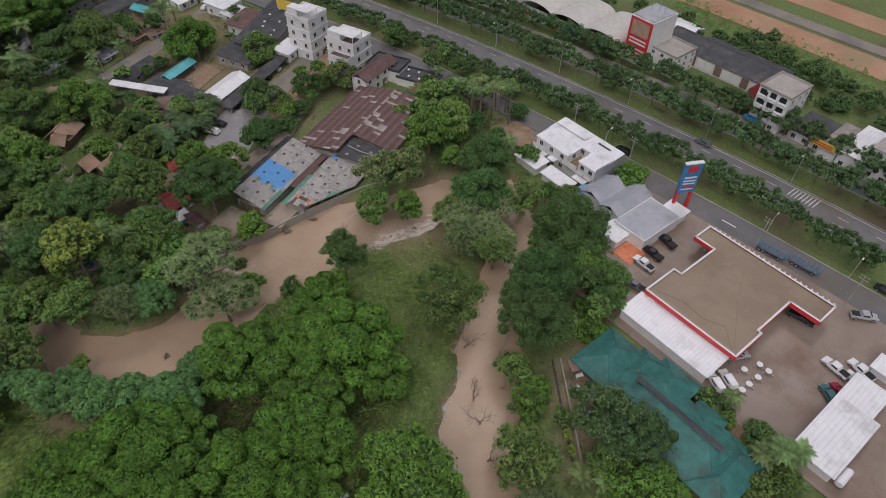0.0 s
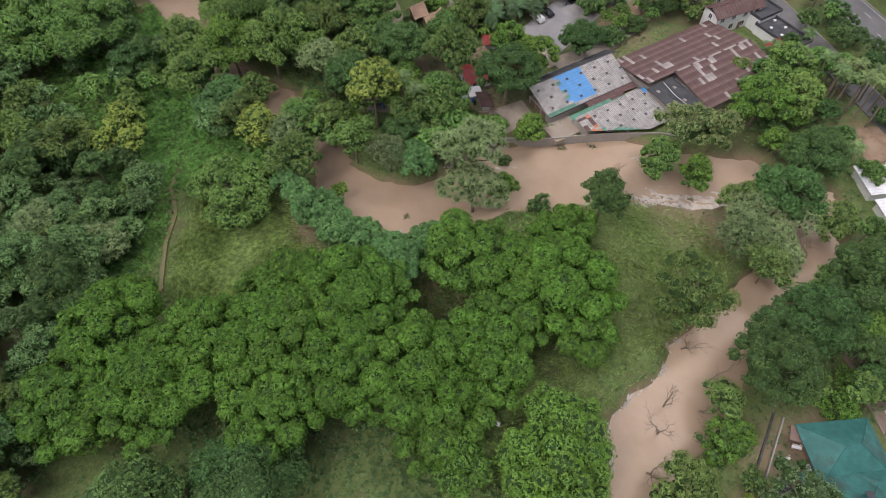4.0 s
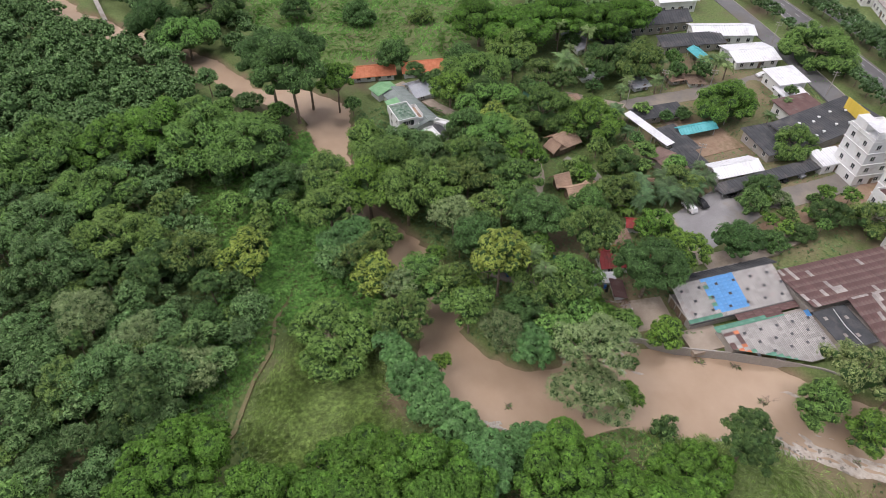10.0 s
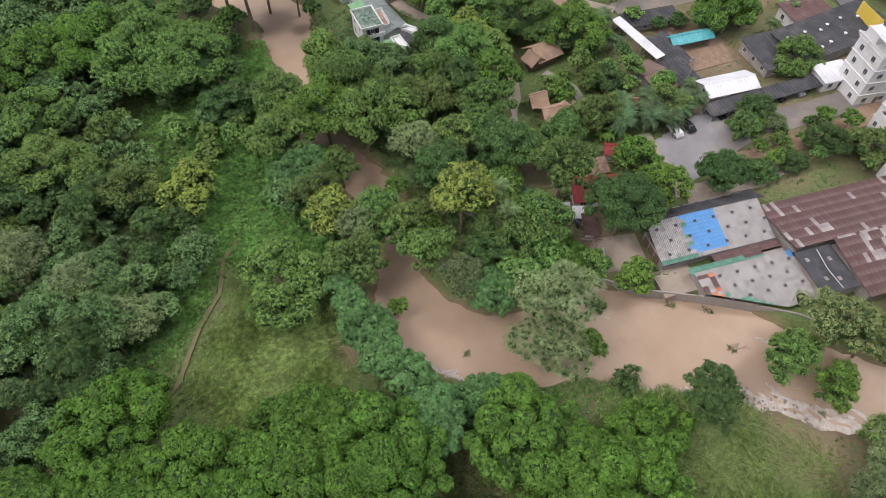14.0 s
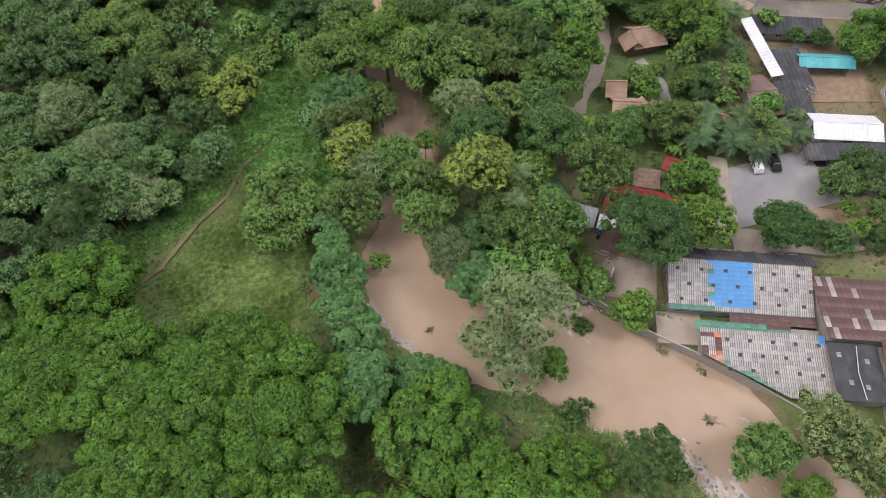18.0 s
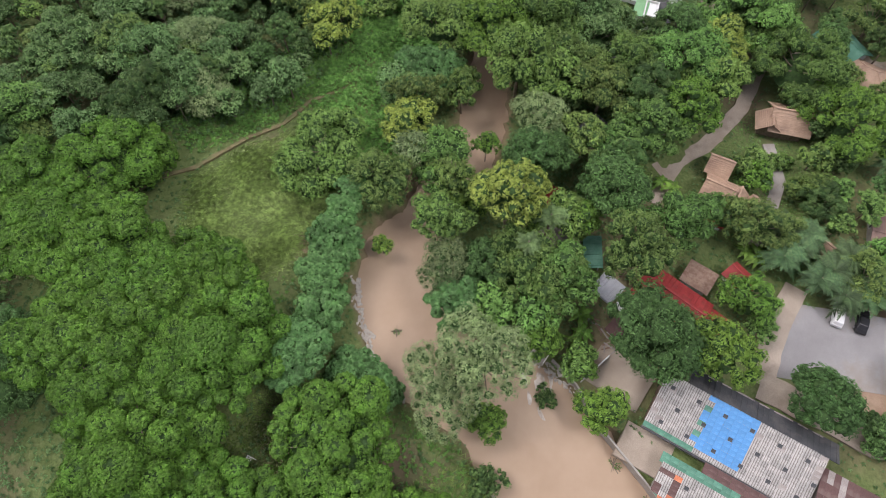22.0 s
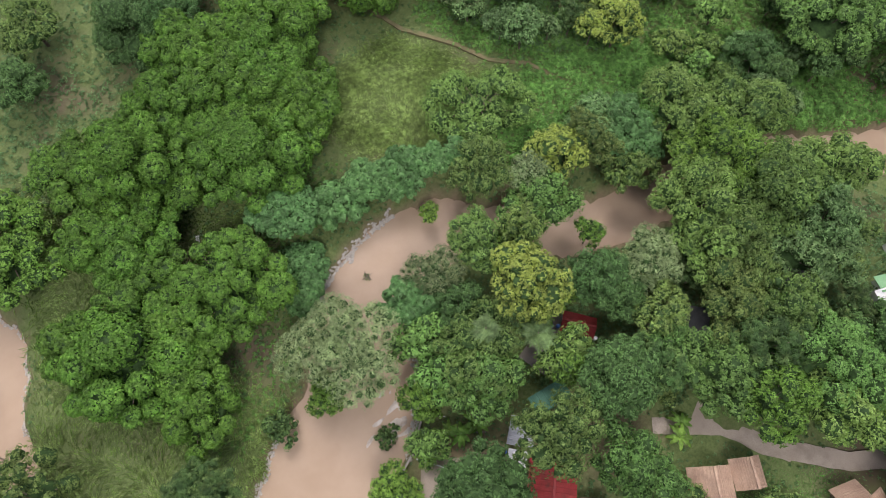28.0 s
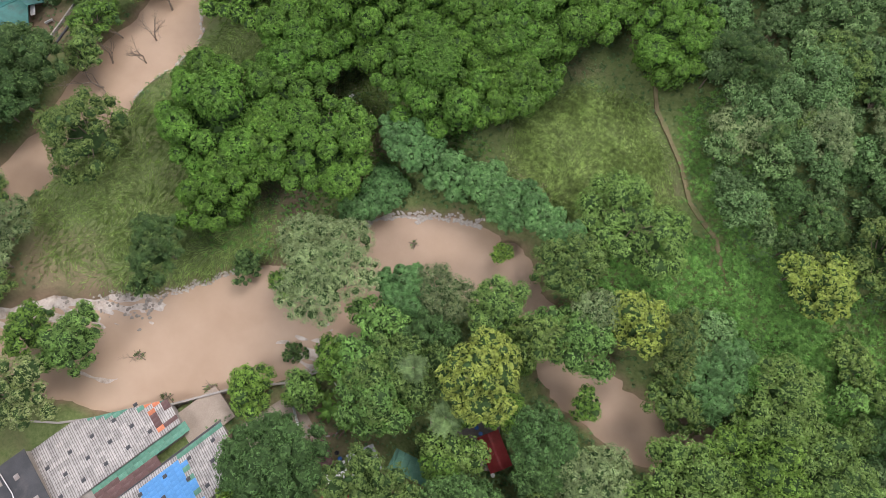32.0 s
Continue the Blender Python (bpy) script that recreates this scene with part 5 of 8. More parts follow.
yard("workshop_yard", FAC, -13.0, -5.5, -9.0, -3.3, GROUND + 0.16, lane_dust, "dirty littered yard between the river wall and the workshop")
_w = thing("workshop", FAC, "riverside workshop roofed with grey sheets and a bright blue patch", "workshop")
part("wall", block(-10.9, 12.3, -3.3, 4.6, 1.4, 3.7), concrete, _w)
part("gable_wall", block(-11.0, -10.8, -3.0, 4.6, 3.7, 4.0), grey_sheet, _w)
lay_sheets(_w, -11.3, 12.5, -3.5, 4.8, 1.1, 0.76, lambda x, y: 3.9 + (y + 3.5) * 0.30, upper_mat)
for _i in range(6):
    for _j in range(3):
        put("skylight", shared_box(0.62, 0.56, 0.05, dark_roof), _w, -9.2 + _i * 4.0 - _j * 0.3 + 1.6 * (_j % 2), -1.9 + _j * 2.5, 4.0 + (1.6 + _j * 2.5) * 0.3, 0, 16.7)
put("gutter", shared_box(24.0, 0.25, 0.18, dark_roof), _w, 0.6, -3.7, 3.75)
_w2 = thing("lean_to", FAC, "dark corrugated lean-to roof behind the workshop", "workshop")
part("wall", block(-7.5, 13.2, 4.9, 7.7, 1.4, 4.3), concrete, _w2)
_r = part("roof", shed_roof(21.6, 3.0, 6.1, 4.6, 0.2, ribs=0.8), dark_roof, _w2)
_r.matrix_basis = pose(2.9, 6.4, 0.25)
for _i in range(9):
    put("ridge_cap", shared_box(1.5, 0.3, 0.07, pale_sheet), _w2, -5 + _i * 1.9 + 0.3 * (_i % 3), 7.9, 4.82, 3 * (_i % 3) - 3)
for _i in (-1, 1, 3):
    put("door", shared_box(1.6, 0.12, 2.1, wood), _w, -11.05, _i, 1.6, 90)


def lower_inside(x, y):
    if y > -11.2:
        return -6.7 < x < 13.2 + max(0, (-7 - y)) * 0.25
    return -6.6 + (-13.2 - y) * 2.15 < x < 14.8


def lower_mat(i, j, x, y, rnd):
    if x < -3.2 and y < -7.5 and rnd.random() < 0.72:
        return orange_tile if rnd.random() < 0.75 else maroon_roof
    if x > 11.4 and y > -9.5 and rnd.random() < 0.5:
        return blue_sheet
    if x - 2.15 * (-11.2 - y) < -5.2 and rnd.random() < 0.4:
        return green_sheet
    return grey_sheet


_w3 = thing("low_workshop", FAC, "low workshop with patched grey and orange roof sheets", "workshop")
lay_sheets(_w3, -6.8, 15.2, -17.2, -6.9, 1.1, 0.76, lambda x, y: 4.45 + (y + 6.9) * 0.13, lower_mat, inside=lower_inside, cut=(1.0, 2.15, 30.68))
lay_sheets(_w3, -1.5, 12.6, -5.35, -3.75, 2.0, 0.8, lambda x, y: 3.85, lambda i, j, x, y, r: maroon_roof)
lay_sheets(_w3, -7.2, 8.2, -6.9, -5.35, 1.3, 0.78, lambda x, y: 3.8, lambda i, j, x, y, r: green_sheet if x < 4 or j == 0 else maroon_roof)
for _i in range(5):
    for _j in range(3):
        _x, _y = -2.6 + _i * 3.6 + 1.8 * (_j % 2), -8.6 - _j * 2.4
        if lower_inside(_x, _y):
            put("skylight", shared_box(0.62, 0.56, 0.05, dark_roof), _w3, _x, _y, 4.55 + (_y + 6.9) * 0.13, 0, 7.4)
part("wall", block(-6.4, 12.8, -10.9, -5.6, 1.2, 3.5), concrete, _w3)
part("river_side_wall", block(2, 13.6, -14.6, -10.9, 0.4, 2.95), concrete, _w3)

_w4 = thing("factory_hall", FAC, "long maroon sheet roof mended with many pale sheets", "factory")


def maroon_z(x, y):
    return 6.3 - abs(y + 8) * 0.145


def maroon_mat(i, j, x, y, rnd):
    if rnd.random() < 0.1 + (0.15 if -9.5 < y < -7.8 else 0):
        return pale_sheet
    return maroon_roof


lay_sheets(_w4, 12.8, 44.2, -8.0, 4.0, 0.9, 2.0, maroon_z, maroon_mat)
lay_sheets(_w4, 20.6, 44.8, -20.0, -8.0, 0.9, 2.0, maroon_z, maroon_mat)
part("wall", block(13.2, 43.8, -7.6, 3.6, 1.4, 4.4), concrete, _w4)
part("wall", block(21.0, 44.2, -19.6, -8.0, 1.4, 4.4), concrete, _w4)
for _i in range(24):
    put("ridge_cap", shared_box(0.95, 0.5, 0.06, pale_sheet if _i % 5 else maroon_roof), _w4, 21 + _i * 0.98, -8.0, 6.37, random.Random(_i).uniform(-3, 3))
_w5 = thing("dark_annex", FAC, "black tar-sheet roof with pale skylights between the halls", "workshop")
part("wall", block(12.9, 20.3, -17.2, -8.4, 1.4, 4.6), concrete, _w5)
_r = part("roof", shed_roof(7.5, 9.2, 4.75, 5.1, 0.1), dark_roof, _w5)
_r.matrix_basis = pose(16.6, -12.8, 0)
for _x, _y in ((14.2, -10.2), (15.2, -14.6), (18.4, -11.0), (17.6, -15.2)):
    put("skylight", shared_box(0.7, 0.8, 0.08, pale_sheet), _w5, _x, _y, 4.98 + 0.038 * (_y + 12.8))
part("pipe", tube(bmesh.new(), [(17.2, -8.6, 5.25), (16.6, -13.0, 5.1), (16.9, -17.2, 4.95)], [0.07] * 3), white_paint, _w5, "white pipe laid across the roof")
house("red_roof_hall", FAC @ pose(50.8, 3.0, 0, 0, 0, -8), 14.0, 5.2, 7.0, "gable", maroon_roof, "two-storey pale hall with a dull red roof", rise=1.4, storeys=2, category="hall", ribs=1.0)
house("dark_store", FAC @ pose(57.5, 2.0, 0), 7.5, 11, 5.5, "flat", dark_roof, "flat dark roofed store beside the halls", win=False, category="store")
open_shed("red_awning", FAC @ pose(50.5, -13.0, 0), 4.5, 4.5, 4.6, 5.0, red_roof, "bright red awning roof beside the factory")
house("white_flat_store", FAC @ pose(56.5, -9.0, 0), 6.5, 12, 4.2, "flat", dark_roof, "low dark roof with white parapet and round vents", win=False, category="store")
for _i in range(6):
    _v = thing("roof_vent", FAC @ pose(54.8 + (_i % 2) * 3.2, -13.2 + _i * 1.7, 4.4), "white mushroom vent on the dark roof", "vent", "vents on the dark roof")
    part("stem", tube(bmesh.new(), [(0, 0, 0), (0, 0, 0.4)], [0.18, 0.18], 8), white_paint, _v)
    part("cap", tube(bmesh.new(), [(0, 0, 0.38), (0, 0, 0.5), (0, 0, 0.62)], [0.42, 0.42, 0.12], 10), white_paint, _v)

# retaining wall along the river below the workshops
_rw = tagged(new("river_wall"), "weathered concrete retaining wall along the river", "retaining wall", kind="structure")
_run = ((-50.6, 94.2), (-47.0, 98.0), (-40.6, 102.0), (-33.4, 108.4), (-26.8, 113.6), (-19.6, 118.6), (-13, 121.5))
for (_ax, _ay), (_bx, _by) in zip(_run, _run[1:]):
    _d = math.hypot(_bx - _ax, _by - _ay)
    _n = max(1, round(_d / 2.4))
    for _k in range(_n):
        _f = (_k + 0.5) / _n
        put("panel", shared_box(_d / _n - 0.03, 0.3, 3.6, concrete, 0.03), _rw, _ax + (_bx - _ax) * _f, _ay + (_by - _ay) * _f, -1.3, math.degrees(math.atan2(_by - _ay, _bx - _ax)))
_yw = tagged(new("yard_wall"), "white boundary wall of the riverside yard", "wall", kind="structure")
for _k in range(3):
    put("panel", shared_box(2.1, 0.18, 1.3, white_paint, 0.02), _yw, -48.3 - _k * 1.45, 99.4 + _k * 1.4, 1.7, 136)

# the white four-storey blocks
def flats(name, m, l, w, storeys, label, recess=True):
    top = GROUND + 3.3 * storeys
    ob = house(name, m, l, w, top, "flat", white_paint, label, storeys=storeys, category="apartment block", over=0.6)
    for s in range(1, storeys + 1):
        part("ledge", block(-l / 2 - 0.25, l / 2 + 0.25, -w / 2 - 0.25, w / 2 + 0.25, GROUND + 3.3 * s - 0.12, GROUND + 3.3 * s - 0.002, 0.02), white_paint, ob)
    part("stair_head", block(-l / 2 + 0.4, -l / 2 + 3.4, 0, w / 2 - 0.4, top + 0.25, top + 2.6, 0.03), white_paint, ob)
    part("canopy", block(-l / 2 - 0.1, 0.5, -w / 2 - 0.2, 0.3, top + 2.6, top + 2.75), white_metal, ob)
    for px, py in ((-l / 2 + 0.1, -w / 2 + 0.1), (0.3, -w / 2 + 0.1), (0.3, 0.1)):
        put("post", shared_box(0.14, 0.14, 2.4, white_paint), ob, px, py, top + 0.25)
    return ob


flats("apartment_block", pose(-43, 184, 0, 0, 0, 60), 8.6, 8.6, 4, "white four-storey block with rooftop canopy and dark windows")
_fl = flats("apartment_block", pose(-29.5, 176, 0, 0, 0, 60), 8.6, 10.0, 3, "white three-storey block with stepped reddish roof terraces")
part("front_wing", block(-7.4, -4.58, -5.0, 2.2, 1.5, 8.4, 0.03), white_paint, _fl)
part("terrace_floor", block(-7.2, -4.7, -4.8, 2.0, 8.4, 8.5), maroon_roof, _fl, "dull red terrace floor")
for _y0, _y1 in ((-5.0, -4.85), (2.05, 2.2)):
    part("parapet", block(-7.4, -4.6, _y0, _y1, 8.4, 9.1), white_paint, _fl)
part("parapet", block(-7.4, -7.25, -4.85, 2.05, 8.4, 9.1), white_paint, _fl)
part("roof_terrace", block(-3.9, 0.0, -4.6, -0.2, 11.96, 12.04), maroon_roof, _fl, "dull red roof terrace")
for _y in (-3.4, -1.0, 1.2):
    for _z in (2.6, 5.7):
        window(_fl, -7.4, _y, _z, -90, 0.9, 1.1)
house("white_annex", pose(-49.5, 181.5, 0, 0, 0, 66), 7.5, 5, 4.8, "shed", white_metal, "low white roofed annex beside the flats", rise=0.6, ribs=0.8)

# sheds and houses of the village
for _nm, _x, _y, _yaw, _l, _w, _z, _rf, _rm, _rise, _lb in (
    ("dark_warehouse", -57.5, 196, 77, 30, 11, 6.0, "shed", dark_roof, 0.6, "broad black roofed warehouse with white vents"),
    ("dark_warehouse", -63.5, 178, 66, 9, 11, 5.2, "shed", dark_roof, 0.6, "black roofed warehouse with a pale gable wall"),
    ("red_frame_shed", -66, 199, 68, 11, 9, 5.6, "shed", maroon_roof, 0.5, "dull red sheet roofed shed"),
    ("carport", -56, 163.3, 70, 30, 3.4, 3.9, "post", dark_roof, 0.3, "long black roofed carport beside the lane"),
    ("white_hall", -63.8, 160.7, 66, 12, 5.2, 4.6, "gable", white_metal, 1.0, "white curved metal roof of a small hall"),
    ("turquoise_shelter", -80, 168, 67, 11, 3.4, 4.6, "gablepost", turquoise, 0.9, "bright turquoise sheet shelter roof"),
    ("dark_shed", -80.4, 159.7, 74, 5.4, 10, 4.6, "shed", dark_roof, 0.6, "black roofed shed beside a white strip roof"),
    ("dark_shed", -74, 156, 74, 4.5, 7, 4.2, "shed", dark_roof, 0.5, "low dark roofed shed"),
    ("dark_shed", -92, 167.3, 65, 14, 3.6, 4.6, "shed", dark_roof, 0.5, "long dark roofed shed with a white front"),
    ("white_strip_roof", -88, 157.2, -13, 17.2, 1.9, 5.0, "post", white_metal, 0.25, "long narrow white canopy roof"),
    ("brown_house", -77, 149.8, 78, 5.0, 9.5, 4.4, "gable", brown_roof, 1.2, "brown gable roofed house"),
    ("white_store", -108, 226, 50, 20, 8, 6.2, "gable", white_metal, 1.2, "big white metal roofed store"),
    ("white_store", -93.5, 219.5, 58, 14, 11, 5.4, "gable", white_metal, 1.0, "white metal roofed store beside the road"),
    ("dark_store", -110.5, 212, 58, 21, 5, 5.4, "shed", dark_roof, 0.9, "long dark roofed store"),
    ("turquoise_shelter", -103.2, 206.5, -25, 9, 3.6, 4.6, "gablepost", turquoise, 0.8, "turquoise sheet shelter roof"),
    ("white_house", -77.3, 211.5, 62, 9, 8, 6.2, "shed", white_metal, 0.5, "white flat roofed house with a blue trim"),
    ("white_lean_to", -72.8, 207, 62, 7, 5, 4.6, "shed", white_metal, 0.3, "low white roofed lean-to"),
    ("grey_house", -123.5, 188, -25, 14, 6.5, 4.6, "gable", dark_roof, 1.4, "grey roofed village house"),
    ("grey_house", -120.5, 196, -25, 14, 5.5, 4.6, "gable", dark_roof, 1.4, "grey roofed village house with a pale end"),
    ("grey_house", -136, 186, -25, 12, 7, 4.4, "gable", grey_metal, 1.2, "old grey sheet roofed house"),
    ("far_white_house", -128, 216, 60, 22, 9, 6.6, "gable", dark_roof, 2.0, "white house with dark patched roofs"),
    ("far_white_house", -134, 236, 58, 14, 9, 7.0, "gable", white_metal, 1.4, "white gabled house by the road"),
    ("shack", -101, 190, 66, 5, 4, 4.0, "shed", rust, 0.4, "small rusty roofed shack by the lane"),
    ("shack", -96, 193, 50, 4, 3.4, 3.8, "shed", wood, 0.4, "small wooden shack by the lane"),
    ("shack", -106, 178, 66, 4.6, 3.6, 3.9, "shed", grey_metal, 0.4, "small tin roofed shack by the lane"),
    ("pale_roof_house", -113, 153, 60, 7, 5, 4.6, "hip", tan_tile, 1.6, "garden house with a hipped tan roof"),
    ("long_orange_house", -164.2, 120.2, 60, 12.6, 5.2, 5.0, "gable", orange_tile, 1.7, "long house with a bright orange tiled roof"),
    ("long_orange_house", -156.0, 134.6, 60, 14.0, 5.2, 5.0, "gable", orange_tile, 1.7, "long house with a bright orange tiled roof"),
    ("grey_roof_house", -146.5, 127.5, 78, 11, 8, 4.6, "gable", grey_metal, 1.6, "grey roofed house behind trees"),
    ("green_roof_house", -121, 150, 30, 8, 6, 4.4, "gable", green_sheet, 1.5, "house with a faded green roof among trees"),
    ("white_tent", -170.5, 112.5, 60, 4, 4, 4.0, "hip", white_metal, 1.8, "small white pointed tent roof"),
    ("pavilion_roof", -120, 171, 66, 6, 5, 4.4, "gable", white_metal, 1.2, "white roofed pavilion among palms"),
):
    _m = pose(_x, _y, 0, 0, 0, _yaw)
    if _rf == "post":
        open_shed(_nm, _m, _l, _w, _z, _z + _rise, _rm, _lb)
    elif _rf == "gablepost":
        open_shed(_nm, _m, _l, _w, _z, _z + _rise, _rm, _lb, gable=True)
    else:
        house(_nm, _m, _l, _w, _z - 0.6, _rf, _rm, _lb, concrete if _rm in (dark_roof, brown_roof, rust) else None, over=0.8, rise=_rise, ribs=0.9 if _rm in (white_metal, grey_metal, dark_roof, turquoise) else 0.0, win=_l * _w < 220)
_rnd = random.Random(4)
for _i in range(14):
    _v = thing("roof_vent", pose(-57.5, 196, 5.75, 0, 0, 77) @ pose(-13 + (_i % 7) * 4.2 + _rnd.uniform(-1, 1), -3.2 + (_i // 7) * 5 + _rnd.uniform(-1, 1), 0.05), "white mushroom vent on the black roof", "vent", "vents on the black warehouse")
    part("stem", tube(bmesh.new(), [(0, 0, -0.3), (0, 0, 0.4)], [0.18, 0.18], 8), white_paint, _v)
    part("cap", tube(bmesh.new(), [(0, 0, 0.38), (0, 0, 0.5), (0, 0, 0.62)], [0.45, 0.45, 0.12], 10), white_paint, _v)
_f = thing("yellow_billboard", pose(-53.8, 204, 0, 0, 0, -29), "yellow slatted billboard frame seen from behind", "billboard")
for _i in range(9):
    put("slat", shared_box(8.6, 0.12, 0.42, yellow_paint), _f, 0, 0, 5.0 + _i * 0.5, rx=-20)
for _i in (-3.8, 0, 3.8):
    put("post", shared_box(0.25, 0.25, 7.8, steel), _f, _i, 0.25, 1.6)


# huts with tan tiled roofs in the gardens
def tan_hut(m, l, w, top, rise, label, hip=False):
    ob = thing("garden_hut", m, label, "hut", "tan roofed huts")
    part("wall", walls(l - 1.0, w - 1.0, 1.5, top), wood, ob)
    if hip:
        part("roof", hip_roof(l, w, top - 0.1, top + rise, 0.4), tan_tile, ob)
    else:
        part("roof", gable_roof(l, w, top, top + rise, 0.5), tan_tile, ob)
        for i in range(7):
            for sg in (-1, 1):
                z = top + rise - (i + 0.5) / 7 * rise
                put("tile_course", shared_box(l + 1.0, 0.06, 0.07, tan_tile), ob, 0, sg * (w / 2) * (i + 0.5) / 7, z, 0)
    put("door", shared_box(0.95, 0.1, 2.0, wood), ob, 0, -(w - 1) / 2 - 0.05, 1.7)
    return ob


tan_hut(pose(-100.2, 136.2, 0, 0, 0, 82), 6.6, 6.2, 4.6, 2.2, "thatched-looking tan roofed hut on a lawn")
tan_hut(pose(-99.4, 132.7, 0, 0, 0, -8), 3.4, 4.0, 4.3, 1.6, "porch wing of the tan roofed hut")
tan_hut(pose(-88.9, 122.7, 0, 0, 0, 70), 3.4, 3.6, 4.2, 1.8, "square tan roofed hut with an open dark porch")
tan_hut(pose(-83.2, 121.8, 0, 0, 0, 66), 4.6, 5.4, 4.2, 2.0, "tan tiled house with several gables")
tan_hut(pose(-81.4, 124.6, 0, 0, 0, -24), 4.0, 3.6, 4.0, 1.6, "tan tiled wing of the garden house")
tan_hut(pose(-80.6, 128.4, 0, 0, 0, 30), 3.4, 3.0, 3.8, 1.4, "small tan roofed pavilion")
tan_hut(pose(-77.0, 135.4, 0, 0, 0, 45), 3.2, 2.8, 3.8, 1.2, "small tan roofed kiosk by the lane")
tan_hut(pose(-74.8, 138.6, 0, 0, 0, 45), 2.8, 2.6, 3.6, 1.2, "small tan roofed kiosk beside a palm")
# red roofs by the yard
house("red_house", pose(-62.0, 112.6, 0, 0, 0, 55), 10.5, 6.0, 4.4, "gable", red_roof, "long house with a deep red metal roof", rise=1.6, ribs=0.7)
house("red_porch", pose(-58.8, 118.6, 0, 0, 0, 55), 3.4, 3.6, 4.0, "gable", red_roof, "bright red roofed porch of the long house", rise=1.0, win=False)
house("red_gatehouse", pose(-67, 124.4, 0, 0, 0, 42), 4.2, 2.8, 3.8, "gable", red_roof, "small red roofed gatehouse", rise=1.0, win=False)
house("red_garden_house", pose(-78.6, 121.6, 0, 0, 0, 66), 2.6, 3.0, 3.2, "shed", red_roof, "low red roofed outhouse", rise=0.4, win=False)
house("rust_shed", pose(-66.5, 117.5, 0, 0, 0, 60), 4.0, 3.2, 3.4, "shed", rust, "rusty sheet roofed shed beside the red house", rise=0.4, win=False)
house("red_hut", pose(-79.2, 92.7, 0, 0, 0, 138), 4.4, 2.4, 3.0, "gable", red_roof, "small red roofed hut under the trees", rise=0.8, win=False)
house("grey_hut", pose(-95.2, 100.7, 0, 0, 0, 48), 3.6, 3.4, 3.4, "shed", dark_roof, "dark tin roofed hut under the trees", rise=0.5, win=False)
house("grey_hut", pose(-113, 103.5, 0, 0, 0, 40), 4.0, 3.4, 3.6, "shed", dark_roof, "black tin roofed hut under the trees", rise=0.5, win=False)
open_shed("green_shelter", pose(-69.3, 100.2, 0, 0, 0, 2), 5.4, 2.4, 3.6, 4.0, MATS["green_sheet"], "old green translucent shelter roof")
house("tin_hut", pose(-63.0, 102.6, 0, 0, 0, 50), 3.2, 2.8, 3.6, "shed", grey_metal, "old tin roofed hut by the river", rise=0.5, win=False, ribs=0.5)
house("white_tin_hut", pose(-60.3, 105.8, 0, 0, 0, 50), 2.2, 1.8, 3.2, "shed", white_metal, "hut with bright white roof sheets", rise=0.3, win=False)
house("brick_hut", pose(-57.0, 104.8, 0, 0, 0, 140), 4.2, 2.0, 3.2, "shed", maroon_roof, "low hut with a rusty red roof and white wall", rise=0.4, win=False)

# the villa by the upper pond
mossy = surface("mossy_tile", (0.07, 0.15, 0.09), (0.36, 0.42, 0.36), scale=1.3, fine=3.0, rough=0.9, stain=(0.04, 0.1, 0.06), stain_scale=0.6)
sage = surface("sage_roof", (0.24, 0.28, 0.26), (0.31, 0.35, 0.33), scale=0.4, rough=0.7)
pale_green = surface("pale_green_roof", (0.2, 0.42, 0.2), (0.28, 0.5, 0.27), scale=0.5, rough=0.7)
VIL = pose(-134.8, 109.2, -1.8, 0, 0, -17)
_v = house("villa", VIL, 8.2, 5.2, 9.3, "hip", mossy, "white three-storey villa with a mossy tiled roof", rise=1.1, storeys=3, category="villa", over=0.1)
part("parapet", walls(8.8, 5.8, 9.05, 9.7, 0.25), white_paint, _v)
for _z, _e in ((4.4, 5.6), (7.0, 4.9)):
    part("balcony", block(4.1, _e, -2.9, 2.9, _z - 0.15, _z, 0.02), white_paint, _v)
    for _x0, _x1, _y0, _y1 in ((_e - 0.1, _e, -2.9, 2.9), (4.1, _e, -2.9, -2.8), (4.1, _e, 2.8, 2.9)):
        part("balustrade", block(_x0, _x1, _y0, _y1, _z, _z + 0.8), white_paint, _v)
    part("opening", block(4.1, 4.14, -1.6, 1.6, _z + 0.1, _z + 2.0), glass_m, _v)
part("terrace", block(-4.6, 1.5, 2.6, 5.4, 1.5, 7.2, 0.03), white_paint, _v)
part("terrace_floor", block(-4.3, 1.2, 2.9, 5.1, 7.2, 7.26), tan_tile, _v)
part("terrace_rail", block(-4.6, 1.5, 5.3, 5.42, 7.2, 8.1), white_paint, _v)
part("terrace_rail", block(-4.6, -4.48, 2.6, 5.3, 7.2, 8.1), white_paint, _v)
house("villa_wing", pose(-140.8, 116.3, 0, 0, 0, -9), 21, 6.6, 4.0, "gable", sage, "long low wing with a grey-green roof", rise=0.9, ribs=1.0, win=False)
house("villa_hall", pose(-153.2, 116.4, 0, 0, 0, -6), 4.6, 6.6, 4.2, "gable", pale_green, "pale green roofed hall at the end of the wing", rise=0.9, ribs=0.9, win=False)
house("villa_porch", pose(-142.6, 112.0, 0, 0, 0, -15), 4.4, 2.8, 5.2, "shed", pale_green, "pale green roofed porch of the villa", rise=0.3, win=False)
house("villa_lean_to", pose(-126.6, 110.2, 0, 0, 0, -15), 3.8, 1.8, 3.6, "shed", pale_green, "low lean-to with a light green roof", rise=0.3, win=False)
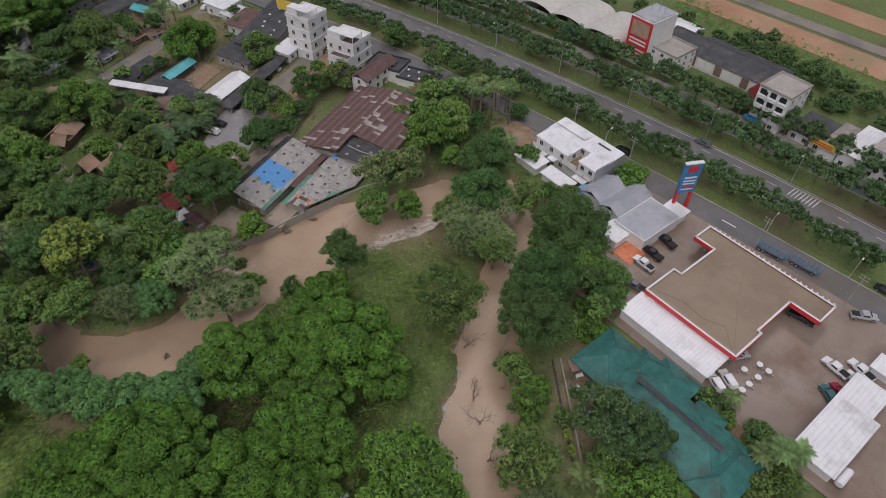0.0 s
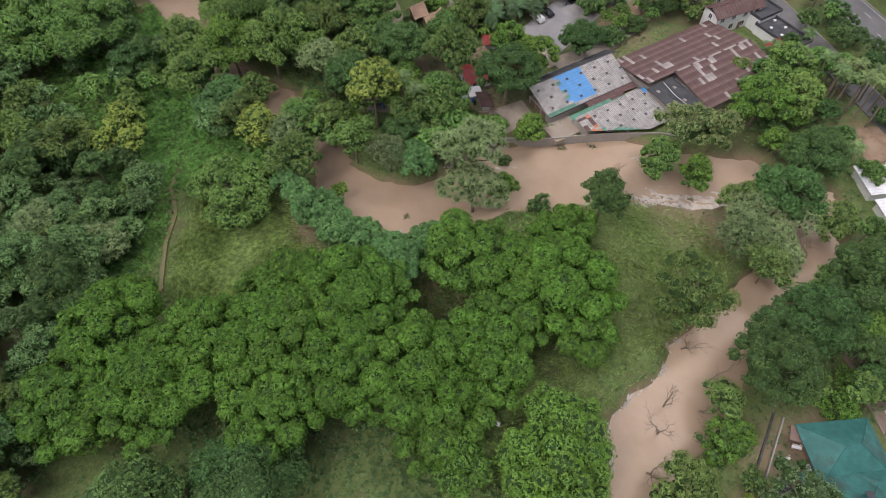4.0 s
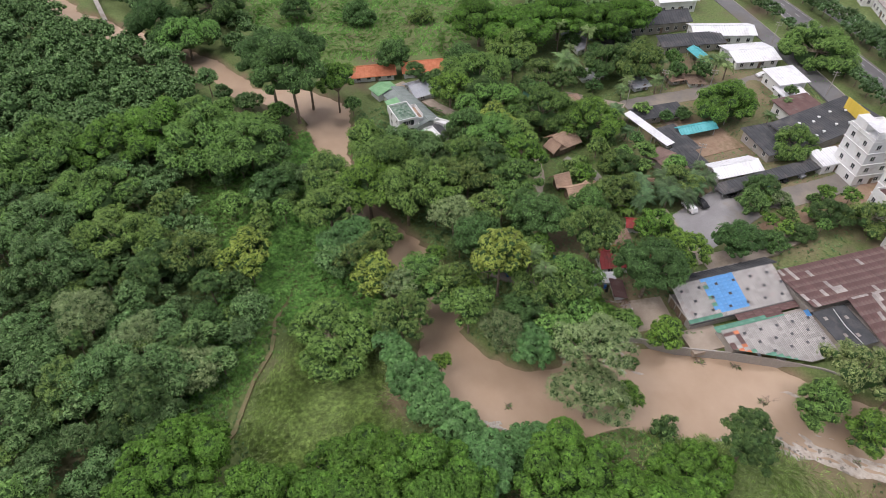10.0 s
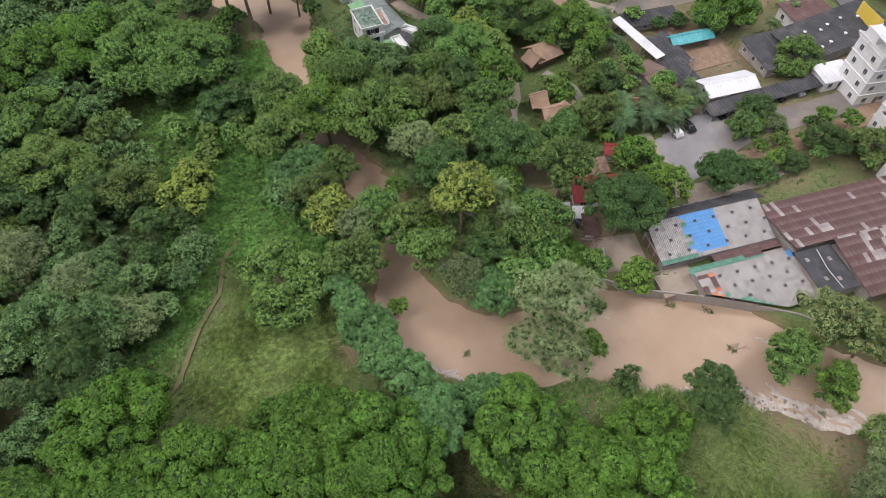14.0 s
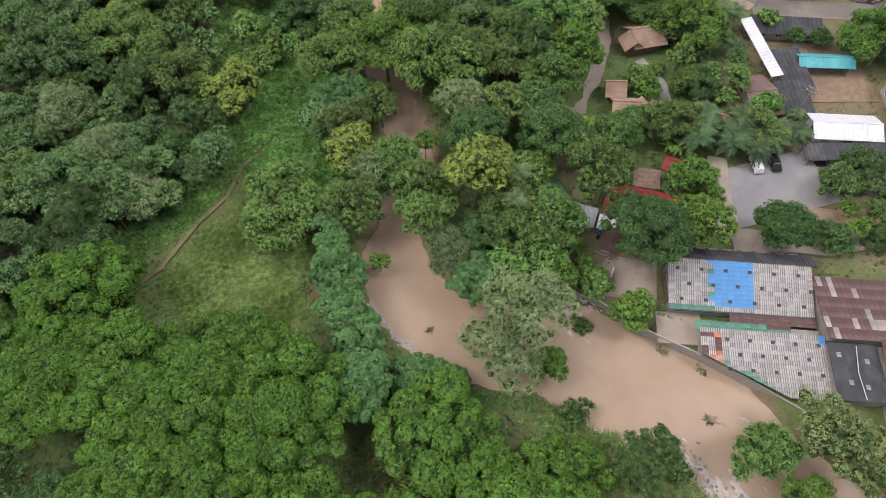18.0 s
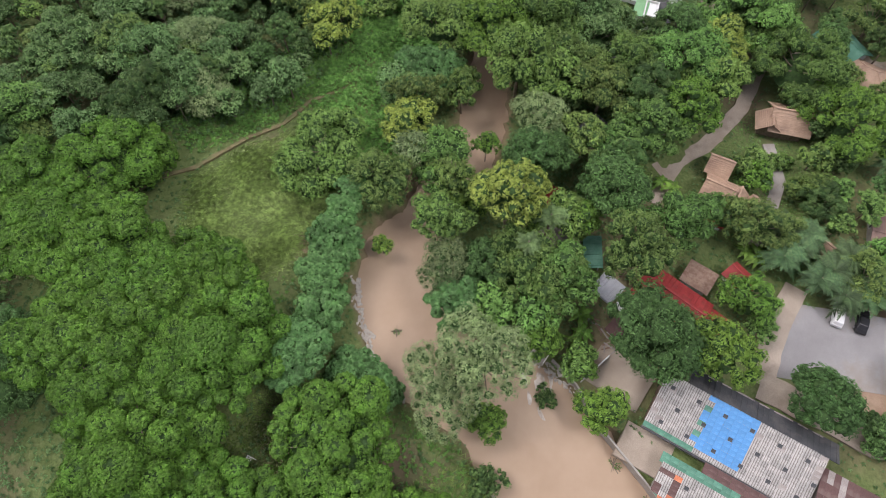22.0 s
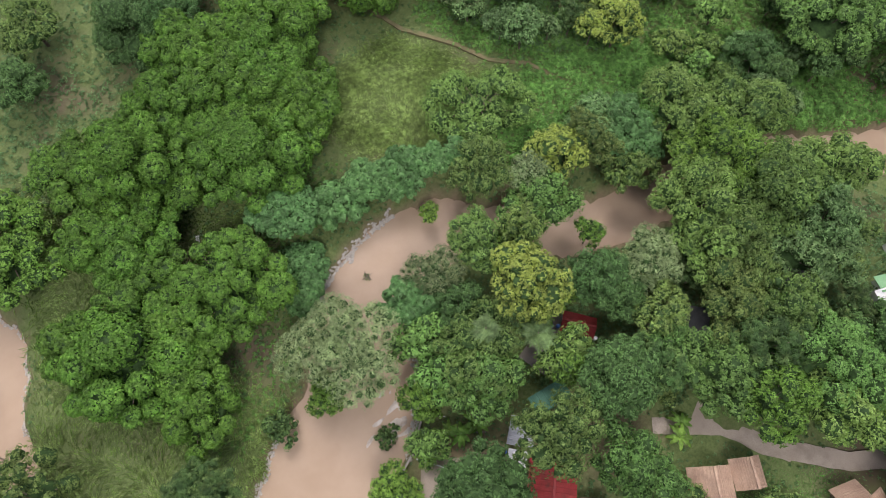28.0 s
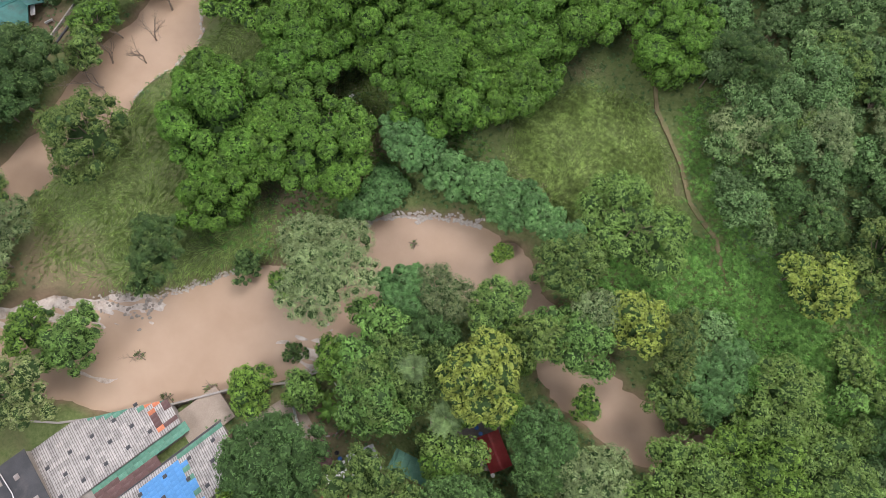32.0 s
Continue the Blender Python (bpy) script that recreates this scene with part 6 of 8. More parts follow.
house("villa_annex", pose(-125.3, 112.0, 0, 0, 0, -12), 5.8, 2.4, 3.7, "flat", white_paint, "white flat roofed annex of the villa", over=0.6, win=False)
house("villa_garage", pose(-125.6, 114.7, 0, 0, 0, -14), 5.0, 2.8, 3.6, "gable", dark_roof, "dark roofed garage with white parapets", rise=0.7, win=False)
house("villa_annex", pose(-128.4, 117.6, 0, 0, 0, 22), 3.8, 1.9, 3.6, "flat", white_paint, "white flat roofed annex with pale parapet", over=0.6, win=False)
# large stores beyond the boulevard's far end
for _x, _y, _l, _w, _z, _m in ((-104, 298, 18, 11, 6.5, white_metal), (-90, 303, 20, 12, 8.5, concrete), (-76, 290, 16, 10, 6.0, pale_sheet), (-62, 274, 14, 10, 7.5, white_metal), (-120, 312, 16, 12, 7.0, grey_metal)):
    house("far_store", pose(_x, _y, 0, 0, 0, -50), _l, _w, _z, "gable", _m, "large pale roofed store beyond the boulevard", rise=1.4, ribs=1.2, category="store")

# ---- filling station ----
PLAN = ((-38, 84.7), (-17.4, 84.7), (-17.4, 93.2), (-18.2, 93.2), (-18.2, 104.8), (-11.9, 104.8), (-11.9, 110.7), (-41, 110.7), (-41, 105.4), (-36.2, 105.4), (-36.2, 93.7), (-38, 93.7))
_c = thing("station_canopy", LOT, "broad flat filling station canopy with brown deck, red fascia", "canopy")
part("deck", prism(PLAN, 5.5, 6.15), brown_flat, _c)
for _i, ((_ax, _ay), (_bx, _by)) in enumerate(zip(PLAN, PLAN[1:] + PLAN[:1])):
    _d, _mx, _my, _a = math.hypot(_bx - _ax, _by - _ay), (_ax + _bx) / 2, (_ay + _by) / 2, math.degrees(math.atan2(_by - _ay, _bx - _ax))
    put("fascia", shared_box(_d + 0.3, 0.16, 1.0, red_trim if _d > 2 else white_paint), _c, _mx + 0.17 * math.sin(radians(_a)), _my - 0.17 * math.cos(radians(_a)), 5.45, _a)
    put("coping", shared_box(_d + 0.2, 0.42, 0.08, white_paint), _c, _mx, _my, 6.46, _a)
for _s in (-37, -29, -21):
    for _n in (88, 96, 103):
        put("column", shared_box(0.5, 0.5, 3.6, white_paint, 0.04), _c, _s + 1.2, _n, 1.95)
for _s in (-39, -14):
    put("column", shared_box(0.5, 0.5, 3.6, white_paint, 0.04), _c, _s, 108, 1.95)
part("drain_seam", tube(bmesh.new(), [(-36.6, 86.4, 6.16), (-31, 88.2, 6.16), (-26.5, 87.6, 6.16), (-22.6, 89.4, 6.16), (-18.8, 85.6, 6.16)], [0.05] * 5, 4), wood, _c, "dark drain hose on the deck")
part("seam", tube(bmesh.new(), [(-18.5, 86, 6.155), (-25.5, 98, 6.155), (-29, 106, 6.155)], [0.03] * 3, 4), wood, _c)
for _k in range(24):
    _b = thing("cloth_bundle", LOT @ pose(-40 + _k * 1.2, 111.4, 5.6), "small white ornament along the canopy edge", "ornament", "white ornaments on the canopy edge")
    part("body", tube(bmesh.new(), [(0, 0, 0), (0, 0, 0.5), (0, 0, 0.9)], [0.32, 0.3, 0.08], 7), white_paint, _b)
for _k, (_s, _n) in enumerate(((-31, 97), (-27, 100), (-20, 100), (-14.5, 107.5))):
    _p = thing("fuel_pump", LOT @ pose(_s, _n, ZR - 0.02), "red and white fuel pump on an island", "fuel pump", "fuel pumps")
    part("island", block(-1.6, 1.6, -0.6, 0.6, 0, 0.18, 0.05), concrete, _p)
    part("body", block(-0.45, 0.45, -0.3, 0.3, 0.18, 1.9, 0.05), red_trim, _p)
    part("panel", block(-0.36, 0.36, -0.33, -0.3, 0.9, 1.6), white_paint, _p)
_wr = thing("service_bay_roof", LOT, "long white sheet roof beside the canopy", "roof")
_r = part("roof", shed_roof(20.4, 6.6, 4.7, 5.2, 0.1, ribs=0.75), white_metal, _wr)
_r.matrix_basis = pose(-28.5, 81.3, 0)
part("wall", block(-38.4, -18.6, 78.2, 78.4, 1.6, 4.55), white_paint, _wr)
part("wall", block(-38.4, -18.6, 84.3, 84.5, 1.6, 5.0), white_paint, _wr)
for _s in (-36, -31, -26, -21):
    put("door", shared_box(3.2, 0.1, 2.6, grey_metal), _wr, _s, 84.6, 1.9)

# tall pylon sign: a plain red and blue board on red legs
_sg = thing("pylon_sign", LOT @ pose(-51, 114.2, ZR - 0.02, 0, 0, 62), "tall blue and red pylon sign on slanting red legs", "sign")
blue_paint = surface("blue_sign_paint", (0.04, 0.2, 0.45), (0.06, 0.27, 0.55), rough=0.5, bumpiness=0.03)
part("leg", block(-2.2, -1.5, -0.35, 0.35, 0, 7.2, 0.05), red_trim, _sg)
part("leg", block(1.3, 2.0, -0.35, 0.35, 0, 6.0, 0.05), red_trim, _sg)
part("board", block(-2.2, 2.0, -0.4, 0.4, 6.0, 14.2, 0.06), blue_paint, _sg)
part("top_cap", block(-2.3, 2.1, -0.5, 0.5, 14.2, 14.5, 0.03), white_paint, _sg)
for _k, (_z, _w0, _h0, _m0) in enumerate(((12.0, 2.4, 1.7, red_trim), (10.2, 3.0, 0.5, white_paint), (9.3, 3.0, 0.35, white_paint), (8.5, 3.0, 0.35, white_paint), (7.6, 3.0, 0.4, red_trim), (6.9, 3.0, 0.35, white_paint))):
    for _y0 in (-0.44, 0.4):
        put("sign_panel", shared_box(_w0, 0.04, _h0, _m0), _sg, -0.1, _y0 + 0.02, _z)

# ---- vehicles ----
def profile_body(points, half, inset, material, name, parent, label=""):
    """A body pressed from a side outline: points (x, z) round it, narrower towards the roof."""
    bm = bmesh.new()
    zs = [z for _, z in points]
    z0, z1 = min(zs), max(zs)
    rows = []
    for sg in (-1, 1):
        rows.append([bm.verts.new((x, sg * (half - inset * (z - z0) / (z1 - z0)), z)) for x, z in points])
    bm.faces.new(rows[0])
    bm.faces.new(rows[1][::-1])
    n = len(points)
    for i in range(n):
        bm.faces.new((rows[0][i], rows[1][i], rows[1][(i + 1) % n], rows[0][(i + 1) % n]))
    bmesh.ops.bevel(bm, geom=list(bm.edges), offset=0.05, segments=1, affect="EDGES")
    return part(name, bm, material, parent, label)


CAR_PAINT = {}


def paint(name, c):
    if name not in CAR_PAINT:
        m = surface("car_paint_" + name, c, tuple(min(1, v * 1.15) for v in c), scale=0.5, rough=0.25, bumpiness=0.01)
        CAR_PAINT[name] = m
    return CAR_PAINT[name]


def wheels(ob, xs, half, r=0.36):
    for x in xs:
        for sg in (-1, 1):
            w = put("wheel", SHARED.setdefault(("tyre", r), wheel_mesh(r, 0.24, rubber)), ob, x, sg * (half - 0.1), r, 0)
            put("rim", SHARED.setdefault(("rim", r), wheel_mesh(r * 0.6, 0.25, steel)), w, 0, sg * 0.012, 0)


def wheel_mesh(r, w, material):
    bm = bmesh.new()
    tube(bm, [(0, -w / 2, 0), (0, -w / 2 + 0.03, 0), (0, w / 2 - 0.03, 0), (0, w / 2, 0)], [r * 0.9, r, r, r * 0.9], 14)
    me = bpy.data.meshes.new("wheel")
    bm.to_mesh(me)
    bm.free()
    me.materials.append(material)
    return me


def pickup(m, colour, label):
    ob = thing("pickup_truck", m, label, "pickup truck")
    p = CAR_PAINT[colour]
    profile_body(((-2.6, 0.45), (2.6, 0.45), (2.62, 0.85), (1.5, 1.05), (-2.6, 1.05)), 0.9, 0.06, p, "body", ob)
    profile_body(((-0.75, 1.05), (1.35, 1.05), (0.75, 1.68), (-0.6, 1.7)), 0.84, 0.14, p, "cab", ob)
    part("bed", block(-2.5, -0.85, -0.72, 0.72, 1.03, 1.07), rubber, ob, "dark load bed")
    part("windscreen", block(0.98, 1.02, -0.66, 0.66, 1.12, 1.55), glass_m, ob).matrix_basis = pose(0.12, 0, 0.06)
    part("window", block(-0.5, 0.75, -0.83, 0.83, 1.14, 1.5, 0.02), glass_m, ob)
    part("bumper", block(2.58, 2.7, -0.85, 0.85, 0.45, 0.68, 0.03), steel, ob)
    for sg in (-1, 1):
        put("headlight", shared_box(0.06, 0.3, 0.16, white_paint), ob, 2.6, sg * 0.66, 0.72)
    wheels(ob, (-1.65, 1.65), 0.92, 0.38)
    return ob


def car(m, colour, label, van=False):
    ob = thing("car", m, label, "car")
    p = CAR_PAINT[colour]
    profile_body(((-2.2, 0.4), (2.2, 0.4), (2.22, 0.75), (1.2, 0.95), (-2.2, 0.98)), 0.87, 0.06, p, "body", ob)
    top = ((-2.1, 0.96), (1.25, 0.94), (0.6, 1.6), (-1.9, 1.64)) if van else ((-1.75, 0.96), (1.2, 0.94), (0.4, 1.42), (-1.0, 1.45))
    profile_body(top, 0.82, 0.16, p, "cabin", ob)
    part("windscreen", block(0.78, 0.82, -0.62, 0.62, 1.0, 1.36), glass_m, ob).matrix_basis = pose(0.1, 0, 0)
    part("window", block(-1.1, 0.55, -0.8, 0.8, 1.03, 1.32, 0.02), glass_m, ob)
    for sg in (-1, 1):
        put("headlight", shared_box(0.06, 0.28, 0.14, white_paint), ob, 2.2, sg * 0.62, 0.66)
    wheels(ob, (-1.35, 1.35), 0.88, 0.33)
    return ob


for _c0, _v0 in (("white", (0.78, 0.78, 0.78)), ("black", (0.02, 0.02, 0.022)), ("silver", (0.42, 0.43, 0.44)), ("red", (0.3, 0.03, 0.05)), ("teal", (0.07, 0.16, 0.17)), ("grey", (0.14, 0.15, 0.16))):
    paint(_c0, _v0)
_z = ZR - 0.02
for _s, _n, _a, _c0, _lb in (
    (-44.6, 93.5, 178, "white", "white pickup truck parked on the forecourt"), (-45.4, 97.5, 178, "black", "black pickup truck parked on the forecourt"),
    (-45.9, 103.1, 172, "black", "dark pickup truck parked by the shop"), (-41.7, 86.9, 190, "grey", "dark grey pickup truck beside the canopy"),
    (-18.2, 88.2, 62, "silver", "silver pickup truck beside the canopy"), (-4.8, 100.7, 172, "white", "white pickup truck with a blue load"),
    (-1.5, 104.1, 168, "white", "white pickup truck with an open bed"), (-7.6, 117.3, 40, "silver", "silver pickup truck turning at the road"),
    (-15.2, 106.8, 10, "black", "dark pickup truck under the canopy edge"),
):
    pickup(LOT @ pose(_s, _n, _z, 0, 0, _a), _c0, _lb)
for _s, _n, _a, _c0, _lb, _vn in (
    (-17.0, 80.0, 155, "white", "white estate car parked at the planting", True), (-16.0, 82.4, 155, "white", "white car parked at the planting", True),
    (-1.0, 101.2, 168, "white", "white covered van parked in a row", True), (-2.6, 94.2, 150, "teal", "dark teal car parked by the white shed", False),
    (-1.6, 96.2, 150, "red", "dark red car parked by the white shed", False), (-8.0, 127.5, 4, "black", "black car waiting at the junction", False),
    (-63.2, 141.5, 184, "grey", "grey car driving on the boulevard", False), (-74, 121.8, 180, "black", "black car on the service road", False),
):
    car(LOT @ pose(_s, _n, _z + (0.02 if _n > 118 else 0), 0, 0, _a), _c0, _lb, _vn)
car(pose(-62.6, 139.6, GROUND + 0.3, 0, 0, 160), "white", "white car parked under the yard trees", True)
car(pose(-61.8, 143.2, GROUND + 0.3, 0, 0, 160), "black", "black car parked under the yard trees", False)
car(pose(-84.6, 213, GROUND + 0.23, 0, 0, 70), "white", "white car on the village lane", False)
for _k in range(5):
    car(pose(-56, 163.3, GROUND, 0, 0, 70) @ pose(-12 + _k * 5.5, 0, 0, 0, 0, 95), ("black", "grey", "teal", "black", "silver")[_k], "dark car parked under the carport", False)
# flatbed trailers on the service road
for _s in (-29.5, -22.5):
    _t = thing("trailer", LOT @ pose(_s, 118.9 + (_s + 29.5) * 0.25, _z + 0.02, 0, 0, 6), "long dark blue flatbed trailer parked at the kerb", "trailer")
    part("bed", block(-3.2, 3.2, -1.1, 1.1, 0.85, 1.05, 0.02), CAR_PAINT["grey"], _t)
    for _x in range(-3, 4):
        put("crossbar", shared_box(0.12, 2.2, 0.5, blue_paint), _t, _x, 0, 1.05)
    part("head_board", block(3.1, 3.25, -1.1, 1.1, 1.05, 2.0), blue_paint, _t)
    wheels(_t, (-2.2, -1.3, 2.2), 1.1, 0.42)

for _s, _n in ((-15.4, 86.7), (-14.2, 90.0), (-12.3, 90.0), (-12.8, 87.2), (-13.0, 84.6), (-13.1, 82.5)):
    _t = thing("round_table", LOT @ pose(_s, _n, _z), "round white concrete garden table on the forecourt", "table", "round white tables")
    part("top", tube(bmesh.new(), [(0, 0, 0.66), (0, 0, 0.74)], [0.62, 0.62], 16), white_paint, _t)
    part("leg", tube(bmesh.new(), [(0, 0, 0), (0, 0, 0.66)], [0.22, 0.16], 8), concrete, _t)
    for _k in range(3):
        put("stool", SHARED.setdefault("stool", wheel_mesh(0.2, 0.42, concrete)), _t, 0.95 * math.cos(_k * 2.1), 0.95 * math.sin(_k * 2.1), 0.21, rx=90)


def lamp_post(m, h, label="tall galvanised street lamp with a single arm"):
    ob = thing("street_lamp", m, label, "street lamp", "street lamps")
    part("pole", tube(bmesh.new(), [(0, 0, 0), (0, 0, h * 0.6), (0, 0, h)], [0.12, 0.09, 0.06], 8), steel, ob)
    part("arm", tube(bmesh.new(), [(0, 0, h - 0.1), (0.8, 0, h + 0.35), (1.9, 0, h + 0.45)], [0.05, 0.045, 0.04], 6), steel, ob)
    part("head", block(1.6, 2.3, -0.15, 0.15, h + 0.38, h + 0.52, 0.04), white_paint, ob)
    return ob


for _k in range(9):
    lamp_post(road_pose(-160 + _k * 24, 147.4, ZR) @ pose(0, 0, 0, 0, 0, -90 if _k % 2 else 90), 8.5)
for _s in (-75, -32, -14, 10):
    lamp_post(road_pose(_s, 119.0, ZR) @ pose(0, 0, 0, 0, 0, 90), 9.0)


def power_pole(m, h=8.5):
    ob = thing("power_pole", m, "square concrete power pole with crossarms", "power pole", "power poles")
    part("pole", tube(bmesh.new(), [(0, 0, -0.3), (0, 0, h)], [0.17, 0.11], 4), concrete, ob)
    for z in (h - 0.4, h - 1.2):
        part("crossarm", block(-0.9, 0.9, -0.06, 0.06, z, z + 0.12), concrete, ob)
        for x in (-0.8, 0, 0.8):
            put("insulator", shared_box(0.1, 0.1, 0.2, white_paint), ob, x, 0, z + 0.12)
    return ob


POLES = []
for _s in (-88, -69, -51.3, -32.4, -11.5, 9):
    _m = LOT @ pose(_s, 117.2, ZR - 0.02)
    POLES.append(_m.translation.copy())
    power_pole(_m, 9.5)
for _x, _y in ((-102, 167), (-90, 191), (-77.4, 179), (-99.4, 180), (-66, 217), (-94, 236), (-71, 155)):
    power_pole(pose(_x, _y, GROUND, 0, 0, 30), 8.0)
for _off in (-0.8, 0.0, 0.8):
    _cv = thing("power_line", Matrix.Identity(4), "thin black overhead power line between poles", "cable", "overhead lines")
    _bm = bmesh.new()
    for _p, _q in zip(POLES, POLES[1:]):
        _pts = []
        for _k in range(9):
            _f = _k / 8
            _v = _p.lerp(_q, _f) + RU * 0 + RN * _off
            _v.z = ZR + 9.3 - 0.7 * math.sin(math.pi * _f)
            _pts.append(_v)
        tube(_bm, _pts, [0.02] * 9, 3)
    part("wire", _bm, rubber, _cv)

# white terrace, grey gabled houses and the flat-roofed shop
_t = house("white_terrace", LOT @ pose(-78.8, 111.2, 0), 19.4, 5.2, 7.6, "shed", white_metal, "white two-storey terrace under broad white metal roofs", rise=0.5, storeys=2, ribs=0.9, category="terrace", over=0.35)
part("upper_roof", shed_roof(9.5, 2.6, 8.4, 8.75, 0.1, ribs=0.9), white_metal, _t).matrix_basis = pose(-4.6, 0.6, 0)
part("slot", block(3.0, 7.0, 0.9, 1.5, 8.0, 8.16), dark_roof, _t, "dark roof light slot")
_t2 = house("terrace_wing", LOT @ pose(-83.0, 105.9, 0), 10.8, 5.0, 7.2, "shed", white_metal, "white roofed wing of the terrace over a balcony", rise=0.35, storeys=2, ribs=0.9, category="terrace", over=0.2)
_t3 = house("terrace_wing", LOT @ pose(-71.8, 106.2, 0), 5.2, 4.4, 7.2, "shed", white_metal, "white roofed end wing of the terrace", rise=0.35, storeys=2, ribs=0.9, category="terrace", over=0.2)
part("court_floor", block(-13.0 + 14.0, 4.4, -7.8, -2.7, 4.55, 4.7), dirt, _t, "sunken roof court with bare floor")
part("court_wall", block(1.0, 4.4, -7.9, -7.75, 4.7, 5.7), white_paint, _t)
part("court_base", block(1.0, 4.4, -7.7, -2.8, 1.6, 4.5), white_paint, _t)
_t = thing("terrace_balcony", LOT @ pose(-78.8, 108.6, 0), "white balconies and awnings along the river side of the terrace", "balcony")
part("end_wall", block(9.78, 9.94, -4.6, 5.2, 1.6, 7.9), grey_metal, _t, "grey side wall")
for _x0, _x1, _y0, _y1, _z0 in ((-9.6, -4.5, -8.6, -5.3, 4.6), (-3.5, -1.2, -7.6, -5.3, 5.0), (5.2, 9.0, -7.8, -5.3, 4.4)):
    part("awning", block(_x0, _x1, _y0, _y1, _z0, _z0 + 0.08), white_metal, _t)
for _x in (-9, -6.5, -4, -1.5, 1, 3.5, 6, 8.5):
    put("balcony_rail", shared_box(2.2, 0.08, 0.9, white_paint), _t, _x, -5.9, 4.7)
part("balcony", block(-9.7, 9.7, -6.0, -5.2, 4.55, 4.7), concrete, _t)
house("back_shed", LOT @ pose(-85, 98.6, 0), 7, 4.0, 4.2, "shed", white_metal, "white awning roofed shed behind the terrace", rise=0.3, win=False, ribs=0.8)
house("back_shed", LOT @ pose(-75.5, 98.4, 0), 8, 3.0, 4.0, "shed", white_metal, "low white roofed kitchen behind the terrace", rise=0.3, win=False, ribs=0.8)
house("blue_awning", LOT @ pose(-68.4, 100.2, 0), 2.4, 2.2, 4.0, "shed", blue_sheet, "small bright blue awning", rise=0.2, win=False)
house("blue_awning", LOT @ pose(-89.4, 111.4, 0), 2.0, 3.4, 5.4, "shed", blue_sheet, "pale blue awning beside the terrace", rise=0.2, win=False)
house("grey_gable_house", LOT @ pose(-65.3, 103.2, 0, 0, 0, 90), 8.6, 6.2, 5.0, "gable", grey_metal, "grey metal gable roofed house", rise=1.5, ribs=0.8)
house("grey_gable_house", LOT @ pose(-59.2, 104.2, 0, 0, 0, 90), 11.6, 5.8, 5.0, "gable", grey_metal, "grey metal gable roofed house with white patch", rise=1.5, ribs=0.8)
house("flat_shop", LOT @ pose(-51.8, 102.8, 0), 8.3, 12.6, 5.0, "shed", grey_metal, "flat grey roofed shop with white edges", rise=0.25, ribs=0.0, win=False, over=0.15)
_fs = house("white_wing", LOT @ pose(-54.2, 94.6, 0), 4.6, 4.6, 4.4, "shed", white_metal, "white roofed wing of the shop", rise=0.25, ribs=0.9, win=False)
house("corner_porch", LOT @ pose(-50.2, 111.0, 0), 4.4, 3.6, 4.6, "shed", white_metal, "small pale roofed porch of the shop", rise=0.2, ribs=0.9, win=False)
for _a, _b in (((-56.0, 96.4), (-56.0, 109.2)), ((-47.6, 96.4), (-47.6, 109.2)), ((-56.0, 96.4), (-47.6, 96.4)), ((-56, 109.2), (-47.6, 109.2))):
    _o = put("parapet", shared_box(math.hypot(_b[0] - _a[0], _b[1] - _a[1]) + 0.2, 0.2, 0.45, white_paint), _fs, 0, 0, 0)
    _o.matrix_basis = pose((_a[0] + _b[0]) / 2 + 54.2, (_a[1] + _b[1]) / 2 - 94.6, 5.0, 0, 0, math.degrees(math.atan2(_b[1] - _a[1], _b[0] - _a[0])))
# white sheds at the end of the forecourt
house("white_shed", LOT @ pose(2.2, 85.6, 0), 6.8, 14.2, 4.4, "shed", white_metal, "big white sheet roofed shed", rise=0.6, ribs=0.8, win=False)
house("white_shed", LOT @ pose(1.5, 97.0, 0), 5.5, 7.0, 4.2, "shed", white_metal, "white sheet roofed shed beside the cars", rise=0.5, ribs=0.8, win=False)
house("white_shed", LOT @ pose(4.0, 107.0, 0), 9, 3.4, 4.0, "shed", white_metal, "long white awning with a red wall", rise=0.3, ribs=0.8, win=False)
_tk = thing("water_tank", LOT @ pose(6.9, 80.2, ZR - 0.2, 0, 0, 90), "horizontal steel tank on a rusty stand beside the shed", "tank")
part("shell", tube(bmesh.new(), [(-1.9, 0, 1.9), (-1.8, 0, 1.9), (1.8, 0, 1.9), (1.9, 0, 1.9)], [0.5, 0.7, 0.7, 0.5], 14), white_metal, _tk)
for _x in (-1.2, 1.2):
    put("stand", shared_box(0.15, 1.3, 1.35, rust), _tk, _x, 0, 0)

# teal-roofed restaurant
TEAL = (  # middle along and away from the river, depth, width, eaves, rise
    (-32.2, 67.6, 11.0, 8.6, 4.1, 2.7), (-26.9, 70.6, 7.6, 5.0, 4.05, 2.0), (-21.8, 71.2, 9.0, 7.4, 4.1, 2.3), (-13.6, 70.4, 6.0, 5.0, 3.95, 1.7), (-5.6, 65.4, 12.6, 6.6, 4.15, 2.6),
)
_t = thing("teal_restaurant", LOT, "large restaurant under joined teal hipped roofs", "restaurant")
part("wall", block(-28.0, -5.0, 60.2, 70.4, 1.5, 4.2), wood, _t)
_r = part("main_roof", hip_roof(25.5, 12.4, 4.2, 7.2, 0.5), teal_roof, _t)
_r.matrix_basis = pose(-16.4, 65.4, 0)
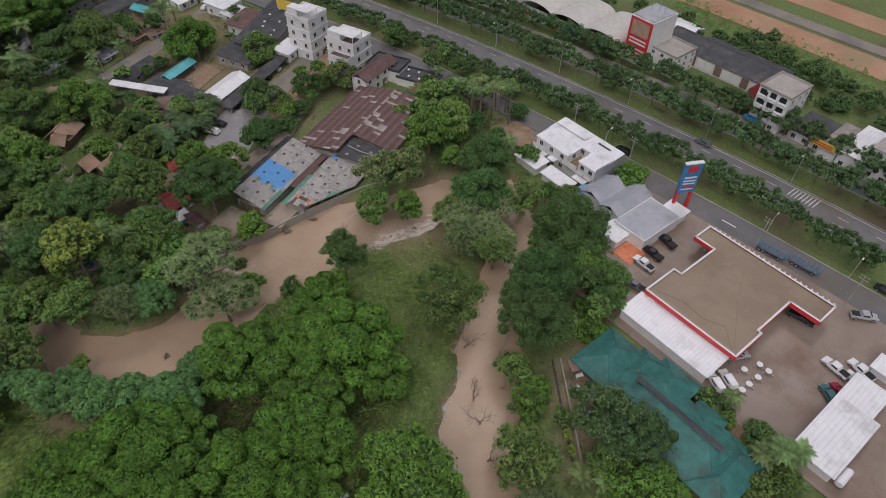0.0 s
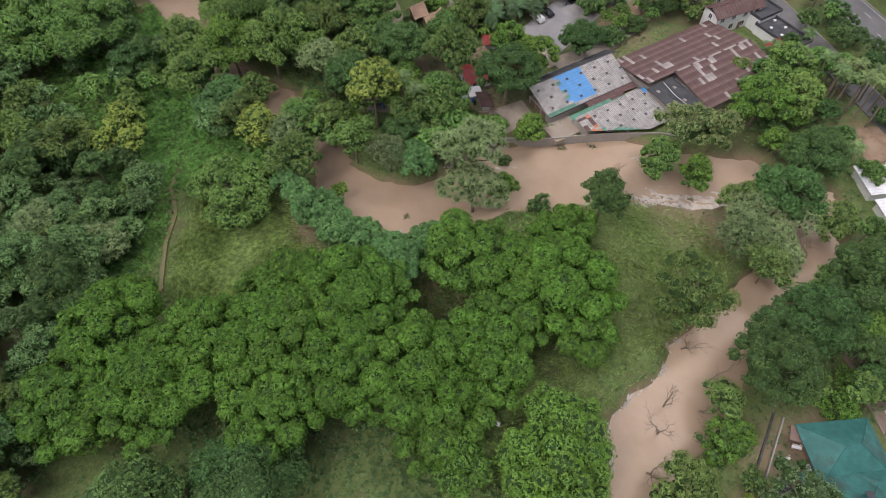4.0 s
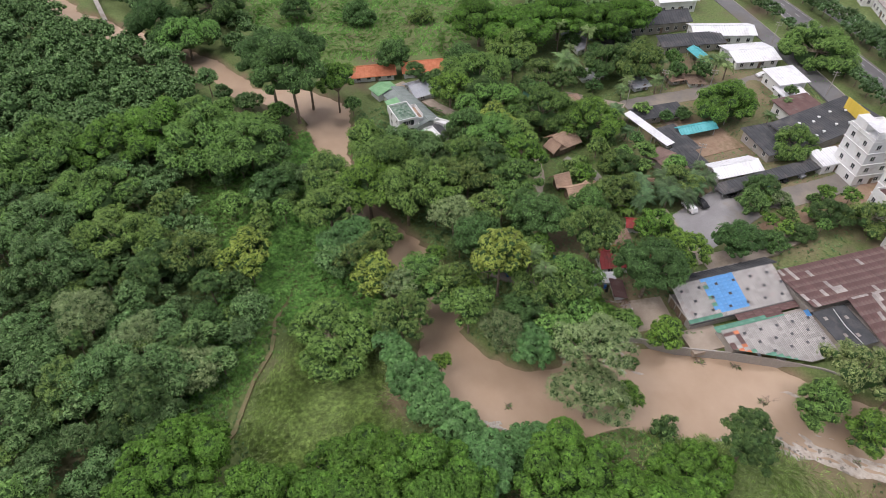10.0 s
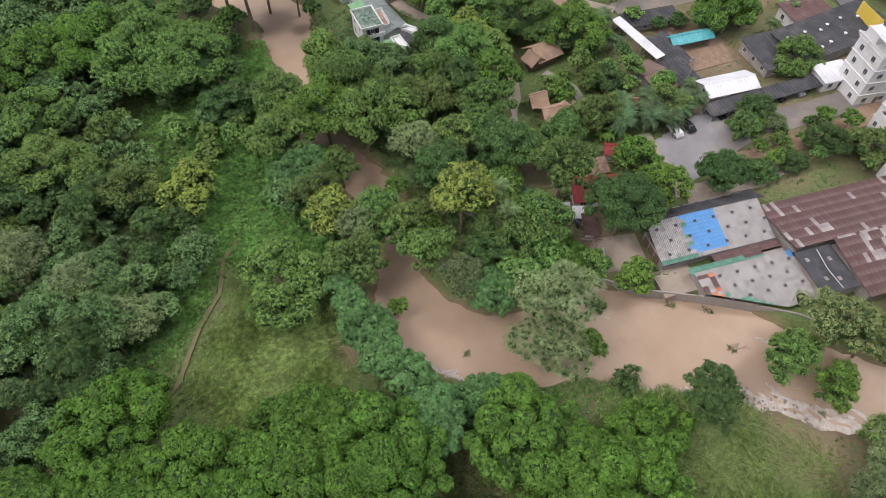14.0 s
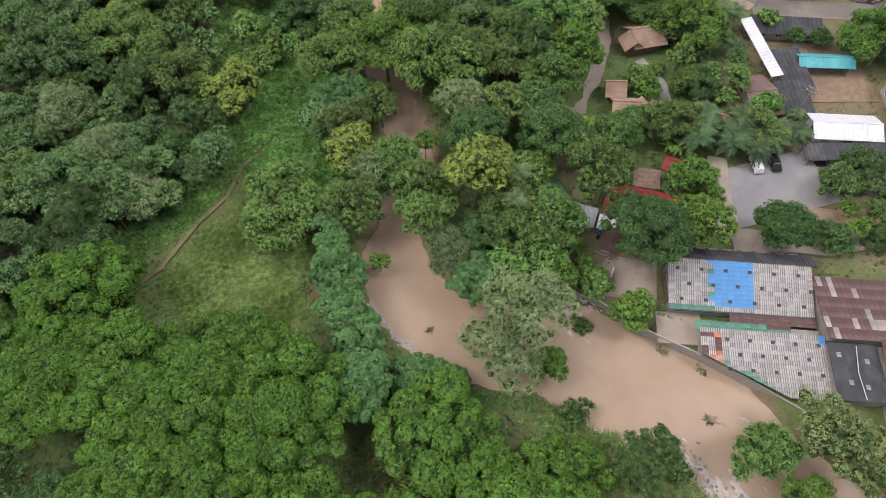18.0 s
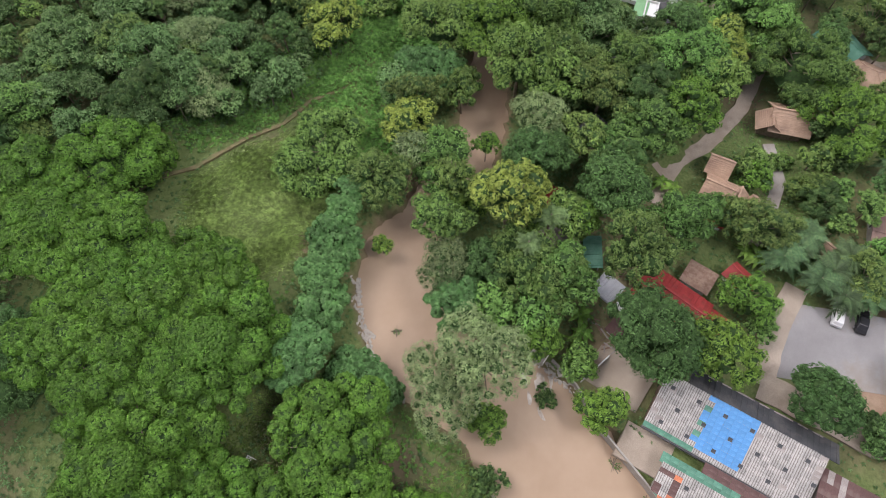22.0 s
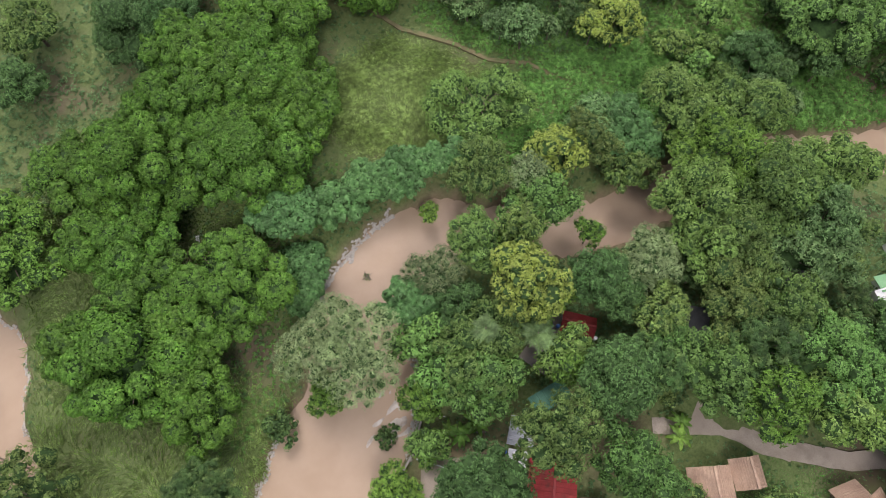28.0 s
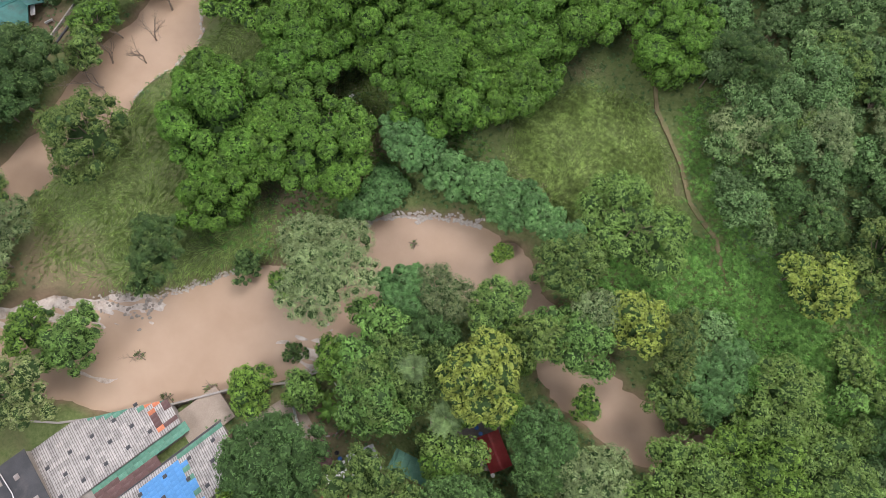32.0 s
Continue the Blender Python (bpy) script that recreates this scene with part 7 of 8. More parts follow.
for _s, _n, _l0, _w0, _z0, _up in TEAL:
    part("wall", block(_s - _w0 / 2 + 0.4, _s + _w0 / 2 - 0.4, _n - _l0 / 2 + 0.4, _n + _l0 / 2 - 0.4, 1.5, _z0), wood, _t)
    _r = part("wing_roof", hip_roof(_l0, _w0, _z0, _z0 + _up, 0.45), teal_roof, _t)
    _r.matrix_basis = pose(_s, _n, 0, 0, 0, 90)
part("ridge_strip", block(-9.0, 8.6, -0.95, 0.95, 0.0, 0.05), dark_roof, _t, "weathered grey strip beside the ridge").matrix_basis = pose(-16.6, 66.65, 6.69, -24.2)
for _k in range(8):
    window(_t, -27 + _k * 2.9, 60.18, 2.6, 0, 1.6, 1.1, wood)
part("white_eave", block(-4.2, -2.4, 58.4, 61.4, 3.2, 3.4), white_paint, _t)
part("white_eave", block(-31.0, -28.4, 61.0, 61.8, 3.0, 3.2), white_paint, _t)
# garden of the restaurant: canal wall, benches, parasol
_cw = tagged(new("canal_wall"), "dark wet concrete canal wall with a yellow hedge rail", "wall", kind="structure")
for _k in range(11):
    put("panel", shared_box(2.0, 0.35, 2.6, dark_roof, 0.03), _cw, 21.4 + 0.12 * _k, 68 - _k * 2.02, -0.6, -86)
    put("panel", shared_box(2.0, 0.25, 2.4, concrete, 0.03), _cw, 22.9 + 0.12 * _k, 68 - _k * 2.02, -0.1, -86)
for _k in range(7):
    tagged(tree("golden_tree", 21.9 + 0.12 * _k, 56.4 - 1.5 * _k + (0.8 if _k % 2 else 0), 0.75, 2.6), "clipped yellow-green hedge bush on the canal wall", "hedge", "hedge on the canal wall")
for _x, _y, _a in ((26.0, 65.2, 20), (25.2, 62.4, 60), (31.2, 66.6, 45), (32.2, 67.4, 45)):
    _b = thing("garden_bench", pose(_x, _y, GROUND, 0, 0, _a), "white garden bench on bare earth", "bench", "white garden benches")
    part("seat", block(-0.75, 0.75, -0.25, 0.25, 0.4, 0.48, 0.02), white_paint, _b)
    part("backrest", block(-0.75, 0.75, 0.22, 0.3, 0.48, 0.95, 0.02), white_paint, _b)
    for _q in (-0.6, 0.6):
        put("leg", shared_box(0.1, 0.45, 0.4, white_paint), _b, _q, 0, 0)
open_shed("garden_kiosk", pose(25.4, 66.6, 0, 0, 0, 15), 2.2, 1.8, 3.6, 3.8, brown_roof, "small brown roofed garden kiosk", ribs=0.0)
for _x, _y, _c0 in ((25.6, 57.2, dark_roof), (26.9, 56.2, concrete)):
    _p = thing("parasol", pose(_x, _y, GROUND), "closed round garden parasol", "parasol", "garden parasols")
    part("pole", tube(bmesh.new(), [(0, 0, 0), (0, 0, 2.4)], [0.04, 0.03], 6), steel, _p)
    part("canopy", tube(bmesh.new(), [(0, 0, 1.95), (0, 0, 2.1), (0, 0, 2.5)], [1.3, 1.0, 0.08], 12), _c0, _p)

# ---- the shops across the boulevard ----
_mk = thing("market_hall", LOT @ pose(-129, 165.5, 0, 0, 0, 4), "wide market hall under three white arched roofs", "market hall")
part("wall", walls(40, 16, 1.6, 5.6), white_paint, _mk)
for _k in range(3):
    _bm = bmesh.new()
    _x0 = -20 + _k * 13.33
    _ring = []
    for _i in range(13):
        _a = math.pi * _i / 12
        _xx, _zz = _x0 + 6.66 - 6.9 * math.cos(_a), 5.6 + 2.6 * math.sin(_a)
        _ring.append([_bm.verts.new((_xx, _yy, _zz + _t0)) for _yy in (-9, 9) for _t0 in (0, 0.12)])
    for _p, _q in zip(_ring, _ring[1:]):
        for _i, _j in ((0, 1), (1, 3), (3, 2), (2, 0)):
            _bm.faces.new((_p[_i], _p[_j], _q[_j], _q[_i]))
    part("arched_roof", _bm, surface("cream_metal", (0.55, 0.53, 0.48), (0.63, 0.61, 0.56), rough=0.5, bumpiness=0.04) if _k == 0 else MATS["cream_metal"], _mk)
for _k in range(12):
    put("shop_front", shared_box(2.9, 0.15, 2.4, blue_paint if _k % 4 else red_trim), _mk, -18 + _k * 3.27, -8.1, 2.2)
    put("shutter", shared_box(2.6, 0.1, 0.9, grey_metal), _mk, -18 + _k * 3.27, -8.15, 4.7)
_ad = thing("advert_building", LOT @ pose(-102.5, 165.5, 0), "white tower block with a red advertising wall", "building")
part("wall", block(-4.2, 4.2, -5.5, 6, 1.6, 16.6, 0.03), white_paint, _ad)
part("roof", block(-3.9, 3.9, -5.2, 5.7, 16.6, 16.9), grey_metal, _ad)
part("billboard", block(-4.35, -4.2, -5.2, 3.0, 4.2, 16.2), red_trim, _ad, "red advertising board")
part("billboard_front", block(-4.0, 4.0, -5.66, -5.5, 4.2, 16.2), red_trim, _ad, "red advertising board")
part("billboard_picture", block(-3.2, 3.2, -5.74, -5.67, 11.0, 15.6), tan_tile, _ad, "golden picture panel")
for _z0 in (9.6, 8.5, 6.6, 5.4):
    put("text_bar", shared_box(6.2, 0.05, 0.55, white_paint), _ad, 0, -5.72, _z0)
for _x in (-2, 0.5, 2.5):
    put("mast", shared_box(0.14, 0.14, 3.4, steel), _ad, _x, 1, 16.9)
house("white_shop", LOT @ pose(-94.5, 167.5, 0), 10, 10, 8.2, "flat", concrete, "white three-storey shop with roof terrace", storeys=3, category="shop", over=0.6)
house("white_shop", LOT @ pose(-96, 180, 0), 12, 7, 7.0, "gable", dark_roof, "white house with a dark roof behind the shop", rise=1.5, storeys=2, category="house")
house("white_shop", LOT @ pose(-103, 186, 0), 9, 8, 6.0, "gable", white_metal, "white roofed house behind the tower", rise=1.2, category="house")
_dh = house("dark_hall", LOT @ pose(-78.5, 180.5, 0, 0, 0, 2), 27, 13.5, 6.4, "gable", dark_roof, "long hall with a charcoal grey roof and open front", rise=2.0, category="hall", win=False, ribs=1.2)
for _k in range(9):
    put("bay", shared_box(2.3, 0.2, 3.0, white_paint if _k % 3 else brown_roof), _dh, -12 + _k * 3.0, -6.95, 2.6)
_s4 = house("corner_block", LOT @ pose(-58, 166, 0), 9, 10.5, 13.0, "flat", concrete, "white four-storey corner block with arched balconies", storeys=4, category="apartment block", over=0.6)
for _zz in range(1, 4):
    for _xx in range(3):
        _a = part("balcony", block(-4.2 + _xx * 2.9, -1.8 + _xx * 2.9, -6.1, -5.2, 1.9 + _zz * 2.8, 2.8 + _zz * 2.8, 0.04), white_paint, _s4)
        put("opening", shared_box(1.7, 0.06, 1.5, glass_m), _s4, -3.0 + _xx * 2.9, -5.3, 2.9 + _zz * 2.8)
_o = part("red_peak_roof", gable_roof(6.0, 5.0, 4.0, 9.0, 0.3), red_roof, _s4, "steep red gable roof")
_o.matrix_basis = pose(-8.2, 1.0, 0, 0, 0, 90)
part("blue_awning", block(-5.0, 0.5, -7.4, -5.4, 4.0, 4.12), blue_paint, _s4)
house("long_shop", LOT @ pose(-46.5, 168.0, 0), 9.5, 11, 5.0, "shed", dark_roof, "dark roofed roadside shop", rise=0.5, category="shop", ribs=1.0)
_ls = house("grey_shop", LOT @ pose(-39.8, 168.0, 0), 4.5, 14, 5.4, "shed", pale_sheet, "pale sheet roofed shop with a yellow sign", rise=0.5, category="shop", win=False)
part("sign_board", block(-4.8, 1.8, -7.6, -7.4, 5.2, 7.0), yellow_paint, _ls, "yellow sign board")
for _z0 in (6.2, 5.6):
    put("text_bar", shared_box(5.0, 0.04, 0.3, red_trim), _ls, -1.5, -7.62, _z0)
house("white_shop", LOT @ pose(-34.2, 168.5, 0), 6, 15, 6.6, "shed", white_metal, "white sheet roofed shop", rise=0.6, category="shop", ribs=0.9)
house("shop_row", LOT @ pose(-26.0, 169, 0), 9.5, 13, 10.5, "shed", pale_sheet, "three-storey shop row with open galleries", rise=0.8, category="shop", storeys=3)
for _k, (_s, _n, _l, _w, _z, _m0) in enumerate(((-158, 172, 14, 12, 8.5, white_metal), (-175, 172, 16, 12, 7.5, grey_metal), (-193, 174, 16, 14, 8.0, white_metal), (-213, 176, 20, 16, 7.5, white_metal), (-238, 172, 20, 16, 7.0, pale_sheet))):
    house("roadside_store", road_pose(_s, _n + 4, 0), _l, _w, _z, "gable", _m0, "pale roofed store beside the boulevard", rise=1.6, ribs=1.0, storeys=2, category="store", win=_k < 3)
# far footbridge over the upper river
_fb = thing("footbridge", pose(-277, 74, 0, 0, 0, -10), "narrow concrete footbridge over the brown river", "bridge")
part("deck", block(-21, 21, -0.8, 0.8, 3.4, 3.7, 0.03), concrete, _fb)
for _x in range(-20, 21, 4):
    put("post", shared_box(0.12, 0.12, 1.0, concrete), _fb, _x, -0.7, 3.7)
    put("post", shared_box(0.12, 0.12, 1.0, concrete), _fb, _x, 0.7, 3.7)
for _x in (-16, -5, 6, 17):
    put("pier", shared_box(0.6, 1.4, 5.0, concrete), _fb, _x, 0, -1.5)

# ---- rows of street trees ----
_rnd = random.Random(11)


def row(kind, s0, s1, n, gap, r, zc):
    s = s0
    while s < s1:
        p = road_pose(s, n + _rnd.uniform(-0.6, 0.6)).translation
        ob = tree(kind, p.x, p.y, r * _rnd.uniform(0.8, 1.2), zc + _rnd.uniform(-0.5, 0.6))
        tagged(ob, group="street trees along the boulevard")
        s += gap * _rnd.uniform(0.8, 1.25)


row("street_tree", -112, -14, 131.0, 5.6, 3.5, 6.6)
row("street_tree", -290, 40, 151.2, 5.4, 4.0, 7.2)
row("street_tree", -200, -20, 164.5, 6.4, 4.1, 7.0)
row("street_tree", -290, -118, 131.0, 5.4, 3.1, 5.6)

# ---- banana plants and dead trees ----
for _i, (_x, _y) in enumerate(((-53.5, 97.5), (-55.0, 98.6), (-57.8, 98.2), (-84.6, 112.5), (-83.2, 114.0), (-71.2, 127.5), (-72.4, 125.9), (-62.6, 127.4))):
    banana(_x, _y, _i)
bare_tree(8.3, 49.5, 8.0, 3)
bare_tree(9.6, 68.0, 8.5, 4)
bare_tree(11.4, 64.0, 7.5, 6)
bare_tree(15.0, 104.5, 8.0, 7)
bare_tree(2.0, 102.5, 7.0, 9)
bare_tree(6.2, 60.7, 7.0, 11)
bare_tree(7.3, 56.0, 7.5, 12)
bare_tree(4.4, 73.0, 7.5, 13)
bare_tree(12.5, 58.5, 7.0, 14)
bare_tree(13.4, 107.6, 9.0, 15)
bare_tree(17.0, 103.0, 8.0, 16)
bare_tree(-22.8, 106.2, 3.0, 5, "broken bare snag caught in the river")

# ---- woodland: every trunk on its own, kept clear of what stands there already ----
PLACED = [(o.matrix_basis.translation.x, o.matrix_basis.translation.y, 2.6) for o in scene.objects if o.parent is None and o.get("category") in ("tree", "palm")]

PLACED += [(-138, 82, 8.0), (-144, 86, 6.0), (20, 142, 6.5), (14, 147, 4.0), (-95.5, 100.3, 5.0), (-112, 105, 5.5), (-80, 92.5, 5.0), (-87, 114, 4.5), (-57, 140, 9.0), (-62, 150, 5.0), (-91, 81, 6.5), (-98, 81, 6.5), (-133, 110, 9.0), (-140, 116, 9.0), (-126, 113.5, 7.5), (-150, 116, 9.0), (-145, 123.5, 4.0), (-136, 124, 4.0), (-127, 127, 4.0), (-128, 102, 4.5)]


def inside_plan(x, y, plan):
    hit = False
    for (ax, ay), (bx, by) in zip(plan, plan[1:] + plan[:1]):
        if (ay > y) != (by > y) and x < (bx - ax) * (y - ay) / (by - ay) + ax:
            hit = not hit
    return hit


def wood_spots(plan, gap, seed, tries, clear=2.6):
    rnd = random.Random(seed)
    xs, ys = [p[0] for p in plan], [p[1] for p in plan]
    spots = []
    for _ in range(tries):
        x, y = rnd.uniform(min(xs), max(xs)), rnd.uniform(min(ys), max(ys))
        if not inside_plan(x, y, plan) or float(river_side(np.array([x]), np.array([y]))[0]) < 1.5:
            continue
        if any((x - a) ** 2 + (y - b) ** 2 < c * c for a, b, c in PLACED):
            continue
        spots.append((x, y))
        PLACED.append((x, y, gap))
    return spots


def wood(plan, gap, seed, tries, r=(2.0, 3.9), zc=(5.0, 9.5), kinds=("forest_tree",), group="woodland trees"):
    rnd = random.Random(seed + 1)
    for x, y in wood_spots(plan, gap, seed, tries):
        ob = tree(rnd.choice(kinds), x, y, rnd.uniform(*r), rnd.uniform(*zc))
        tagged(ob, group=group)


WEST = ((-84, 22), (-97, 44), (-104, 48), (-113, 50), (-122, 46), (-150, 50), (-175, 58), (-175, -30), (-62, -34), (-66, -8))
MIX = ("forest_tree",) * 6 + ("broadleaf_tree", "olive_tree", "dark_tree", "mango_tree")
wood(WEST, 3.9, 21, 4600, r=(1.8, 3.6), kinds=MIX)
wood(((-118, 52), (-150, 58), (-172, 66), (-190, 78), (-160, 88), (-140, 80), (-118, 72)), 5.2, 22, 500, r=(2.2, 3.8), kinds=("forest_tree", "broadleaf_tree", "dark_tree"))
wood(((-72, 84), (-86, 86), (-106, 90), (-124, 92), (-126, 101), (-118, 122), (-104, 124), (-92, 113), (-82, 106), (-72, 98)), 4.6, 23, 260, r=(2.2, 3.6), zc=(6, 10), kinds=("broadleaf_tree", "dark_tree", "olive_tree", "lime_tree", "mango_tree"))
wood(((-108, 126), (-128, 124), (-150, 100), (-160, 116), (-140, 144), (-122, 166), (-104, 152), (-100, 140)), 5.4, 24, 420, r=(2.2, 3.8), zc=(5.5, 9), kinds=("broadleaf_tree", "dark_tree", "olive_tree", "mango_tree"))
wood(((-100, 140), (-84, 138), (-70, 142), (-68, 152), (-80, 148), (-100, 158)), 4.4, 25, 200, r=(2.0, 3.2), zc=(4.5, 7), kinds=("broadleaf_tree", "dark_tree", "oil_palm"))
wood(((-120, 164), (-104, 172), (-108, 184), (-140, 205), (-150, 180)), 5.2, 26, 220, r=(2.2, 3.6), zc=(5, 8), kinds=("broadleaf_tree", "dark_tree", "palm_tree"))
wood(((2, 124), (20, 120), (14, 150), (4, 172), (-8, 150), (-6, 130)), 4.6, 27, 260, r=(2.0, 3.4), zc=(4.5, 7), kinds=("broadleaf_tree", "dark_tree", "lime_tree"))
wood(((16, 76), (30, 74), (36, 92), (34, 108), (24, 118), (20, 100)), 4.6, 28, 220, r=(2.2, 3.6), zc=(5, 9), kinds=("dark_tree", "broadleaf_tree"))
wood(((24, 34), (36, 40), (44, 36), (56, 42), (48, 20), (24, 20)), 4.2, 29, 120, r=(1.8, 3.0), zc=(4, 6), kinds=("broadleaf_tree", "lime_tree", "palm_tree"))
wood(((48, 60), (58, 46), (64, 40), (60, 34), (50, 40)), 2.6, 30, 90, r=(1.1, 2.0), zc=(2.8, 4.2), kinds=("lime_tree", "bushy_shrub", "palm_tree"))


wood(((-100, 160), (-92, 166), (-84, 186), (-78, 204), (-66, 206), (-70, 186), (-84, 172), (-92, 160)), 5.0, 35, 160, r=(1.6, 2.8), zc=(4, 6.5), kinds=("broadleaf_tree", "lime_tree", "palm_tree", "dark_tree"), group="village trees")
wood(((-120, 160), (-104, 168), (-98, 186), (-90, 206), (-104, 202), (-132, 182)), 5.0, 36, 200, r=(1.8, 3.2), zc=(4.5, 7), kinds=("broadleaf_tree", "dark_tree", "palm_tree"), group="village trees")
wood(((-58, 146), (-48, 158), (-40, 172), (-34, 164), (-40, 146), (-46, 136)), 4.6, 37, 120, r=(1.6, 2.8), zc=(4, 6), kinds=("broadleaf_tree", "dark_tree", "lime_tree"), group="village trees")
wood(((-75, 140), (-62, 150), (-64, 156), (-80, 146)), 3.8, 38, 90, r=(1.8, 2.8), zc=(4, 6), kinds=("oil_palm", "broadleaf_tree"), group="village trees")
wood(((2, 130), (22, 128), (20, 160), (-2, 185), (-10, 160)), 4.4, 39, 200, r=(2.0, 3.2), zc=(4.5, 7), kinds=("broadleaf_tree", "dark_tree", "palm_tree"), group="trees behind the terrace")


def wood_far(name, plan, gap, seed, tries, r, zc, label):
    """Distant woods as one body of many small crowns."""
    rnd, rs = random.Random(seed), np.random.RandomState(seed)
    base = []
    for v in range(4):
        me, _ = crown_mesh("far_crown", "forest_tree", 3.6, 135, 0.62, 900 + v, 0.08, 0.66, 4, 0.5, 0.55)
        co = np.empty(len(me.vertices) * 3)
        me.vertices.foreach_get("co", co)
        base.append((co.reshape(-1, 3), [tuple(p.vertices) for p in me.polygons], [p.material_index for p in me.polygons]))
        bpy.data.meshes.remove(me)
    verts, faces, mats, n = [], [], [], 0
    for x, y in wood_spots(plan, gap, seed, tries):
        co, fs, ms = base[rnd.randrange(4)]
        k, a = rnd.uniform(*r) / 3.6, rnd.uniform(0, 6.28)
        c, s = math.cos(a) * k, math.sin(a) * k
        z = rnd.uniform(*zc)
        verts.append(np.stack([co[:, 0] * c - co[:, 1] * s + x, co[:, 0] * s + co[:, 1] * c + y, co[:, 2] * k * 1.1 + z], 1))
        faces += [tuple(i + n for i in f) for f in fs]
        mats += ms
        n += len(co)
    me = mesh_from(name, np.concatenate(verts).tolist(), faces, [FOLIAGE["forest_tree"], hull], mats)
    tagged(new(name, me), label, "woodland", kind="stuff")


wood_far("far_woodland", ((-175, -30), (-175, 60), (-190, 74), (-215, 74), (-255, 60), (-360, 50), (-360, -40)), 5.0, 31, 3400, (3.0, 4.8), (5, 9), "dense dark green woodland beyond the meadow")
wood_far("far_woodland", ((-190, 92), (-235, 88), (-300, 72), (-340, 70), (-340, 110), (-250, 110), (-200, 106)), 6.0, 32, 700, (2.4, 4.2), (4.5, 8), "dense woodland on the far bank of the river")
wood_far("far_woodland", ((-165, 190), (-140, 200), (-138, 250), (-190, 265), (-200, 215)), 6.0, 33, 500, (3.0, 4.8), (6, 10), "row of tall trees behind the far houses")
wood_far("roadside_thicket", ((110, 190), (150, 120), (135, 135), (100, 165), (70, 190), (40, 215), (60, 222)), 4.0, 34, 700, (1.8, 3.4), (3, 6), "green thicket behind the shops")


# ---- low growth ----
def blades(name, plan, count, seed, length, width, label, kind="grass", lean=0.5, category="grass", avoid=(), rise=0.45):
    """Tall grass or leafy weeds: many single blades, joined, leaning together in patches."""
    rs = np.random.RandomState(seed)
    xs, ys = [p[0] for p in plan], [p[1] for p in plan]
    p = np.stack([rs.uniform(min(xs), max(xs), count), rs.uniform(min(ys), max(ys), count)], 1)
    keep = np.zeros(count, bool)
    for (ax, ay), (bx, by) in zip(plan, plan[1:] + plan[:1]):
        if ay != by:
            keep ^= ((ay > p[:, 1]) != (by > p[:, 1])) & (p[:, 0] < (bx - ax) * (p[:, 1] - ay) / (by - ay) + ax)
    p = p + rs.normal(scale=1.3, size=p.shape)
    z, d = height(p[:, 0], p[:, 1])
    keep &= d > 0.5
    for cx, cy, r in tuple(avoid) + tuple(PATHS):
        keep &= np.hypot(p[:, 0] - cx, p[:, 1] - cy) > r
    p, z = p[keep], z[keep]
    n = len(p)
    ang = 2.2 * np.sin(p[:, 0] * 0.21 + 1.7 * np.sin(p[:, 1] * 0.17)) + rs.normal(scale=0.6, size=n)
    L = length * rs.uniform(0.5, 1.3, n) * (0.9 + 0.2 * np.sin(p[:, 0] * 0.35 + 2.0 * np.sin(p[:, 1] * 0.27)))
    dx, dy = np.cos(ang), np.sin(ang)
    b = np.stack([p[:, 0], p[:, 1], z - 0.03], 1)
    s = np.stack([-dy, dx, np.zeros(n)], 1) * (width * rs.uniform(0.6, 1.3, (n, 1)))
    mid = b + np.stack([dx * L * lean * 0.45, dy * L * lean * 0.45, L * rise], 1)
    tip = b + np.stack([dx * L * lean * 1.0, dy * L * lean * 1.0, L * rise * 0.95], 1)
    v = np.stack([b - s, b + s, mid + s * 0.9, tip, mid - s * 0.9], 1).reshape(-1, 3)
    f = (np.arange(n)[:, None] * 5 + np.arange(5)).tolist()
    tagged(new(name, mesh_from(name, v.tolist(), f, FOLIAGE[kind])), label, category, kind="stuff")


def creepers(name, plan, count, seed, leaf, rise, label, kind="weed", category="weeds", petals=5, avoid=()):
    """Leafy low growth: sprays of leaves heaped over bushes and tussocks, joined."""
    rs = np.random.RandomState(seed)
    xs, ys = [p[0] for p in plan], [p[1] for p in plan]
    p = np.stack([rs.uniform(min(xs), max(xs), count), rs.uniform(min(ys), max(ys), count)], 1)
    keep = np.zeros(count, bool)
    for (ax, ay), (bx, by) in zip(plan, plan[1:] + plan[:1]):
        if ay != by:
            keep ^= ((ay > p[:, 1]) != (by > p[:, 1])) & (p[:, 0] < (bx - ax) * (p[:, 1] - ay) / (by - ay) + ax)
    p = p + rs.normal(scale=1.0, size=p.shape)
    z, d = height(p[:, 0], p[:, 1])
    keep &= d > 0.6
    for cx, cy, r in tuple(avoid) + tuple(PATHS):
        keep &= np.hypot(p[:, 0] - cx, p[:, 1] - cy) > r
    p, z = p[keep], z[keep]
    x, y = p[:, 0], p[:, 1]
    w = np.sin(x * 0.9 + 1.6 * np.sin(y * 0.5)) * np.sin(y * 1.05 + 1.3 * np.sin(x * 0.43)) + 0.5 * np.sin(2.3 * x + y) * np.sin(2.1 * y - 0.8 * x)
    z = z + rise * np.clip(0.45 + 0.5 * w, 0.02, 1.2) * rs.uniform(0.75, 1.0, len(p))
    up = np.stack([rs.normal(scale=0.4, size=len(p)), rs.normal(scale=0.4, size=len(p)), np.ones(len(p))], 1)
    v, f = rosettes(np.stack([x, y, z], 1), up, rs, leaf, 0.26, petals, 0.4)
    tagged(new(name, mesh_from(name, v.tolist(), f.tolist(), FOLIAGE[kind])), label, category, kind="stuff")


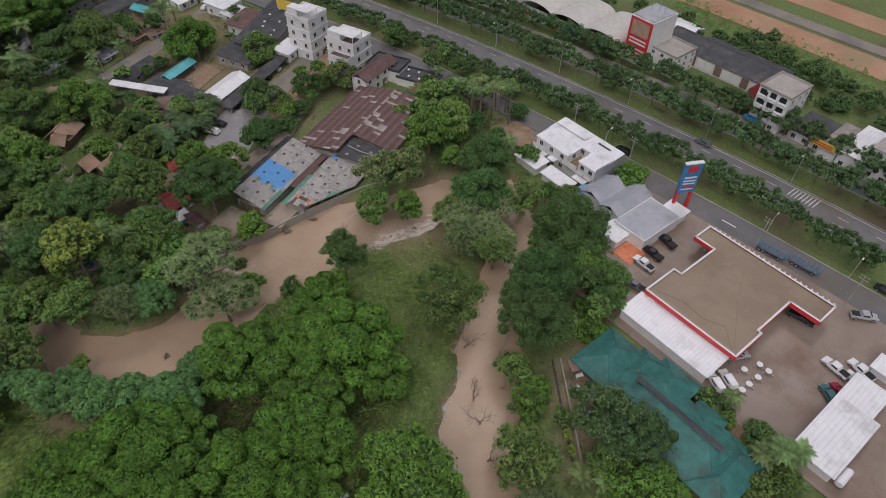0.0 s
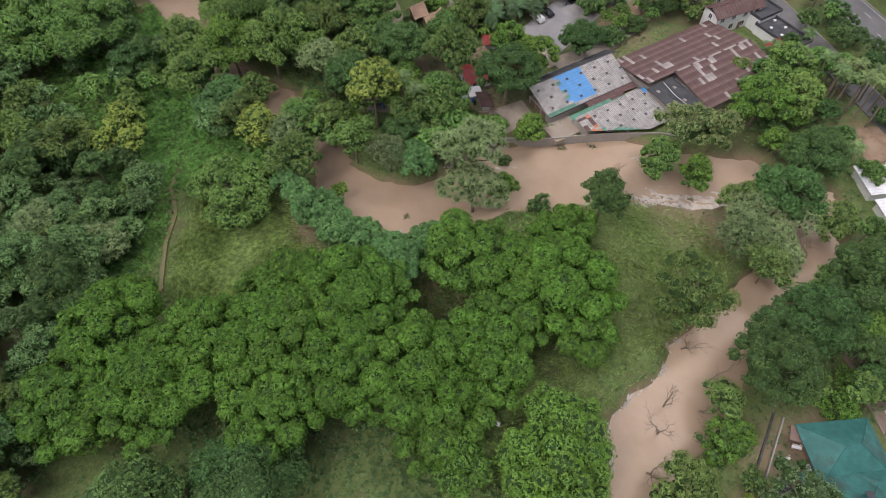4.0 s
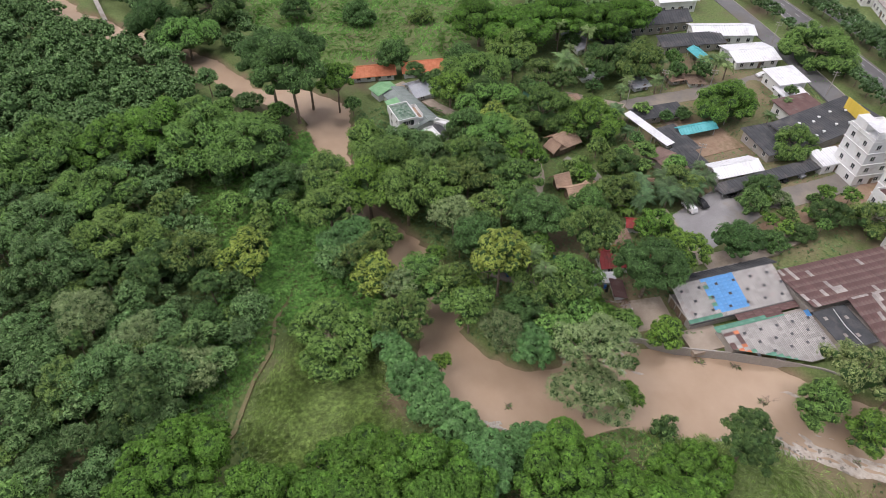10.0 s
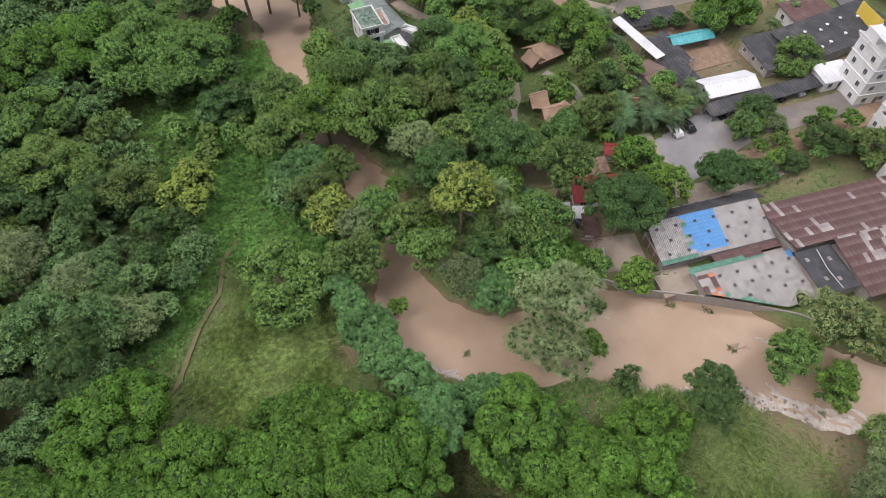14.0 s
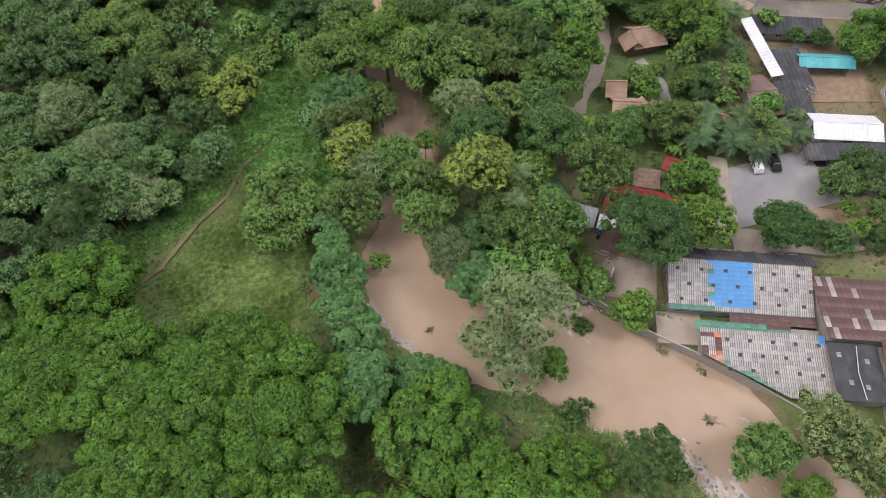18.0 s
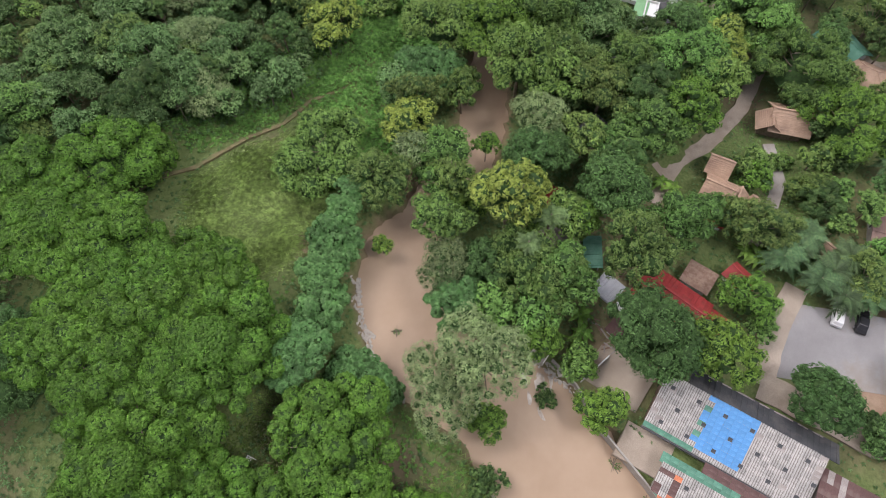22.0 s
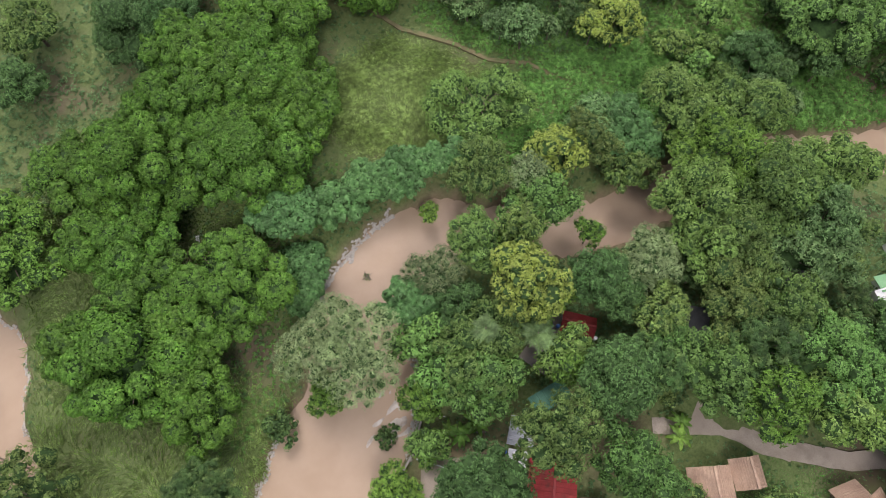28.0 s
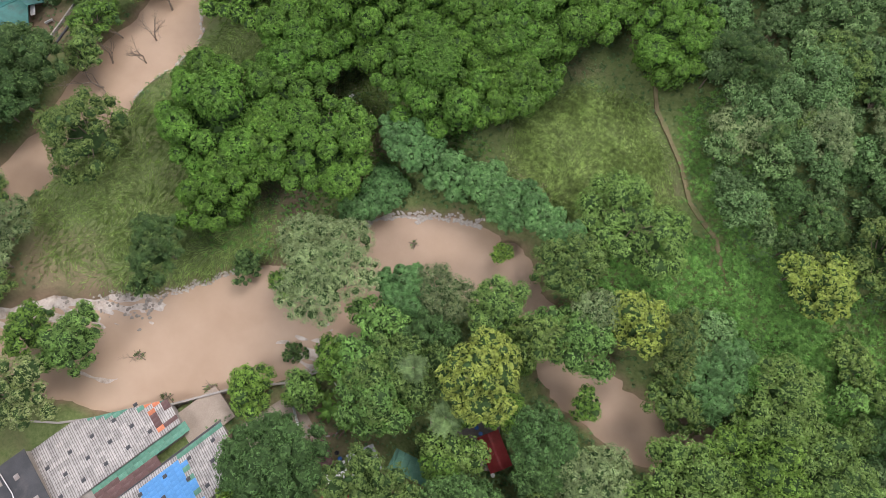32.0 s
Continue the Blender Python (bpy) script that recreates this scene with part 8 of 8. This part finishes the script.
MEADOWS = ((-75, 43, 14), (-84, 47, 9), (-66, 46, 8), (-14, 90, 12), (-4, 92, 10), (-6, 75, 10), (-8, 48, 10), (-10, 34, 9), (-26, 86, 7))
blades("meadow_grass", ((-62, 50), (-80, 58), (-92, 50), (-84, 36), (-78, 28), (-68, 30), (-58, 40)), 30000, 41, 1.0, 0.055, "tall pale meadow grass flattened by rain", lean=1.3, rise=0.18)
blades("meadow_grass", ((-36, 84), (-24, 94), (-2, 101), (6, 92), (2, 70), (-4, 52), (0, 30), (-16, 26), (-22, 50), (-26, 70)), 36000, 42, 0.9, 0.05, "tall green grass between the trees and the river", lean=1.3, rise=0.2)
blades("meadow_grass", ((-45, 62), (-28, 56), (-26, 46), (-42, 48)), 7000, 43, 0.7, 0.05, "dull grass in a clearing between big trees", lean=0.7)
creepers("weed_thicket", ((-78, 62), (-92, 68), (-112, 72), (-122, 66), (-118, 52), (-104, 48), (-94, 48), (-84, 54)), 9000, 44, 0.42, 1.3, "bright green creeping weeds over the old fields")
creepers("weed_thicket", ((-104, 46), (-130, 44), (-150, 56), (-160, 76), (-122, 74), (-112, 60)), 8000, 56, 0.45, 1.4, "rank green creepers round the old fields")
creepers("weed_thicket", ((-84, 28), (-92, 42), (-103, 50), (-114, 46), (-102, 30), (-88, 20)), 7000, 57, 0.4, 1.3, "rank weeds between the footpath and the woodland")
creepers("weed_thicket", ((-118, 52), (-140, 62), (-158, 84), (-148, 88), (-128, 76), (-112, 70)), 5000, 45, 0.5, 1.2, "green creeping weeds on the old bank")
blades("far_meadow", ((-180, 118), (-168, 110), (-200, 106), (-330, 120), (-330, 240), (-200, 250), (-170, 175), (-160, 150)), 34000, 46, 1.2, 0.3, "wide green far meadow of long grass", kind="weed", lean=0.9, category="grass")
creepers("bank_weeds", ((-60, 48), (-46, 62), (-40, 76), (-28, 88), (-22, 84), (-36, 62), (-50, 46)), 2600, 47, 0.38, 0.7, "leafy weeds along the river bank")
SLOPE = tuple((q * 0.635 + n * 0.7725, -0.7725 * q + 0.635 * n) for q, n in ((-120, 196), (-40, 196), (60, 192), (60, 213), (-40, 214), (-120, 214)))
creepers("slope_growth", SLOPE, 9000, 48, 0.62, 2.2, "rank green growth on the road slope")
blades("garden_lawn", ((-104, 128), (-90, 124), (-76, 124), (-70, 132), (-84, 142), (-102, 144)), 12000, 49, 0.25, 0.08, "short green garden lawn", kind="weed", lean=0.8, category="grass")
creepers("undergrowth", WEST, 14000, 50, 0.6, 1.6, "dense leafy undergrowth below the woodland", kind="undergrowth", category="undergrowth")
creepers("undergrowth", ((-66, 86), (-90, 84), (-126, 92), (-150, 104), (-140, 130), (-120, 124), (-104, 124), (-92, 113), (-82, 106), (-70, 100)), 7000, 51, 0.5, 1.4, "leafy undergrowth below the garden trees", kind="undergrowth", category="undergrowth")
creepers("undergrowth", ((16, 120), (22, 76), (36, 74), (38, 92), (36, 108), (22, 122), (10, 160), (-6, 160), (-8, 128)), 4500, 52, 0.45, 1.2, "leafy undergrowth between the river and the shops", kind="undergrowth", category="undergrowth")
creepers("undergrowth", ((-26, 40), (-62, 30), (-62, -30), (30, -30), (4, 30)), 8000, 53, 0.45, 1.2, "leafy undergrowth in the shade of the rain trees", kind="undergrowth", category="undergrowth")
creepers("ground_weeds", ((-126, 20), (-126, 124), (-60, 132), (-20, 96), (30, 116), (36, 60), (28, 10), (-60, 10)), 20000, 54, 0.34, 0.6, "low green weeds and leaf litter over the ground", kind="undergrowth", avoid=MEADOWS)
creepers("undergrowth", ((-172, -30), (-172, 58), (-190, 74), (-255, 62), (-330, 54), (-330, -40)), 11000, 58, 1.0, 2.2, "leafy undergrowth below the distant woodland", kind="undergrowth", category="undergrowth")
creepers("weed_thicket", ((-122, 76), (-146, 74), (-152, 88), (-140, 94), (-124, 88)), 5000, 59, 0.42, 1.0, "green reeds and weeds in the clearing by the pool")
creepers("village_weeds", ((-140, 130), (-60, 130), (-30, 140), (-40, 215), (-100, 240), (-150, 210)), 10000, 55, 0.34, 0.5, "low weeds between the village sheds", kind="undergrowth")

# ---- the water's edge: stones, shallows and drift ----
def rock_mesh(verts, faces, x, y, z, r, rnd, flat=0.55):
    n, b = 6, len(verts)
    a0, k = rnd.uniform(0, 6.28), rnd.uniform(0.6, 1.0)
    for h, q in ((-0.5, 0.8), (0.3, 1.0), (0.8, 0.55)):
        for i in range(n):
            a = 6.2832 * i / n
            u, v = r * q * math.cos(a) * rnd.uniform(0.8, 1.15), r * q * k * math.sin(a) * rnd.uniform(0.8, 1.15)
            verts.append((x + u * math.cos(a0) - v * math.sin(a0), y + u * math.sin(a0) + v * math.cos(a0), z + h * r * flat))
    for j in range(2):
        for i in range(n):
            faces.append((b + j * n + i, b + j * n + (i + 1) % n, b + (j + 1) * n + (i + 1) % n, b + (j + 1) * n + i))
    faces.append(tuple(b + 2 * n + i for i in range(n)))


def edge_stones(name, x0, x1, y0, y1, count, seed, near, far, size, material, label):
    rnd, rs = random.Random(seed), np.random.RandomState(seed)
    x, y = rs.uniform(x0, x1, 60000), rs.uniform(y0, y1, 60000)
    d = river_side(x, y)
    ok = np.flatnonzero((d > near) & (d < far))[:count]
    verts, faces = [], []
    for i in ok:
        rock_mesh(verts, faces, x[i], y[i], max(float(height(x[i:i + 1], y[i:i + 1])[0][0]), -0.05) + 0.03, rnd.uniform(*size), rnd)
    tagged(new(name, mesh_from(name, verts, faces, material)), label, "stones", kind="stuff")


edge_stones("bank_stones", -62, -36, 52, 72, 420, 61, -0.35, 0.55, (0.14, 0.36), pale_stone, "pale stones along the water's edge")
edge_stones("bank_stones", -36, -10, 84, 101, 300, 62, -0.3, 0.5, (0.12, 0.32), pale_stone, "pale stones along the grassy bank")
edge_stones("bank_stones", -2, 4, 44, 100, 240, 63, -0.3, 0.4, (0.12, 0.3), pale_stone, "pale stones along the narrow channel")
edge_stones("bank_stones", -64, -46, 84, 106, 200, 64, -0.3, 0.9, (0.14, 0.4), pale_stone, "broken stones and rubble at the river wall")


def shallows(name, x0, x1, y0, y1, seed, label):
    """A low bar of silt and foam that the current has cut into ragged strips."""
    nx, ny = int((x1 - x0) / 0.3), int((y1 - y0) / 0.3)
    X, Y = np.meshgrid(np.linspace(x0, x1, nx), np.linspace(y0, y1, ny))
    d = river_side(X, Y)
    u = (X * 0.93 + Y * 0.37)
    v = (Y * 0.93 - X * 0.37)
    w = np.sin(v * 2.3 + 1.4 * np.sin(u * 0.5)) + 0.8 * np.sin(v * 4.9 + 2.0 * np.sin(u * 0.8) + seed) + 0.5 * np.sin(u * 1.9 + v * 2.2)
    edge = np.minimum.reduce([X - x0, x1 - X, Y - y0, y1 - Y])
    z = 0.035 + 0.05 * w - 0.03 * np.clip(-d - 1.6, -2, 5) - 0.25 * np.clip(1.5 - edge, 0, 2)
    verts = np.stack([X, Y, np.clip(z, -0.3, 0.14)], -1).reshape(-1, 3)
    wet = (z > -0.12) & (d < 0.6)
    faces = []
    for j in range(ny - 1):
        for i in range(nx - 1):
            if wet[j:j + 2, i:i + 2].any():
                b = j * nx + i
                faces.append((b, b + 1, b + nx + 1, b + nx))
    tagged(new(name, mesh_from(name, verts.tolist(), faces, foam)), label, "shallows", kind="stuff")


shallows("river_shallows", -24, 8, 95, 113, 1.0, "pale silty shallows streaked by the current")
shallows("river_shallows", -50, -40, 80, 96, 2.0, "pale silt bar below the feathery tree")
_r = random.Random(66)
_v, _f = [], []
for _i in range(240):
    _x = _r.uniform(-22, 6)
    _y = 98.5 + 0.22 * (_x + 20) + _r.gauss(0, 2.2)
    if float(river_side(np.array([_x]), np.array([_y]))[0]) < 0.3:
        rock_mesh(_v, _f, _x, _y, 0.04, _r.uniform(0.12, 0.42), _r, 0.4)
tagged(new("river_rocks", mesh_from("river_rocks", _v, _f, stone)), "dark wet rocks breaking the shallow water", "rocks", kind="stuff")


def driftwood(x, y, r, seed, label="tangle of driftwood and leaves caught in the current"):
    rnd, rs = random.Random(seed), np.random.RandomState(seed)
    ob = thing("driftwood", pose(x, y, 0.0, 0, 0, rnd.uniform(0, 360)), label, "driftwood", "driftwood")
    for k in range(4):
        a, L = rnd.uniform(0, 6.28), r * rnd.uniform(0.7, 1.3)
        c, s = math.cos(a), math.sin(a)
        part("branch", tube(bmesh.new(), [(-c * L, -s * L, -0.05), (rnd.uniform(-0.2, 0.2), rnd.uniform(-0.2, 0.2), 0.22), (c * L * 0.9, s * L * 0.9, 0.3)], [0.09, 0.075, 0.03], 5), bark, ob)
    n = int(9 * r) + 2
    p = np.stack([rs.normal(scale=r * 0.45, size=n), rs.normal(scale=r * 0.3, size=n), rs.uniform(0.05, 0.3, n)], 1)
    v, f = rosettes(p, np.tile([0.0, 0.0, 1.0], (n, 1)) + rs.normal(scale=0.4, size=(n, 3)), rs, 0.26, 0.24, 5)
    part("leaves", mesh_from("drift_leaves", v.tolist(), f.tolist(), FOLIAGE["dark_tree"]), None, ob)


for _i, (_x, _y, _q) in enumerate(((-53.4, 69.2, 0.8), (-31.2, 108.4, 1.2), (-36.1, 104.0, 1.3), (-23.5, 105.0, 1.2), (-7.0, 106.0, 0.9))):
    driftwood(_x, _y, _q, 80 + _i)

# loose pale sheets lying in the grass
for _x, _y, _a in ((-15.4, 41.8, 20), (-31.0, 51.0, 70)):
    _o = thing("metal_sheet", pose(_x, _y, 1.85, 0, 4, _a), "bent white metal sheet lying in the grass", "sheet")
    part("sheet", block(-0.9, 0.9, -0.3, 0.3, 0.0, 0.05, 0.01), white_paint, _o)
    part("folded_edge", block(-0.9, 0.9, 0.3, 0.38, 0.0, 0.3, 0.01), white_paint, _o)

tree("bushy_shrub", -45.0, 93.6, 1.9, 0.4)

# landing stage, scrap and clutter by the river huts
_d = thing("landing_stage", pose(-52.6, 93.0, 0, 0, 0, -30), "small grey concrete landing stage with white pipe rails", "landing stage")
part("slab", block(-2.6, 2.6, -1.3, 1.3, 1.15, 1.45, 0.03), concrete, _d)
for _x in (-2.3, 2.3):
    for _y in (-1.1, 1.1):
        put("pile", shared_box(0.22, 0.22, 2.6, concrete), _d, _x, _y, -1.4)
for _y in (-1.2, 1.2):
    part("rail", tube(bmesh.new(), [(-2.5, _y, 2.3), (2.5, _y, 2.3)], [0.05, 0.05], 6), white_paint, _d)
    for _x in (-2.4, 0.0, 2.4):
        put("rail_post", shared_box(0.07, 0.07, 0.9, white_paint), _d, _x, _y, 1.45)
_rr = random.Random(91)
for _cx, _cy, _n in ((-54.0, 103.2, 9), (-55.6, 103.0, 7), (-57.4, 100.6, 6)):
    _h = thing("scrap_heap", pose(_cx, _cy, GROUND + 0.1), "heap of loose boards and broken sheets on muddy ground", "scrap heap", "scrap heaps")
    for _k in range(_n):
        put("board", shared_box(1.7, 0.24, 0.06, (MATS["weathered_wood"], pale_sheet, rust)[_k % 3]), _h, _rr.uniform(-1.1, 1.1), _rr.uniform(-1.1, 1.1), 0.1 + 0.06 * _k, _rr.uniform(0, 180), _rr.uniform(-8, 8))
blue_drum = surface("blue_plastic", (0.03, 0.12, 0.4), (0.05, 0.17, 0.5), rough=0.5, bumpiness=0.03)
for _x, _y, _m0, _lb in ((-75.4, 90.9, blue_drum, "blue plastic drum in the court"), (-76.3, 91.4, blue_drum, "blue plastic drum in the court"), (-80.4, 95.8, white_paint, "white plastic drum beside the hut"), (-58.7, 103.4, rubber, "black drum between the huts"), (-59.5, 103.9, blue_drum, "dark blue drum between the huts")):
    _o = thing("drum", pose(_x, _y, GROUND + 0.17), _lb, "drum", "drums")
    part("shell", tube(bmesh.new(), [(0, 0, 0), (0, 0, 0.3), (0, 0, 0.34), (0, 0, 0.6), (0, 0, 0.64), (0, 0, 0.92)], [0.3, 0.3, 0.32, 0.32, 0.3, 0.3], 12), _m0, _o)
    part("lid", tube(bmesh.new(), [(0, 0, 0.92), (0, 0, 0.96)], [0.27, 0.25], 12), _m0, _o)
